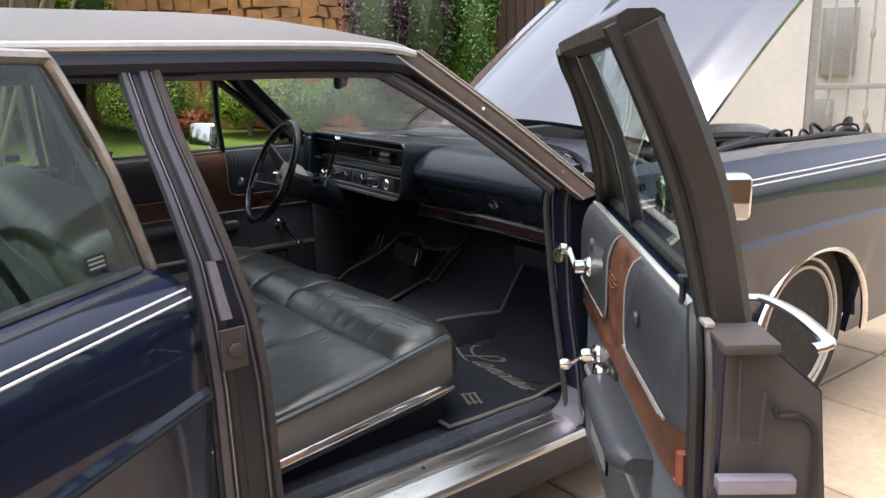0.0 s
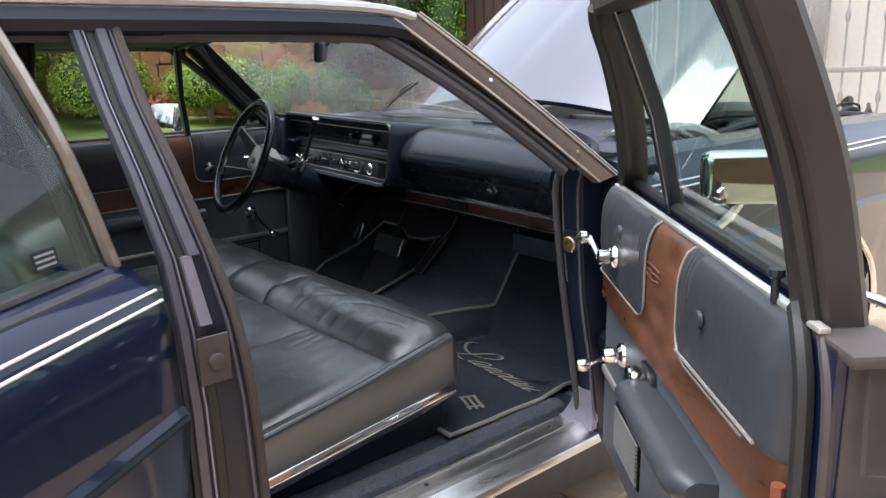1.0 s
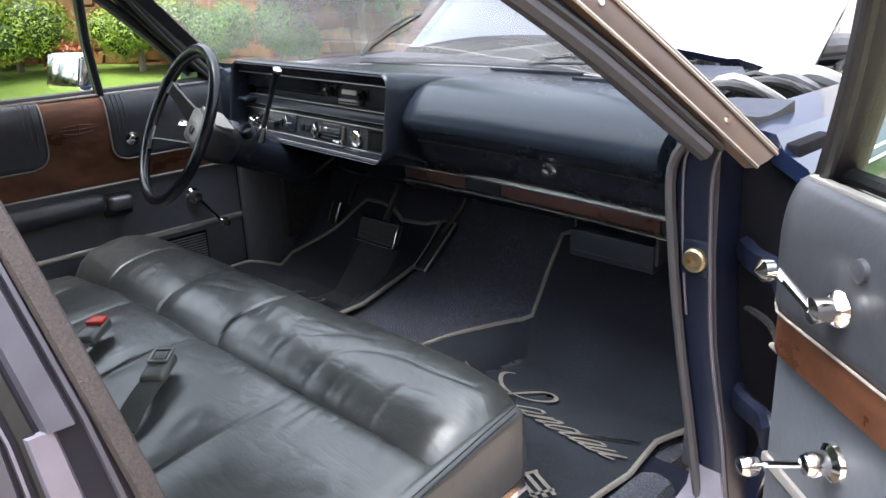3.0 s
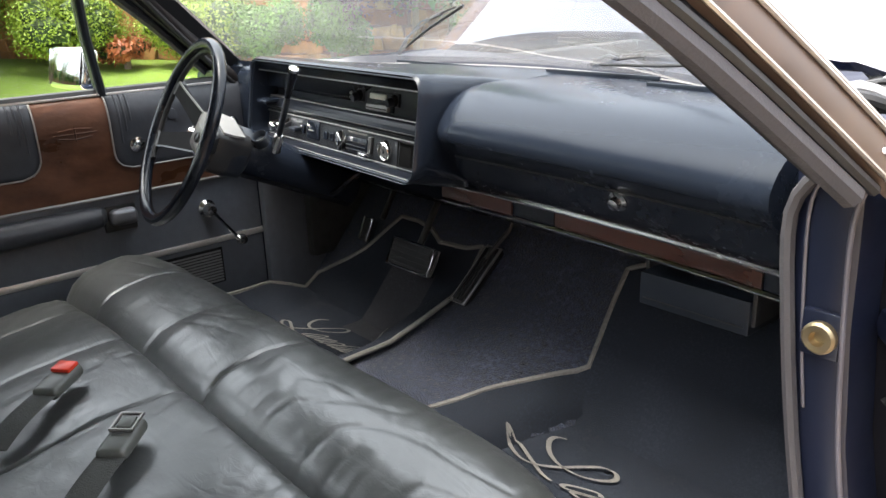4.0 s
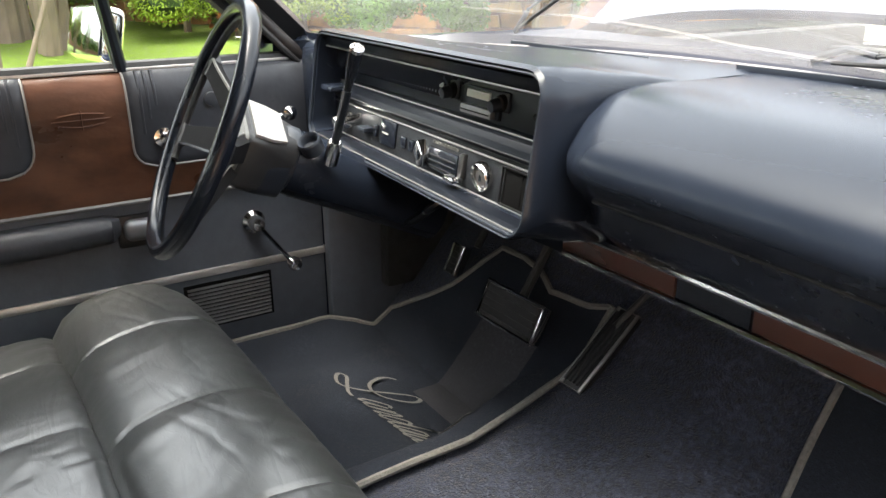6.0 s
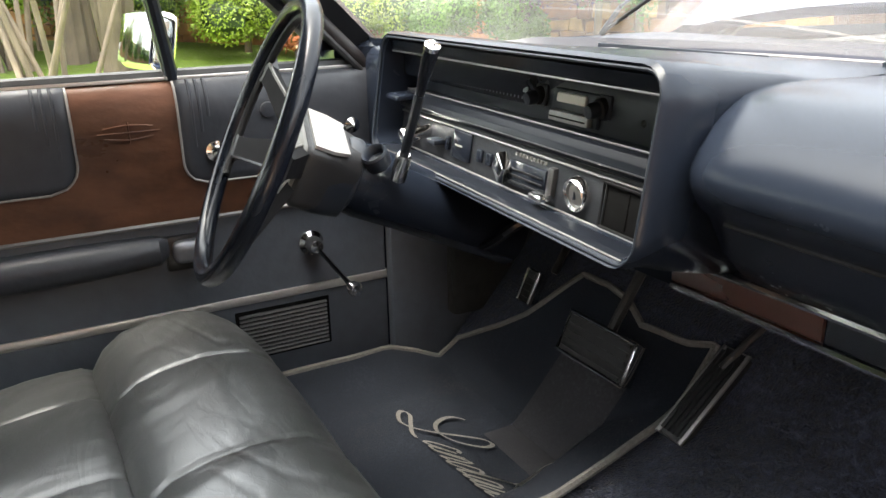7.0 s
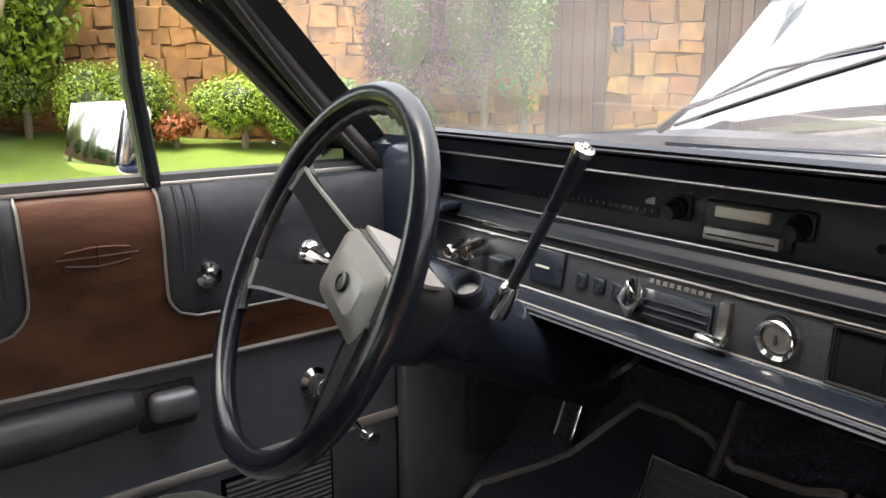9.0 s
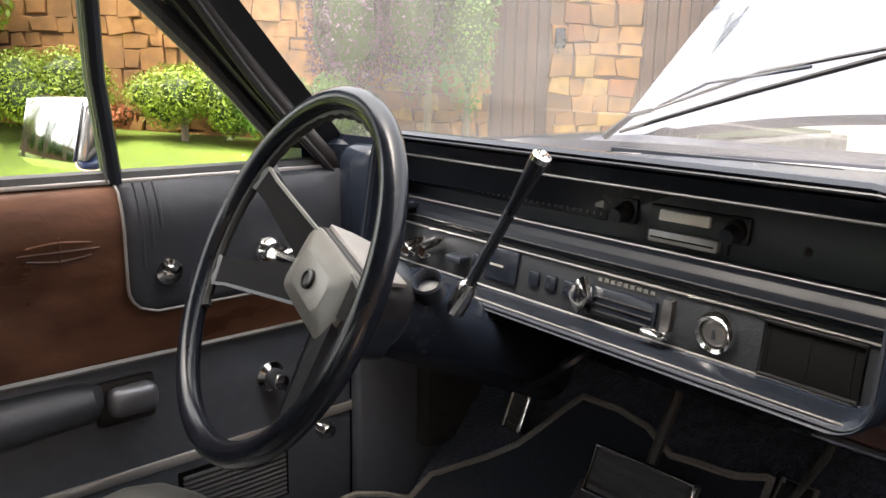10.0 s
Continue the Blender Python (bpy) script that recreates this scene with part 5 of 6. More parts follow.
for a, b, m, lab in ((-0.034, 0.168, WOOD, "walnut trim strip"), (0.168, 0.275, GLOSSBLACK, ""), (0.275, 0.68, WOOD, "walnut trim strip"), (0.68, 0.73, GLOSSBLACK, "")):
    part("trim_strip", loft([[(x, strip_y(x), 0.769), (x, strip_y(x) - 0.004, 0.772), (x, strip_y(x) - 0.004, 0.797), (x, strip_y(x), 0.800)] for x in [a + 0.002 + (b - a - 0.004) * k / 6 for k in range(7)]]), m, dash, lab)
for z in (0.7665, 0.8015):
    part("trim_bead", tube([(x, strip_y(x) - 0.005, z) for x in [-0.03 + 0.77 * k / 14 for k in range(15)]], 0.0042, 6), CHROME, dash, "thin chrome bead")
part("under_panel", prism([(0.175, 0.762), (0.30, 0.70), (0.58, 0.70), (0.58, 0.80), (0.2, 0.80)], "x", -0.74, 0.74), PADDING, dash)

# instrument pod
PX0, PX1, PZ0, PZ1 = -0.665, 0.074, 0.834, 1.034


def rrect(x0, x1, z0, z1, y, r, n=6, slope=0.0):
    out = []
    for cx, cz, a0 in ((x1 - r, z1 - r, 0), (x0 + r, z1 - r, 90), (x0 + r, z0 + r, 180), (x1 - r, z0 + r, 270)):
        for k in range(n):
            a = radians(a0 + 90 * k / (n - 1))
            out.append((cx + r * math.cos(a), y, cz + r * math.sin(a)))
    return [(x, y + slope * (z - 0.92), z) for x, y, z in out]


S = 0.16
pod = loft([rrect(PX0 + 0.016, PX1 - 0.016, PZ0 + 0.014, PZ1 - 0.016, 0.130, 0.024, slope=S),
            rrect(PX0 + 0.012, PX1 - 0.012, PZ0 + 0.010, PZ1 - 0.012, 0.034, 0.028, slope=S),
            rrect(PX0 + 0.005, PX1 - 0.005, PZ0 + 0.003, PZ1 - 0.004, 0.026, 0.034, slope=S),
            rrect(PX0, PX1, PZ0, PZ1, 0.032, 0.040, slope=S),
            rrect(PX0 - 0.005, PX1 + 0.004, PZ0 - 0.003, PZ1 - 0.002, 0.06, 0.048, slope=S),
            rrect(PX0 - 0.015, PX1 - 0.002, PZ0 - 0.014, PZ1 - 0.006, 0.10, 0.040, slope=S),
            rrect(PX0 - 0.03, PX1 - 0.011, PZ0 - 0.026, PZ1 - 0.014, 0.150, 0.030, slope=S),
            rrect(PX0 - 0.04, PX1 - 0.019, PZ0 - 0.036, PZ1 - 0.022, 0.205, 0.020, slope=S),
            rrect(PX0 - 0.04, PX1 - 0.012, PZ0 - 0.030, PZ1 - 0.034, 0.28, 0.020, slope=S)])
pod_ob = part("instrument_pod", pod, PADDING, dash, "black instrument pod surround")
part("dash_top", loft([[(x, 0.13, 1.015 - 0.20 * max(0, x + 0.02)), (x, screen_base(x) * 0.5 + 0.08, 1.012 - 0.17 * max(0, x + 0.02)), (x, screen_base(x) - 0.012, 1.0), (x, screen_base(x) - 0.012, 0.96), (x, 0.13, 0.96)] for x in [-0.80 + 0.852 * k / 20 for k in range(21)]]), PADDING, dash, "black padded dash top")
part("left_end", box(-0.775, -0.672, 0.10, 0.24, 0.80, 1.005, 0.03, 3), PADDING, dash)
for a, b in ((-0.46, -0.12), (0.02, 0.30), (0.33, 0.52)):
    part("defrost_slot", box(a, b, screen_base((a + b) / 2) - 0.068, screen_base((a + b) / 2) - 0.062, 1.000, 1.0085, 0.001), BLACKPLASTIC, dash)
part("dash_top_rail", tube([(x, screen_base(x) - 0.022, 1.0015) for x in [-0.62 + 1.2 * k / 20 for k in range(21)]], 0.0018, 6), PIPING, dash, "pale windscreen base strip")


def face_y(z, y0=0.085):
    return y0 + S * (z - 0.92)


def facebox(x0, x1, z0, z1, y0, y1, bev=0.002, bm=None):
    """A block on the sloping instrument face, from depth y0 to y1 behind its nominal plane."""
    own = box(x0, x1, y0, y1, z0, z1, bev)
    for v in own.verts:
        v.co.y += S * (v.co.z - 0.92)
    return join(bm, own)


FX0, FX1 = PX0 + 0.018, PX1 - 0.018
before_face = set(bpy.data.objects)
part("brow_panel", prism([(face_y(1.019, 0.036), 1.019), (face_y(1.001, 0.048), 1.001), (face_y(0.998, 0.105), 0.998), (face_y(1.019, 0.088), 1.019)], "x", FX0, FX1), GLOSSBLACK, dash, "gloss black upper panel")
part("radio_panel", facebox(FX0, FX1, 0.928, 0.999, 0.102, 0.13), BLACKPLASTIC, dash, "matt black radio and speedometer panel")
part("ledge", prism([(face_y(z, y), z) for y, z in ((0.086, 0.936), (0.078, 0.931), (0.073, 0.923), (0.0705, 0.915), (0.0725, 0.909), (0.082, 0.905), (0.125, 0.905), (0.125, 0.936))], "x", FX0, FX1, 0.001), DULLBLACK, dash, "black rolled ledge")
part("switch_panel", facebox(FX0, FX1, 0.842, 0.906, 0.0795, 0.12), RIBBED, dash, "dark ribbed metal switch panel")
part("lower_lip", prism([(face_y(0.8405, 0.034), 0.8405), (face_y(0.8440, 0.034), 0.8440), (face_y(0.8458, 0.046), 0.8458), (face_y(0.8452, 0.076), 0.8452), (face_y(0.8452, 0.12), 0.8452), (face_y(0.8405, 0.12), 0.8405)], "x", FX0, FX1, 0.0008), DULLBLACK, dash, "dark lower lip")
for z, y, r in ((1.0008, 0.0465, 0.0014), (0.9358, 0.0835, 0.0015), (0.9000, 0.0775, 0.0016), (0.8462, 0.0755, 0.0014), (0.8446, 0.0330, 0.0012)):
    part("chrome_bead", tube([(FX0, face_y(z, y), z), (FX1, face_y(z, y), z)], r, 6), BRUSHED, dash, "thin chrome bead")
part("ledge_edge", tube([(FX0, face_y(0.9145, 0.0705), 0.9145), (FX1, face_y(0.9145, 0.0705), 0.9145)], 0.0011, 6), DIMMETAL, dash, "dull metal ledge edge")
part("pod_bead", tube(rrect(PX0 + 0.009, PX1 - 0.009, PZ0 + 0.007, PZ1 - 0.009, 0.0285, 0.024, slope=S), 0.0018, 6, closed=True), BLACKPLASTIC, dash)


def knob(name, x, z, r, l, y0, mat, parent, label="", ring=None):
    k = part(name, lathe([(r, 0), (r, l * 0.8), (r * 0.85, l), (r * 0.3, l * 1.02), (0.0, l)], aim((x, face_y(z, y0), z), (0, -1, -S)), 20), mat, parent, label)
    return k


# speedometer, radio
sp = part("speedometer", facebox(-0.640, -0.268, 0.951, 0.991, 0.0995, 0.103), GLOSSBLACK, dash, "long strip speedometer behind dark glass")
for i in range(11):
    part("speed_mark", facebox(-0.502 + 0.0215 * i, -0.490 + 0.0215 * i, 0.9655, 0.973, 0.0985, 0.100, 0), DIAL, sp)
for i in range(23):
    part("speed_tick", facebox(-0.502 + 0.0102 * i, -0.5005 + 0.0102 * i, 0.9565, 0.960, 0.0985, 0.100, 0), FAINT, sp)
radio = part("radio", facebox(-0.210, -0.111, 0.940, 0.980, 0.096, 0.104, 0.003), BLACKPLASTIC, dash, "cassette radio with pale tuner window and two knobs")
part("tuner_window", facebox(-0.195, -0.134, 0.9645, 0.976, 0.092, 0.098, 0.002), LCD, radio, "pale tuner window")
part("cassette_slot", facebox(-0.202, -0.119, 0.9425, 0.955, 0.088, 0.098, 0.002), CASSETTE, radio, "dull grey cassette flap")
part("slot_gap", facebox(-0.198, -0.123, 0.9470, 0.9485, 0.087, 0.0885, 0), VENTBLACK, radio)
for x in (-0.241, -0.106):
    part("radio_plate", facebox(x - 0.014, x + 0.014, 0.953, 0.981, 0.097, 0.104, 0.004), BLACKPLASTIC, radio)
    knob("radio_knob", x, 0.967, 0.0092, 0.024, 0.100, BLACKPLASTIC, radio, "black radio knob")
    knob("tone_ring", x, 0.967, 0.0115, 0.010, 0.100, DARKBOX, radio)
part("trim_screw", lathe([(0.005, 0), (0.0, 0.004)], aim((-0.035, face_y(0.958, 0.102), 0.958), (0, -1, 0)), 10), RUBBER, dash)
# heater and switches
hc = part("heater_control", facebox(-0.258, -0.168, 0.853, 0.885, 0.0745, 0.081), GLOSSBLACK, dash, "sliding heater control")
for k in range(3):
    part("heater_slot", facebox(-0.250, -0.172, 0.858 + 0.008 * k, 0.8594 + 0.008 * k, 0.073, 0.0755, 0), DIMMETAL, hc)
for k in range(9):
    part("heater_legend", facebox(-0.250 + 0.0088 * k, -0.2445 + 0.0088 * k, 0.8905, 0.8945, 0.0775, 0.0805, 0), FAINT, dash)
part("heater_knob", prism([(-0.279, 0.874), (-0.262, 0.896), (-0.246, 0.874), (-0.262, 0.851)], "y", 0.050, 0.068, 0.004), CHROME, hc, "chrome diamond heater knob")
part("fan_lever", facebox(-0.160, -0.148, 0.856, 0.892, 0.0715, 0.081), DIMMETAL, dash, "metal fan lever")
part("fan_knob", facebox(-0.172, -0.141, 0.8545, 0.8635, 0.053, 0.073, 0.004), CHROME, dash, "chrome fan lever knob")
LX, LZ = -0.098, 0.873
part("lighter_ring", lathe([(0.0215, 0), (0.0215, 0.008), (0.019, 0.012), (0.0155, 0.010), (0.014, 0.004)], aim((LX, face_y(LZ, 0.080), LZ), (0, -1, -S)), 28), CHROME, dash, "round chrome cigar lighter ring")
part("lighter", lathe([(0.0138, 0), (0.0138, 0.008), (0.0115, 0.010), (0.0, 0.0095)], aim((LX, face_y(LZ, 0.081), LZ), (0, -1, -S)), 24), BRUSHED, dash, "round metal cigar lighter")
part("lighter_slot", facebox(LX - 0.0013, LX + 0.0013, LZ - 0.006, LZ + 0.006, 0.0702, 0.0725, 0), BLACKPLASTIC, dash)
vent = part("dash_vent", facebox(-0.050, 0.040, 0.849, 0.897, 0.0765, 0.081), VENTBLACK, dash, "square air vent, its depth painted black")
part("vent_rim", tube([(-0.050, face_y(0.849, 0.0745), 0.849), (0.040, face_y(0.849, 0.0745), 0.849), (0.040, face_y(0.897, 0.0745), 0.897), (-0.050, face_y(0.897, 0.0745), 0.897)], 0.002, 6, closed=True), DARKBOX, vent)
for k in range(0, 9, 4):
    part("vent_fin", facebox(-0.046 + 0.0095 * k, -0.0445 + 0.0095 * k, 0.853, 0.893, 0.0755, 0.077, 0), VENTBLACK, vent)
for k in range(3):
    part("push_button", facebox(-0.355 + 0.028 * k, -0.338 + 0.028 * k, 0.8635, 0.8815, 0.0755, 0.081), GLOSSBLACK, dash, "small black push button")
part("gauge", facebox(-0.434, -0.376, 0.856, 0.898, 0.0755, 0.081), GLOSSBLACK, dash, "square gauge")
part("gauge_needle", facebox(-0.424, -0.400, 0.875, 0.8775, 0.0745, 0.077, 0), DIAL, dash)
part("wiper_switch", facebox(-0.500, -0.468, 0.868, 0.876, 0.06, 0.081), BLACKPLASTIC, dash)
part("hazard_switch", facebox(-0.458, -0.446, 0.864, 0.884, 0.0735, 0.081), GLOSSBLACK, dash)
knob("light_knob", -0.575, 0.875, 0.0125, 0.035, 0.081, CHROME, dash, "chrome light knob")
knob("light_knob", -0.530, 0.882, 0.0105, 0.040, 0.081, CHROME, dash, "chrome light knob")
part("left_shelf", facebox(-0.645, -0.590, 0.922, 0.932, 0.040, 0.10, 0.004), PADDING, dash)

# the pod and its face stand slightly askew, the driver's end farther forward
for ob in [pod_ob] + [o for o in bpy.data.objects if o not in before_face]:
    for v in ob.data.vertices:
        v.co.y -= 0.07 * (v.co.x - 0.05)

# radio amplifier hanging under the dash
amp = tagged(part("amplifier_box", box(0.452, 0.645, 0.175, 0.32, 0.674, 0.730, 0.004), BLACKPLASTIC), "black metal box hung under the dashboard", "electronics box")
part("bracket", box(0.645, 0.652, 0.18, 0.30, 0.69, 0.765, 0.002), DIMMETAL, amp)
part("bracket", box(0.445, 0.452, 0.20, 0.24, 0.69, 0.765, 0.002), DIMMETAL, amp)
part("front_seam", box(0.46, 0.637, 0.1735, 0.1755, 0.686, 0.688, 0), DIMMETAL, amp)

# ---- steering ----
AX = Vector((0.14, 0.89, -0.435)).normalized()
HUB = Vector((-0.441, -0.197, 0.912))
ACROSS = AX.cross(Vector((0, 0, 1))).normalized()
UPW = ACROSS.cross(AX).normalized()


def on_wheel(r, deg, d=0.0):
    """A place on the wheel: degrees anticlockwise from the top, as the driver sees it; d forward along the column."""
    a = radians(deg)
    return HUB + UPW * (r * math.cos(a)) - ACROSS * (r * math.sin(a)) + AX * d


RIM = 0.191
TURN = -15.0
wheel_ob = part("steering_wheel", tube([on_wheel(RIM, 5 * k) for k in range(72)], 0.0135, 14, closed=True), GLOSSBLACK, car, "black steering wheel with silver-grey hub pad")
part("finger_grip", tube([on_wheel(RIM - 0.0125 - 0.0025 * (k % 2), -62 + 4 * k, 0.006) for k in range(46)], 0.006, 8), RUBBER, wheel_ob, "black notched finger grip")


def hub_ring(hw, hh, d, r=0.012):
    """A rounded oblong across the column, turned with the wheel."""
    c, s = math.cos(radians(TURN)), math.sin(radians(TURN))
    out = []
    for cx, cy, a0 in ((hw - r, hh - r, 0), (-hw + r, hh - r, 90), (-hw + r, -hh + r, 180), (hw - r, -hh + r, 270)):
        for k in range(5):
            a = radians(a0 + 22.5 * k)
            x, y = cx + r * math.cos(a), cy + r * math.sin(a)
            out.append(HUB + ACROSS * (x * c - y * s) + UPW * (x * s + y * c) + AX * d)
    return out


for deg, bright in ((60, 1), (103, 0), (227, 0), (270, 1)):
    a = radians(deg)
    lo = on_wheel(0.045, deg, 0.062)
    hi = on_wheel(RIM - 0.004, deg, 0.002)
    side = (on_wheel(1, deg + 90) - HUB).normalized()
    rr, tip = [], []
    for f, w in ((0, 0.024), (0.35, 0.020), (0.72, 0.016), (0.86, 0.017)):
        c = lo.lerp(hi, f)
        rr.append([c + side * w - AX * 0.005, c - side * w - AX * 0.005, c - side * w * 0.8 + AX * 0.010, c + side * w * 0.8 + AX * 0.010])
    for f, w in ((0.855, 0.0175), (0.93, 0.021), (1.0, 0.028)):
        c = lo.lerp(hi, f)
        tip.append([c + side * w - AX * 0.0055, c - side * w - AX * 0.0055, c - side * w * 0.8 + AX * 0.011, c + side * w * 0.8 + AX * 0.011])
    part("spoke", loft(rr), DARKBOX, wheel_ob, "black wheel spoke")
    part("spoke_tip", loft(tip), DIMMETAL, wheel_ob, "grey metal spoke end")
    edge = -1 if deg in (60, 227) else 1
    part("spoke_edge", loft([[r[0 if edge > 0 else 1] + side * edge * e - AX * g for e, g in ((-0.002, 0.002), (0.002, 0.002), (0.002, -0.001), (-0.002, -0.001))] for r in rr]), HUBGREY if bright else GLOSSBLACK, wheel_ob, "metal spoke edge")
part("hub_gap", loft([hub_ring(0.0715, 0.0435, d) for d in (0.055, 0.060)]), RUBBER, wheel_ob)
part("hub_housing", loft([hub_ring(0.071, 0.043, 0.059), hub_ring(0.073, 0.045, 0.066), hub_ring(0.070, 0.046, 0.096, 0.018), hub_ring(0.060, 0.047, 0.118, 0.026), hub_ring(0.052, 0.048, 0.138, 0.034)]), SHROUDGREY, wheel_ob, "dark grey hub shroud")


def on_hub(x, y, d):
    """A place beside the hub in the wheel's own turned axes."""
    c, t = math.cos(radians(TURN)), math.sin(radians(TURN))
    return HUB + ACROSS * (x * c - y * t) + UPW * (x * t + y * c) + AX * d


part("hub_plate", loft([[on_hub(x, y, d) for x, y, d in ((-0.064, h, 0.063), (0.066, h, 0.063), (0.066, h + 0.001, 0.090), (0.056, h + 0.002, 0.112), (-0.050, h + 0.002, 0.112), (-0.062, h + 0.001, 0.090))] for h in (0.0445, 0.0490)]), HUBSILVER, wheel_ob, "pale silver plate on top of the hub")
part("hub_under", loft([[p - UPW * 0.014 for p in hub_ring(w, 0.036, d, 0.020)] for w, d in ((0.066, 0.064), (0.066, 0.096), (0.052, 0.135))]), BLACKPLASTIC, wheel_ob)
part("hub_pad", loft([hub_ring(0.070, 0.042, 0.060), hub_ring(0.070, 0.042, 0.050), hub_ring(0.066, 0.038, 0.046), hub_ring(0.046, 0.024, 0.041), hub_ring(0.043, 0.021, 0.0385)]), HUBGREY, wheel_ob, "silver-grey padded hub")
part("hub_emblem", lathe([(0.011, 0.0), (0.011, -0.004), (0.008, -0.005), (0.0075, -0.003), (0.0, -0.003)], aim(HUB + AX * 0.0385, AX), 20), DIMMETAL, wheel_ob, "round dark emblem")
part("hub_shell", lathe([(0.050, 0.120), (0.054, 0.128), (0.054, 0.140), (0.050, 0.145)], aim(HUB, AX), 28), BLACKPLASTIC, wheel_ob, "black hub collar")
col = part("steering_column", lathe([(0.045, 0.135), (0.052, 0.142), (0.054, 0.16), (0.050, 0.24), (0.045, 0.42)], aim(HUB, AX), 28), PADDING, car, "black steering column shroud")
part("ignition_cup", lathe([(0.018, 0), (0.019, 0.02), (0.017, 0.023), (0.014, 0.02), (0.012, 0.010), (0.0, 0.010)], aim(HUB + AX * 0.17 + Vector((0.045, 0, 0.035)), (0.25, -0.5, 0.8)), 20), BLACKPLASTIC, col)
base = Vector((-0.333, -0.03, 0.882))
tip = Vector((-0.231, -0.035, 1.035))
part("shift_boot", lathe([(0.012, -0.03), (0.011, 0.008), (0.008, 0.014)], aim(base, tip - base), 16), CHROME, col, "chrome shift lever socket")
sh = part("shift_lever", tube([base, base.lerp(tip, 0.5), base.lerp(tip, 0.62)], 0.0065, 10), BLACKPLASTIC, col, "black column shift lever")
part("shift_grip", tube([base.lerp(tip, 0.60), base.lerp(tip, 0.72), base.lerp(tip, 0.94), base.lerp(tip, 0.99)], [0.0055, 0.0070, 0.0095, 0.0095], 14), GLOSSBLACK, sh, "black shift grip")
part("shift_button", lathe([(0.0098, 0), (0.0098, 0.006), (0.007, 0.008), (0.006, 0.004), (0.0, 0.004)], aim(base.lerp(tip, 0.985), tip - base), 20), CHROME, sh, "chrome tipped button")
sb = HUB + AX * 0.15 + Vector((-0.055, 0, 0.0))
part("indicator_stalk", tube([sb, sb + Vector((-0.09, -0.015, 0.02)), sb + Vector((-0.155, -0.03, 0.03))], [0.006, 0.006, 0.011], 10), CHROME, col, "chrome indicator stalk")
part("parking_brake", tube([(-0.62, 0.22, 0.74), (-0.60, 0.14, 0.735)], 0.016, 10), CHROME, dash, "parking brake release handle")

rl = part("release_lever", tube(smoothline([(-0.30, 0.19, 0.80), (-0.305, 0.135, 0.775), (-0.34, 0.112, 0.742), (-0.375, 0.105, 0.728)], 12), 0.008, 8), GLOSSBLACK, dash, "black curved release lever below dash")
part("lever_tip", tube([(-0.370, 0.1055, 0.729), (-0.385, 0.104, 0.726), (-0.402, 0.104, 0.730)], [0.008, 0.012, 0.009], 10, 0.6), BRUSHED, rl, "pale lever tip")

# ---- pedals ----
def pedal(name, c, w, h, tilt, yaw, label, ribs):
    m = pose(*c, tilt, 0, yaw)
    p = part(name, moved(box(-w / 2, w / 2, -0.010, 0.010, -h / 2, h / 2, 0.005), m), RUBBER, car, label)
    part("pedal_frame", moved(tube([(x * w / 2, -0.010, z * h / 2) for x, z in ((-1, -1), (1, -1), (1, 1), (-1, 1))], 0.004, 6, closed=True), m), CHROME if ribs else BRUSHED, p, "bright pedal edge")
    if ribs:
        part("pedal_edge", moved(box(w / 2 - 0.001, w / 2 + 0.006, -0.014, 0.008, -h / 2, h / 2, 0.002), m), CHROME, p, "chrome pedal side")
    for k in range(5):
        x = -w / 2 + w * (k + 0.5) / 5
        part("pedal_rib", moved(box(x - 0.003, x + 0.003, -0.0135, -0.008, -h / 2 + 0.008, h / 2 - 0.008), m) if not ribs else moved(box(-w / 2 + 0.008, w / 2 - 0.008, -0.0135, -0.008, -h / 2 + h * (k + 0.5) / 5 - 0.003, -h / 2 + h * (k + 0.5) / 5 + 0.003), m), RUBBER, p)
    return p


bp_ = pedal("brake_pedal", (-0.300, 0.292, 0.545), 0.160, 0.068, -25, 0, "wide black brake pedal with bright edge", True)
part("pedal_arm", tube([(-0.30, 0.31, 0.56), (-0.305, 0.38, 0.66), (-0.305, 0.42, 0.76)], 0.009, 8), IRON, bp_)
gp = pedal("gas_pedal", (-0.128, 0.352, 0.520), 0.044, 0.165, -50, 0, "long black accelerator pedal with bright edge", False)
part("pedal_arm", tube([(-0.13, 0.38, 0.56), (-0.11, 0.44, 0.62), (-0.10, 0.48, 0.72)], 0.006, 8), IRON, gp)
pk = pedal("parking_pedal", (-0.60, 0.37, 0.535), 0.035, 0.065, -25, 0, "small parking brake pedal with bright edge", True)
part("pedal_arm", tube([(-0.585, 0.41, 0.56), (-0.60, 0.50, 0.68)], 0.008, 8), IRON, pk)

# interior mirror
im = part("interior_mirror", box(-0.115, 0.115, -0.012, 0.012, -0.030, 0.030, 0.012, 3), BLACKPLASTIC, car, "rear view mirror on black stem")
im.matrix_basis = pose(0.0, -0.145, 1.245, -8, 0, -36)
part("mirror_glass", box(-0.108, 0.108, -0.0145, -0.011, -0.024, 0.024, 0.001), MIRROR, im)
part("mirror_stem", tube([(0, 0.01, 0.02), (0, 0.035, 0.055), (0, 0.05, 0.10)], 0.007, 8), BLACKPLASTIC, im)

# ---- loose mats on the floor ----
def floor_z(y):
    return 0.337 + max(0, (y - 0.22)) * 1.15


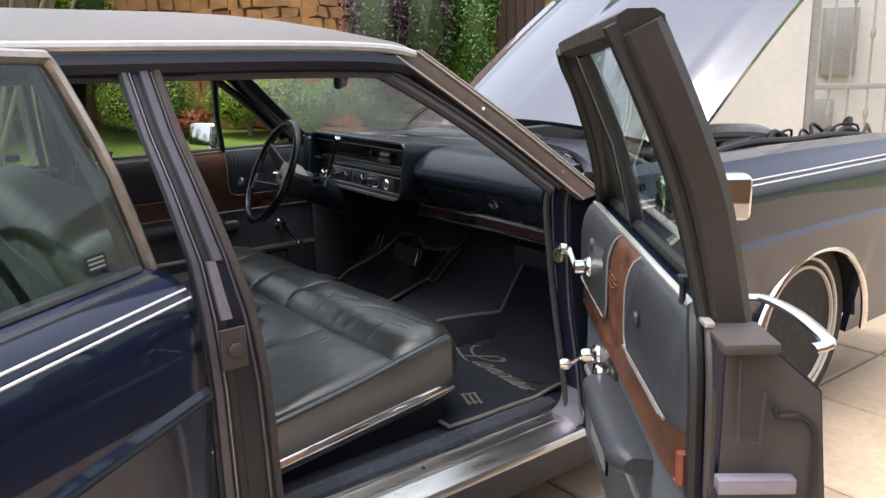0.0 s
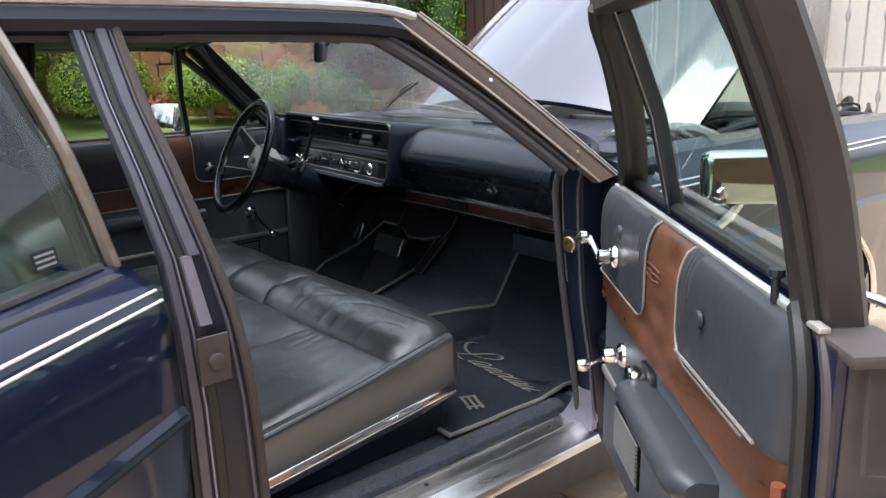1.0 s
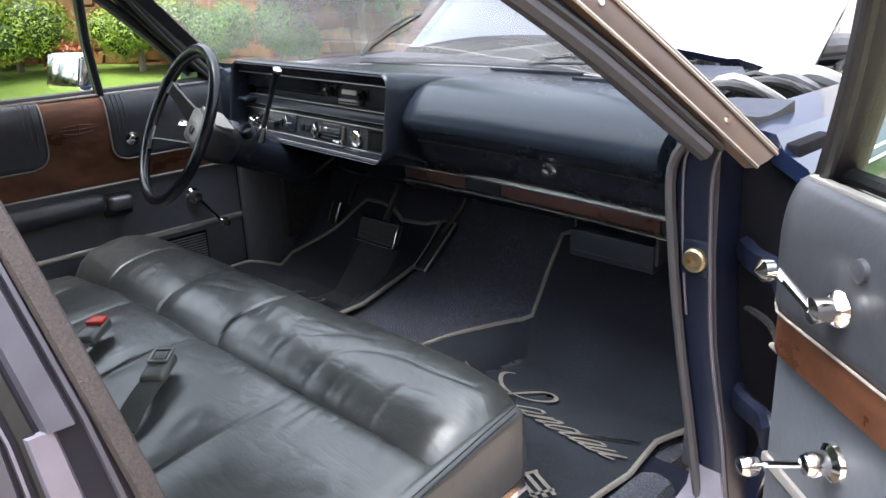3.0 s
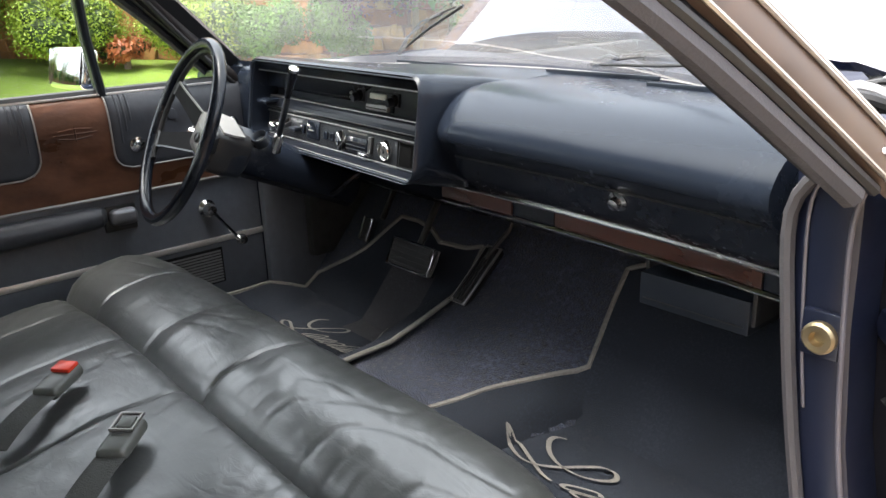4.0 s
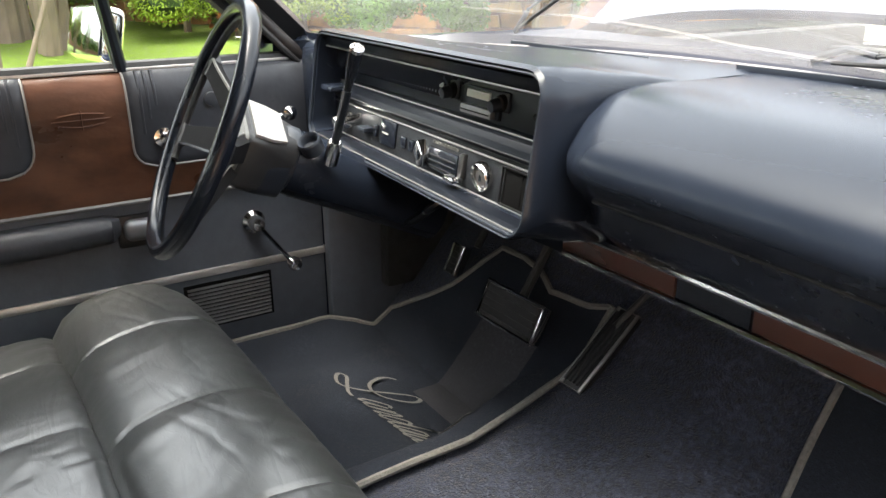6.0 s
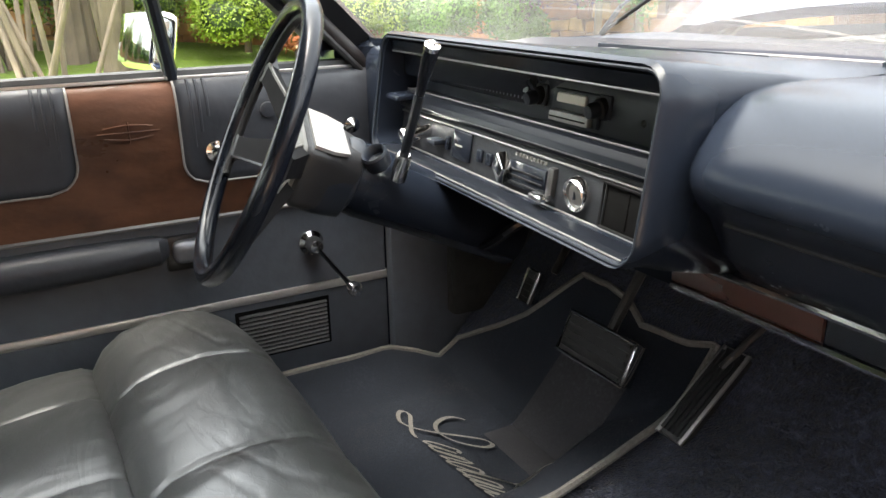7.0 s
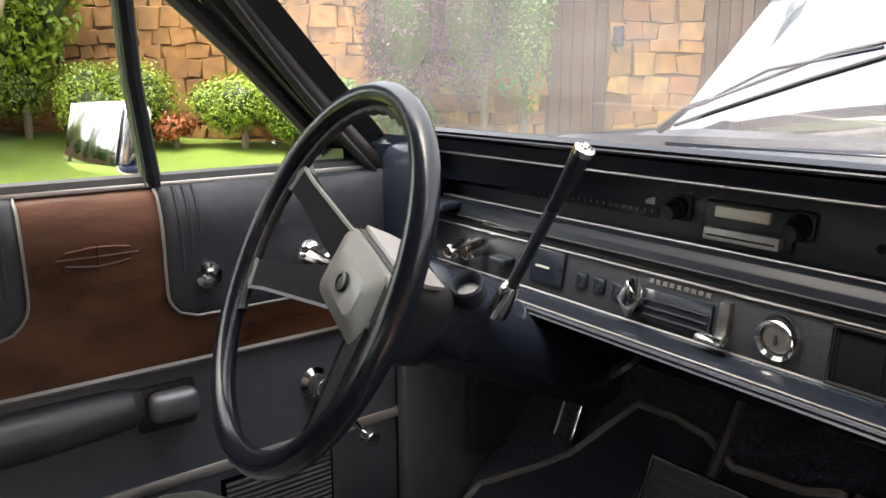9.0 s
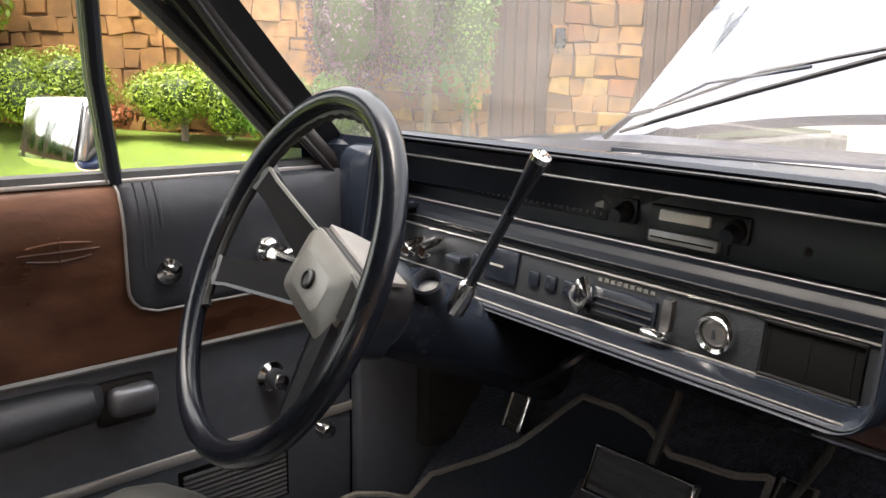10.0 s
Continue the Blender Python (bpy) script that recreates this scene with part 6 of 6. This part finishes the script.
def floor_mat(name, outline, label, letters):
    """A carpet mat that climbs the toe board, bound round its edge."""
    bm = bmesh.new()
    pts = smooth_closed(outline)
    cy = sum(p[1] for p in pts) / len(pts)
    rows = []
    for f in [1.0 - 0.98 * k / 26 for k in range(27)]:
        cx = sum(p[0] for p in pts) / len(pts)
        rows.append([(cx + (x - cx) * f, cy + (y - cy) * f) for x, y in pts])
    top = [[(x, y, mat_z(x, y) + 0.010) for x, y in r] for r in rows]
    low = [[(x, y, mat_z(x, y) + 0.002) for x, y in rows[0]]]
    loft(low + top, True, False, bm)
    mt = tagged(part(name, bm, MATFELT), label, "floor mat", "floor mats")
    edge = [(x, y, mat_z(x, y) + 0.009) for x, y in pts]
    part("edge_binding", tube(edge, 0.0062, 6, closed=True), BINDING, mt, "pale grey edge binding")
    script(letters, mt)
    return mt


def mat_z(x, y):
    curl = 0.052 * max(0.0, min(1.0, (-0.62 - x) / 0.115)) ** 1.6 * max(0.0, min(1.0, (0.27 - y) / 0.15))
    return max(floor_z(y), tunnel_z(x, y)) + 0.009 + curl


def smooth_closed(o, n=8):
    out = []
    k = len(o)
    for i in range(k):
        a, b = Vector(o[i]), Vector(o[(i + 1) % k])
        for j in range(n):
            p = a.lerp(b, j / n)
            out.append((p.x + 0.003 * noise.noise((p.x * 12, p.y * 12, 2)), p.y + 0.004 * noise.noise((p.x * 9, p.y * 9, 5))))
    return out


def stroke(pts, o, ax, ay, w, parent):
    line = smoothline([(*p, 0) for p in pts], 6 * (len(pts) - 1))
    L, R = [], []
    for i, p in enumerate(line):
        d = (line[min(i + 1, len(line) - 1)] - line[max(i - 1, 0)]).normalized()
        nrm = Vector((-d.y, d.x, 0)) * w
        for lst, q in ((L, p + nrm), (R, p - nrm)):
            g = Vector(o) + Vector(ax) * q.x + Vector(ay) * q.y
            lst.append((g.x, g.y))
    own = bmesh.new()
    for s_, e_ in zip(range(len(L)), range(1, len(L))):
        quad = [own.verts.new((x, y, mat_z(x, y) + 0.0165)) for x, y in (L[s_], R[s_], R[e_], L[e_])]
        own.faces.new(quad)
    return own


LETTERS = [
    [(0.34, 0.18), (0.28, 0.20), (0.25, 0.08), (0.30, 0.03), (0.36, 0.16), (0.34, 0.04), (0.40, 0.03)],
    [(0.42, 0.18), (0.41, 0.03), (0.46, 0.18), (0.50, 0.14), (0.49, 0.03), (0.53, 0.05)],
    [(0.64, 0.16), (0.57, 0.18), (0.55, 0.06), (0.60, 0.03), (0.66, 0.20), (0.68, 0.46), (0.66, 0.10), (0.68, 0.03), (0.72, 0.05)],
    [(0.80, 0.18), (0.75, 0.18), (0.73, 0.07), (0.77, 0.03), (0.82, 0.17), (0.81, 0.04), (0.86, 0.04)],
    [(0.88, 0.18), (0.86, 0.06), (0.90, 0.03), (0.96, 0.17), (0.95, 0.04), (1.02, 0.06)]]
CAPITAL = [(-0.02, 0.01), (-0.12, 0.03), (-0.33, 0.13), (-0.54, 0.23), (-0.58, 0.19), (-0.45, 0.10), (-0.29, 0.04), (-0.23, 0.10), (-0.25, 0.27), (-0.32, 0.49), (-0.36, 0.65), (-0.30, 0.68), (-0.19, 0.57), (-0.15, 0.42), (-0.18, 0.32), (-0.29, 0.30), (-0.46, 0.38), (-0.65, 0.54), (-0.74, 0.66), (-0.74, 0.74)]
SCRIPT = [CAPITAL] + [[((x - 0.25) * 1.05, y * 1.3) for x, y in letter] for letter in LETTERS]


def script(o_ax_ay, parent):
    o, ax, ay = o_ax_ay
    bm = bmesh.new()
    for s in SCRIPT:
        join(bm, stroke(s, o, ax, ay, 0.014, parent))
    part("script_lettering", bm, BINDING, parent, "pale looping script lettering", smooth=False)


pm = floor_mat("floor_mat", [(0.705, -0.29), (0.715, 0.00), (0.695, 0.13), (0.735, 0.25), (0.72, 0.46), (0.29, 0.46), (0.235, 0.44), (0.255, 0.295), (0.155, 0.10), (0.135, -0.04), (0.13, -0.28)], "black carpet mat with pale binding and script on passenger side", ((0.389, 0.036), (0.332, -0.035), (0.236, 0.130)))
bm = bmesh.new()
for k in range(3):
    join(bm, stroke([(0, 0.25 * k), (1, 0.25 * k)], (0.575, -0.14), (0.07, -0.03), (0.03, 0.06), 0.06, None))
join(bm, stroke([(0.0, -0.1), (0.0, 0.6)], (0.575, -0.14), (0.07, -0.03), (0.03, 0.06), 0.05, None))
join(bm, stroke([(0.8, -0.1), (0.8, 0.6)], (0.575, -0.14), (0.07, -0.03), (0.03, 0.06), 0.05, None))
part("mat_emblem", bm, BINDING, pm, "pale woven emblem", smooth=False)
dm = floor_mat("floor_mat", [(-0.13, -0.28), (-0.150, 0.0), (-0.152, 0.12), (-0.160, 0.26), (-0.168, 0.41), (-0.215, 0.400), (-0.267, 0.397), (-0.315, 0.392), (-0.371, 0.412), (-0.43, 0.418), (-0.50, 0.416), (-0.54, 0.375), (-0.574, 0.340), (-0.62, 0.312), (-0.71, 0.265), (-0.735, 0.178), (-0.742, 0.10), (-0.738, 0.03), (-0.735, -0.28)], "black carpet mat with pale binding and script on driver side", ((-0.474, 0.044), (0.242, 0.023), (0.228, 0.162)))

HEEL = (-0.435, 0.155)
heel = bmesh.new()
for i in range(6):
    for j in range(6):
        quad = [(HEEL[0] + 0.028 * (i + a), HEEL[1] + 0.030 * (j + b)) for a, b in ((0, 0), (1, 0), (1, 1), (0, 1))]
        heel.faces.new([heel.verts.new((x, y, mat_z(x, y) + 0.0115)) for x, y in quad])
bmesh.ops.remove_doubles(heel, verts=heel.verts, dist=1e-4)
part("heel_patch", heel, HEELFELT, dm, "worn square heel patch")

# ---- the yard ----
YAW = 47.0
WN = Vector((-math.sin(radians(YAW)), math.cos(radians(YAW)), 0))
WT = Vector((math.cos(radians(YAW)), math.sin(radians(YAW)), 0))
EYE0 = Vector((0.26, -0.60, 0))


def yard(s, d, z=0.0):
    """A place from the yard's own axes: s along the walls, d away towards them."""
    return EYE0 + WT * s + WN * d + Vector((0, 0, z))


def lawn_z(x, y):
    return 0.5 * min(1, max(0, (-x - 2.0) / 9.0)) ** 1.2


ym = Matrix.Translation(EYE0) @ Matrix.Rotation(radians(YAW), 4, "Z")


def grid(fn, n, m):
    bm = bmesh.new()
    v = [[bm.verts.new(fn(i / n, j / m)) for j in range(m + 1)] for i in range(n + 1)]
    for i in range(n):
        for j in range(m):
            bm.faces.new((v[i][j], v[i + 1][j], v[i + 1][j + 1], v[i][j + 1]))
    return bm


def ground_pt(u, v):
    x, y = (2 * u - 1) ** 3 * 150 - 0.0, (2 * v - 1) ** 3 * 150
    return x, y, lawn_z(x, y) - (0.03 if x > -1.9 else 0.0)


tagged(part("ground", grid(ground_pt, 90, 90), GRASS), "bright green lawn rising gently from the driveway", "lawn", kind="structure")
drive = tagged(part("pavement", box(-1.7, 6.5, -8.0, 9.0, -0.05, -0.012, 0), JOINT), "beige paved driveway with dark joints", "driveway", kind="structure")
rng = random.Random(11)
P = 0.62
cells = {}
for i in range(14):
    for j in range(28):
        x, y = -1.68 + P * i, -7.9 + P * j
        if x + P > 6.5 or y + P > 9.0:
            continue
        near = 0.1 < x < 4.5 and -2.5 < y < 5.0
        if near:
            if "m" not in cells:
                bm = box(0.006, P - 0.006, 0.006, P - 0.006, -0.05, 0.0, 0.006, 1)
                t = part("paver", bm, PAVER, drive)
                cells["m"] = t.data
            else:
                t = new("paver", cells["m"])
                t.parent = drive
            t.location = (x, y, rng.uniform(-0.002, 0.002))
rest = bmesh.new()
for i in range(14):
    for j in range(28):
        x, y = -1.68 + P * i, -7.9 + P * j
        if x + P > 6.5 or y + P > 9.0 or (0.1 < x < 4.5 and -2.5 < y < 5.0):
            continue
        box(x + 0.006, x + P - 0.006, y + 0.006, y + P - 0.006, -0.05, 0.0, 0, bm=rest)
tagged(part("pavers", rest, PAVER, drive), kind="stuff")

# stone wall with plank doors
WD = 9.6
wall = tagged(part("wall_north", moved(box(-9.0, 4.6, WD + 0.04, WD + 0.35, -0.2, 4.2), ym), MORTAR), "tall wall of ochre stone slabs with dark joints", "wall", kind="structure")
rng = random.Random(5)
near_stones, far = 0, bmesh.new()
OPEN = [(0.45, 1.10), (2.22, 3.45)]


def stone_bm(s0, s1, z0, z1):
    own = bmesh.new()
    j = lambda a: a + rng.uniform(-0.030, 0.030)
    q = [(j(s0 + 0.002), j(z0 + 0.002)), (j(s1 - 0.002), j(z0 + 0.002)), (j(s1 - 0.002), j(z1 - 0.002)), (j(s0 + 0.002), j(z1 - 0.002))]
    d = WD + rng.uniform(-0.04, 0.0)
    cs, cz = sum(p[0] for p in q) / 4, sum(p[1] for p in q) / 4
    ring = lambda f, dd: [ym @ Vector((cs + (s - cs) * f, dd, cz + (z - cz) * f)) for s, z in q]
    return loft([ring(1, WD + 0.08), ring(1, d + 0.02), ring(0.93, d + rng.uniform(-0.004, 0.004))])


z = 0.0
while z < 4.2:
    h = rng.uniform(0.14, 0.25)
    s = -9.0 + rng.uniform(0, 0.4)
    while s < 4.5:
        w = rng.uniform(0.15, 0.33)
        if not any(a - 0.02 < s + w and s < b + 0.02 for a, b in OPEN):
            own = stone_bm(s, s + w, z, z + h)
            if -1.2 < s and z < 3.0 and near_stones < 290:
                near_stones += 1
                part("stone", own, rng.choice((STONE, STONE, STONE2, STONE3)), wall, smooth=False)
            else:
                join(far, own)
        else:
            for a, b in OPEN:
                if s < a - 0.15 < s + w:
                    join(far, stone_bm(s, a - 0.01, z, z + h))
        s += w
    z += h
tagged(part("stones", far, STONE, wall, smooth=False), kind="stuff")
for n, (a, b) in enumerate(OPEN, 1):
    dd = tagged(part(f"door_{n}", moved(box(a - 0.02, b + 0.02, WD + 0.0, WD + 0.05, -0.1, 4.0), ym), PLANK), "dark brown plank door in the stone wall", "door", kind="structure")
    k = 0
    while a + 0.13 * k < b - 0.02:
        s0 = a + 0.13 * k
        part("plank", moved(box(s0 + 0.006, min(s0 + 0.124, b), WD - 0.03, WD + 0.01, 0.0, 4.0, 0.006, 1), ym), PLANK, dd, smooth=False)
        k += 1
tagged(part("wall_lamp", moved(box(1.17, 1.29, WD - 0.14, WD - 0.02, 1.45, 1.68, 0.02), ym), GLOSSBLACK), "small dark lamp box on the stone wall", "wall lamp")

# cream wall with iron gate
GD = 5.4
tagged(part("wall_east", moved(box(2.42, 3.28, GD, GD + 0.25, -0.1, 3.6), ym), PLASTER), "cream plastered wall beside the gate", "wall", kind="structure")
tagged(part("wall_back", moved(box(2.45, 12.0, GD + 1.6, GD + 1.8, -0.1, 4.0), ym), PLASTER), "pale plastered wall behind the gate", "wall", kind="structure")
gate = thing("iron_gate", "tall grey painted iron gate with knotted bars", "gate")
part("gate_post", moved(box(3.29, 3.37, GD + 0.02, GD + 0.10, 0.0, 3.2, 0.006), ym), GATEPAINT, gate)
for zz, hh in ((0.10, 0.06), (0.97, 0.05), (2.95, 0.06)):
    part("gate_rail", moved(box(3.37, 6.8, GD + 0.03, GD + 0.07, zz, zz + hh, 0.004), ym), GATEPAINT, gate)
for k in range(20):
    s0 = 3.50 + 0.165 * k
    prof = [(0.010, 0.1)]
    for zc in ((0.45, 1.75) if k % 2 else (0.75, 1.45)):
        prof += [(0.010, zc - 0.06), (0.024, zc - 0.02), (0.024, zc + 0.02), (0.010, zc + 0.06)]
    prof += [(0.010, 3.0)]
    part("gate_bar", moved(lathe(prof, pose(s0, GD + 0.05, 0), 8), ym), GATEPAINT, gate)
tagged(part("meter_box", moved(box(3.95, 4.30, GD + 1.52, GD + 1.60, 1.05, 1.75, 0.01), ym), GATEPAINT), "grey meter box on the pale wall", "meter box")
tagged(part("meter_box", moved(box(3.86, 4.12, GD + 1.53, GD + 1.60, 0.35, 0.80, 0.01), ym), GATEPAINT), "small grey meter box on the pale wall", "meter box")
# added walls close the yard; the south and side ones darken car reflections
tagged(part("wall_south", moved(box(-16, 14, -12.3, -12.0, -0.1, 3.0), ym), MORTAR), "plain brown wall added to close the yard", "wall", kind="structure")
# Out of view; dims reflections on the paint and light through the doorway.
tagged(part("wall_side", box(5.4, 5.65, -10.0, 7.5, -0.1, 3.3), MORTAR), "unseen brown wall added to darken car reflections", "wall", kind="structure")
tagged(part("wall_west", moved(box(-20.3, -20.0, -12, 12, -0.1, 3.2), ym), MORTAR), "plain brown wall added to close the yard", "wall", kind="structure")


def leaves(name, mat, parent, blobs, count, size, seed, long=1.0):
    """Many small leaves scattered over lumpy clumps (x, y, z, rx, ry, rz)."""
    rg = np.random.default_rng(seed)
    w = np.array([b[3] * b[4] + b[4] * b[5] + b[3] * b[5] for b in blobs])
    which = rg.choice(len(blobs), count, p=w / w.sum())
    B = np.array(blobs)[which]
    d = rg.normal(size=(count, 3))
    d /= np.linalg.norm(d, axis=1, keepdims=True)
    r = rg.uniform(0.55, 1.06, (count, 1)) ** 0.6
    c = B[:, :3] + d * B[:, 3:] * r
    n = d + rg.normal(size=(count, 3)) * 0.7 + np.array([0, 0, 0.5])
    n /= np.linalg.norm(n, axis=1, keepdims=True)
    a = np.cross(n, rg.normal(size=(count, 3)))
    a /= np.linalg.norm(a, axis=1, keepdims=True)
    b = np.cross(n, a)
    s = size * rg.uniform(0.6, 1.4, (count, 1))
    V = np.stack([c - a * s * long, c + b * s * 0.45, c + a * s * long, c - b * s * 0.45], 1).reshape(-1, 3)
    F = np.arange(count * 4).reshape(-1, 4)
    me = bpy.data.meshes.new(name)
    me.from_pydata(V.tolist(), [], F.tolist())
    me.materials.append(mat)
    ob = new(name, me)
    ob.parent = parent
    return ob


def bush(s, d, r, h, mat, label, seed, n=15000, size=0.019):
    c = yard(s, d)
    z0 = lawn_z(c.x, c.y)
    rg = random.Random(seed)
    t = thing("bush", label, "bush", pose(c.x, c.y, z0))
    part("stem", tube([(0, 0, -0.1), (0.02, 0, h * 0.3), (0, 0.03, h * 0.6)], [0.05, 0.04, 0.02], 6), BARK, t)
    blobs = [(rg.uniform(-r, r) * 0.75, rg.uniform(-r, r) * 0.45, h * rg.uniform(0.40, 0.68), r * rg.uniform(0.35, 0.55), r * rg.uniform(0.3, 0.45), h * rg.uniform(0.26, 0.36)) for _ in range(9)]
    leaves("foliage", mat, t, blobs, n, size, seed)
    # Dark solid cores stand for the shade between the leaves.
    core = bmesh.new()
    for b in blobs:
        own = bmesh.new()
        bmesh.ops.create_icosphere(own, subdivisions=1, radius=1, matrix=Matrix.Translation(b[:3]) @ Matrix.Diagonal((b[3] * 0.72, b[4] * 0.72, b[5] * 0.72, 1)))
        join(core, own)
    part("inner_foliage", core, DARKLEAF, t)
    return t


def tree(s, d, h, lean, label, seed, stems=4, crown=2.0, mat=None, r0=0.09):
    c = yard(s, d)
    rg = random.Random(seed)
    t = thing("tree", label, "tree", pose(c.x, c.y, lawn_z(c.x, c.y)))
    tops = []
    trunk = bmesh.new()
    for k in range(stems):
        a = 2 * math.pi * k / stems + rg.uniform(-0.4, 0.4)
        sp = lean * rg.uniform(0.5, 1.1)
        pts = smoothline([(0.12 * math.cos(a), 0.12 * math.sin(a), -0.1), (sp * 0.25 * math.cos(a), sp * 0.25 * math.sin(a), h * 0.25), (sp * 0.6 * math.cos(a + 0.2), sp * 0.6 * math.sin(a + 0.2), h * 0.55), (sp * math.cos(a), sp * math.sin(a), h)], 14)
        tube(pts, [r0 * (1 - 0.75 * i / 14) for i in range(15)], 8, bm=trunk)
        tops.append(pts[-1])
        for q in (7, 9, 11):
            b = pts[q]
            e = b + Vector((rg.uniform(-0.7, 0.7), rg.uniform(-0.7, 0.7), rg.uniform(0.5, 0.9)))
            tube([b, b.lerp(e, 0.5) + Vector((0, 0, 0.08)), e], [r0 * 0.35, r0 * 0.25, r0 * 0.1], 6, bm=trunk)
            tops.append(e)
    part("trunk", trunk, BARK, t, "several slender grey-brown trunks")
    blobs = [(p.x, p.y, p.z, crown * rg.uniform(0.25, 0.45), crown * rg.uniform(0.25, 0.45), crown * rg.uniform(0.18, 0.35)) for p in tops]
    leaves("crown", mat or LEAF, t, blobs, 4500, 0.040, seed)
    return t


def agave(s, d, h, label, seed, mat, n=16):
    c = yard(s, d)
    rg = random.Random(seed)
    t = thing("spiky_plant", label, "plant", pose(c.x, c.y, lawn_z(c.x, c.y)))
    for k in range(n):
        a, tilt = 2.4 * k, radians(20 + 55 * k / n + rg.uniform(-5, 5))
        L = h * rg.uniform(0.8, 1.15)
        pts, rr = [], []
        for i in range(7):
            f = i / 6
            out = L * (f * math.sin(tilt) + 0.25 * f * f)
            pts.append((out * math.cos(a), out * math.sin(a), L * f * math.cos(tilt) * (1 - 0.35 * f * math.sin(tilt))))
            rr.append(0.045 * h * (0.5 + 1.2 * f * (1 - f)) * (1.01 - f) + 0.002)
        part("blade", tube(pts, rr, 5, 0.25), mat, t)
    return t


# hedges in front of the stone wall
for s, d, r, h, m, lab, sd in ((-4.5, 8.9, 0.95, 1.05, LIME, "round lime-green bush on the lawn", 1), (-3.05, 9.0, 0.8, 0.95, LIME, "round lime-green bush before the stone wall", 2), (-6.2, 8.9, 1.0, 1.1, LIME, "bright green bush on the lawn", 3), (-2.1, 8.8, 0.6, 0.9, LEAF, "leafy green bush at the wall", 4), (-1.3, 8.9, 0.5, 0.9, LEAF, "leafy green bush at the wall", 6)):
    bush(s, d, r, h, m, lab, sd)
bush(-3.8, 8.8, 0.4, 0.45, REDLEAF, "low reddish shrub between green bushes", 9, 1200, 0.035)
bush(-1.0, 9.0, 0.9, 3.4, PURPLE, "tall purple-leaved climber on the stone wall", 12, 18000, 0.022)
bush(-0.3, 9.1, 0.7, 3.0, LEAF, "green climber on the stone wall", 13, 15000, 0.022)
bush(0.15, 9.2, 0.5, 6.6, LEAF, "fern-like green plant hanging over the wall top", 14, 3500, 0.10)
for s, d, r, h, sd in ((-9.5, 7.0, 1.6, 2.4, 21), (-12.0, 5.0, 1.8, 2.8, 22), (-14.5, 2.5, 2.0, 2.6, 23), (-11.0, 8.5, 1.8, 3.6, 24), (-15.5, -1.0, 2.0, 2.8, 25), (-16.0, -4.5, 2.2, 3.0, 26), (-7.6, 8.4, 1.2, 2.4, 27)):
    bush(s, d, r, h, LIME if sd in (21, 24, 27) else LEAF, "dense green garden shrub", sd, 9000, 0.05)
for s, d, h, ln, sd, st, r0 in ((-6.6, 6.3, 3.4, 1.1, 31, 5, 0.09), (-5.9, 7.6, 3.8, 0.5, 32, 3, 0.16), (-8.8, 4.0, 3.2, 1.2, 33, 6, 0.08), (-10.5, 1.5, 3.6, 1.2, 34, 4, 0.10), (-12.5, -2.0, 3.8, 1.2, 35, 4, 0.10)):
    tree(s, d, h, ln, "garden tree with several slender pale trunks", sd, st, 2.2, LEAF if sd != 33 else LIME, r0)
for s, d, h, sd in ((-6.0, 4.2, 0.9, 41), (-7.2, 3.0, 0.8, 42), (-8.0, 6.0, 1.0, 43)):
    agave(s, d, h, "spiky green rosette plant on the lawn", sd, LEAF)
# slender trunk clumps by the lawn's edge
def trunk_clump(s, d, n, h, spread, r0, label, seed):
    c = yard(s, d)
    rg = random.Random(seed)
    t = thing("tree", label, "tree", pose(c.x, c.y, lawn_z(c.x, c.y)))
    tops = []
    for k in range(n):
        o = Vector((rg.uniform(-1, 1), rg.uniform(-1, 1), 0)) * 0.22
        e = o + Vector((rg.uniform(-1, 1), rg.uniform(-1, 1), 0)) * spread
        mid = o.lerp(e, 0.45) + Vector((rg.uniform(-0.1, 0.1), rg.uniform(-0.1, 0.1), h * 0.45))
        pts = smoothline([o + Vector((0, 0, -0.1)), mid, e + Vector((0, 0, h * rg.uniform(0.85, 1.05)))], 12)
        part("trunk", tube(pts, [r0 * rg.uniform(0.8, 1.0) * (1 - 0.5 * i / 12) for i in range(13)], 8), BARK, t)
        tops += [pts[-1], pts[9]]
    leaves("crown", LEAF, t, [(p.x, p.y, p.z + 0.3, 0.55, 0.55, 0.4) for p in tops], 2500, 0.045, seed)
    return t


trunk_clump(-4.45, 5.45, 10, 3.0, 1.25, 0.030, "clump of slender pale garden trunks on the lawn", 61)
trunk_clump(-4.95, 7.15, 6, 3.6, 0.55, 0.115, "thick pale leaning trunks at the garden edge", 62)
trunk_clump(-6.1, 6.9, 7, 3.2, 1.2, 0.04, "clump of slender pale garden trunks", 63)
for s, d, r, h, sd in ((-5.6, 8.9, 1.0, 3.0, 64), (-7.0, 8.3, 1.2, 3.0, 65), (-8.2, 7.2, 1.2, 2.6, 66)):
    bush(s, d, r, h, LIME, "tall bright green shrub behind pale trunks", sd, 8000, 0.045)
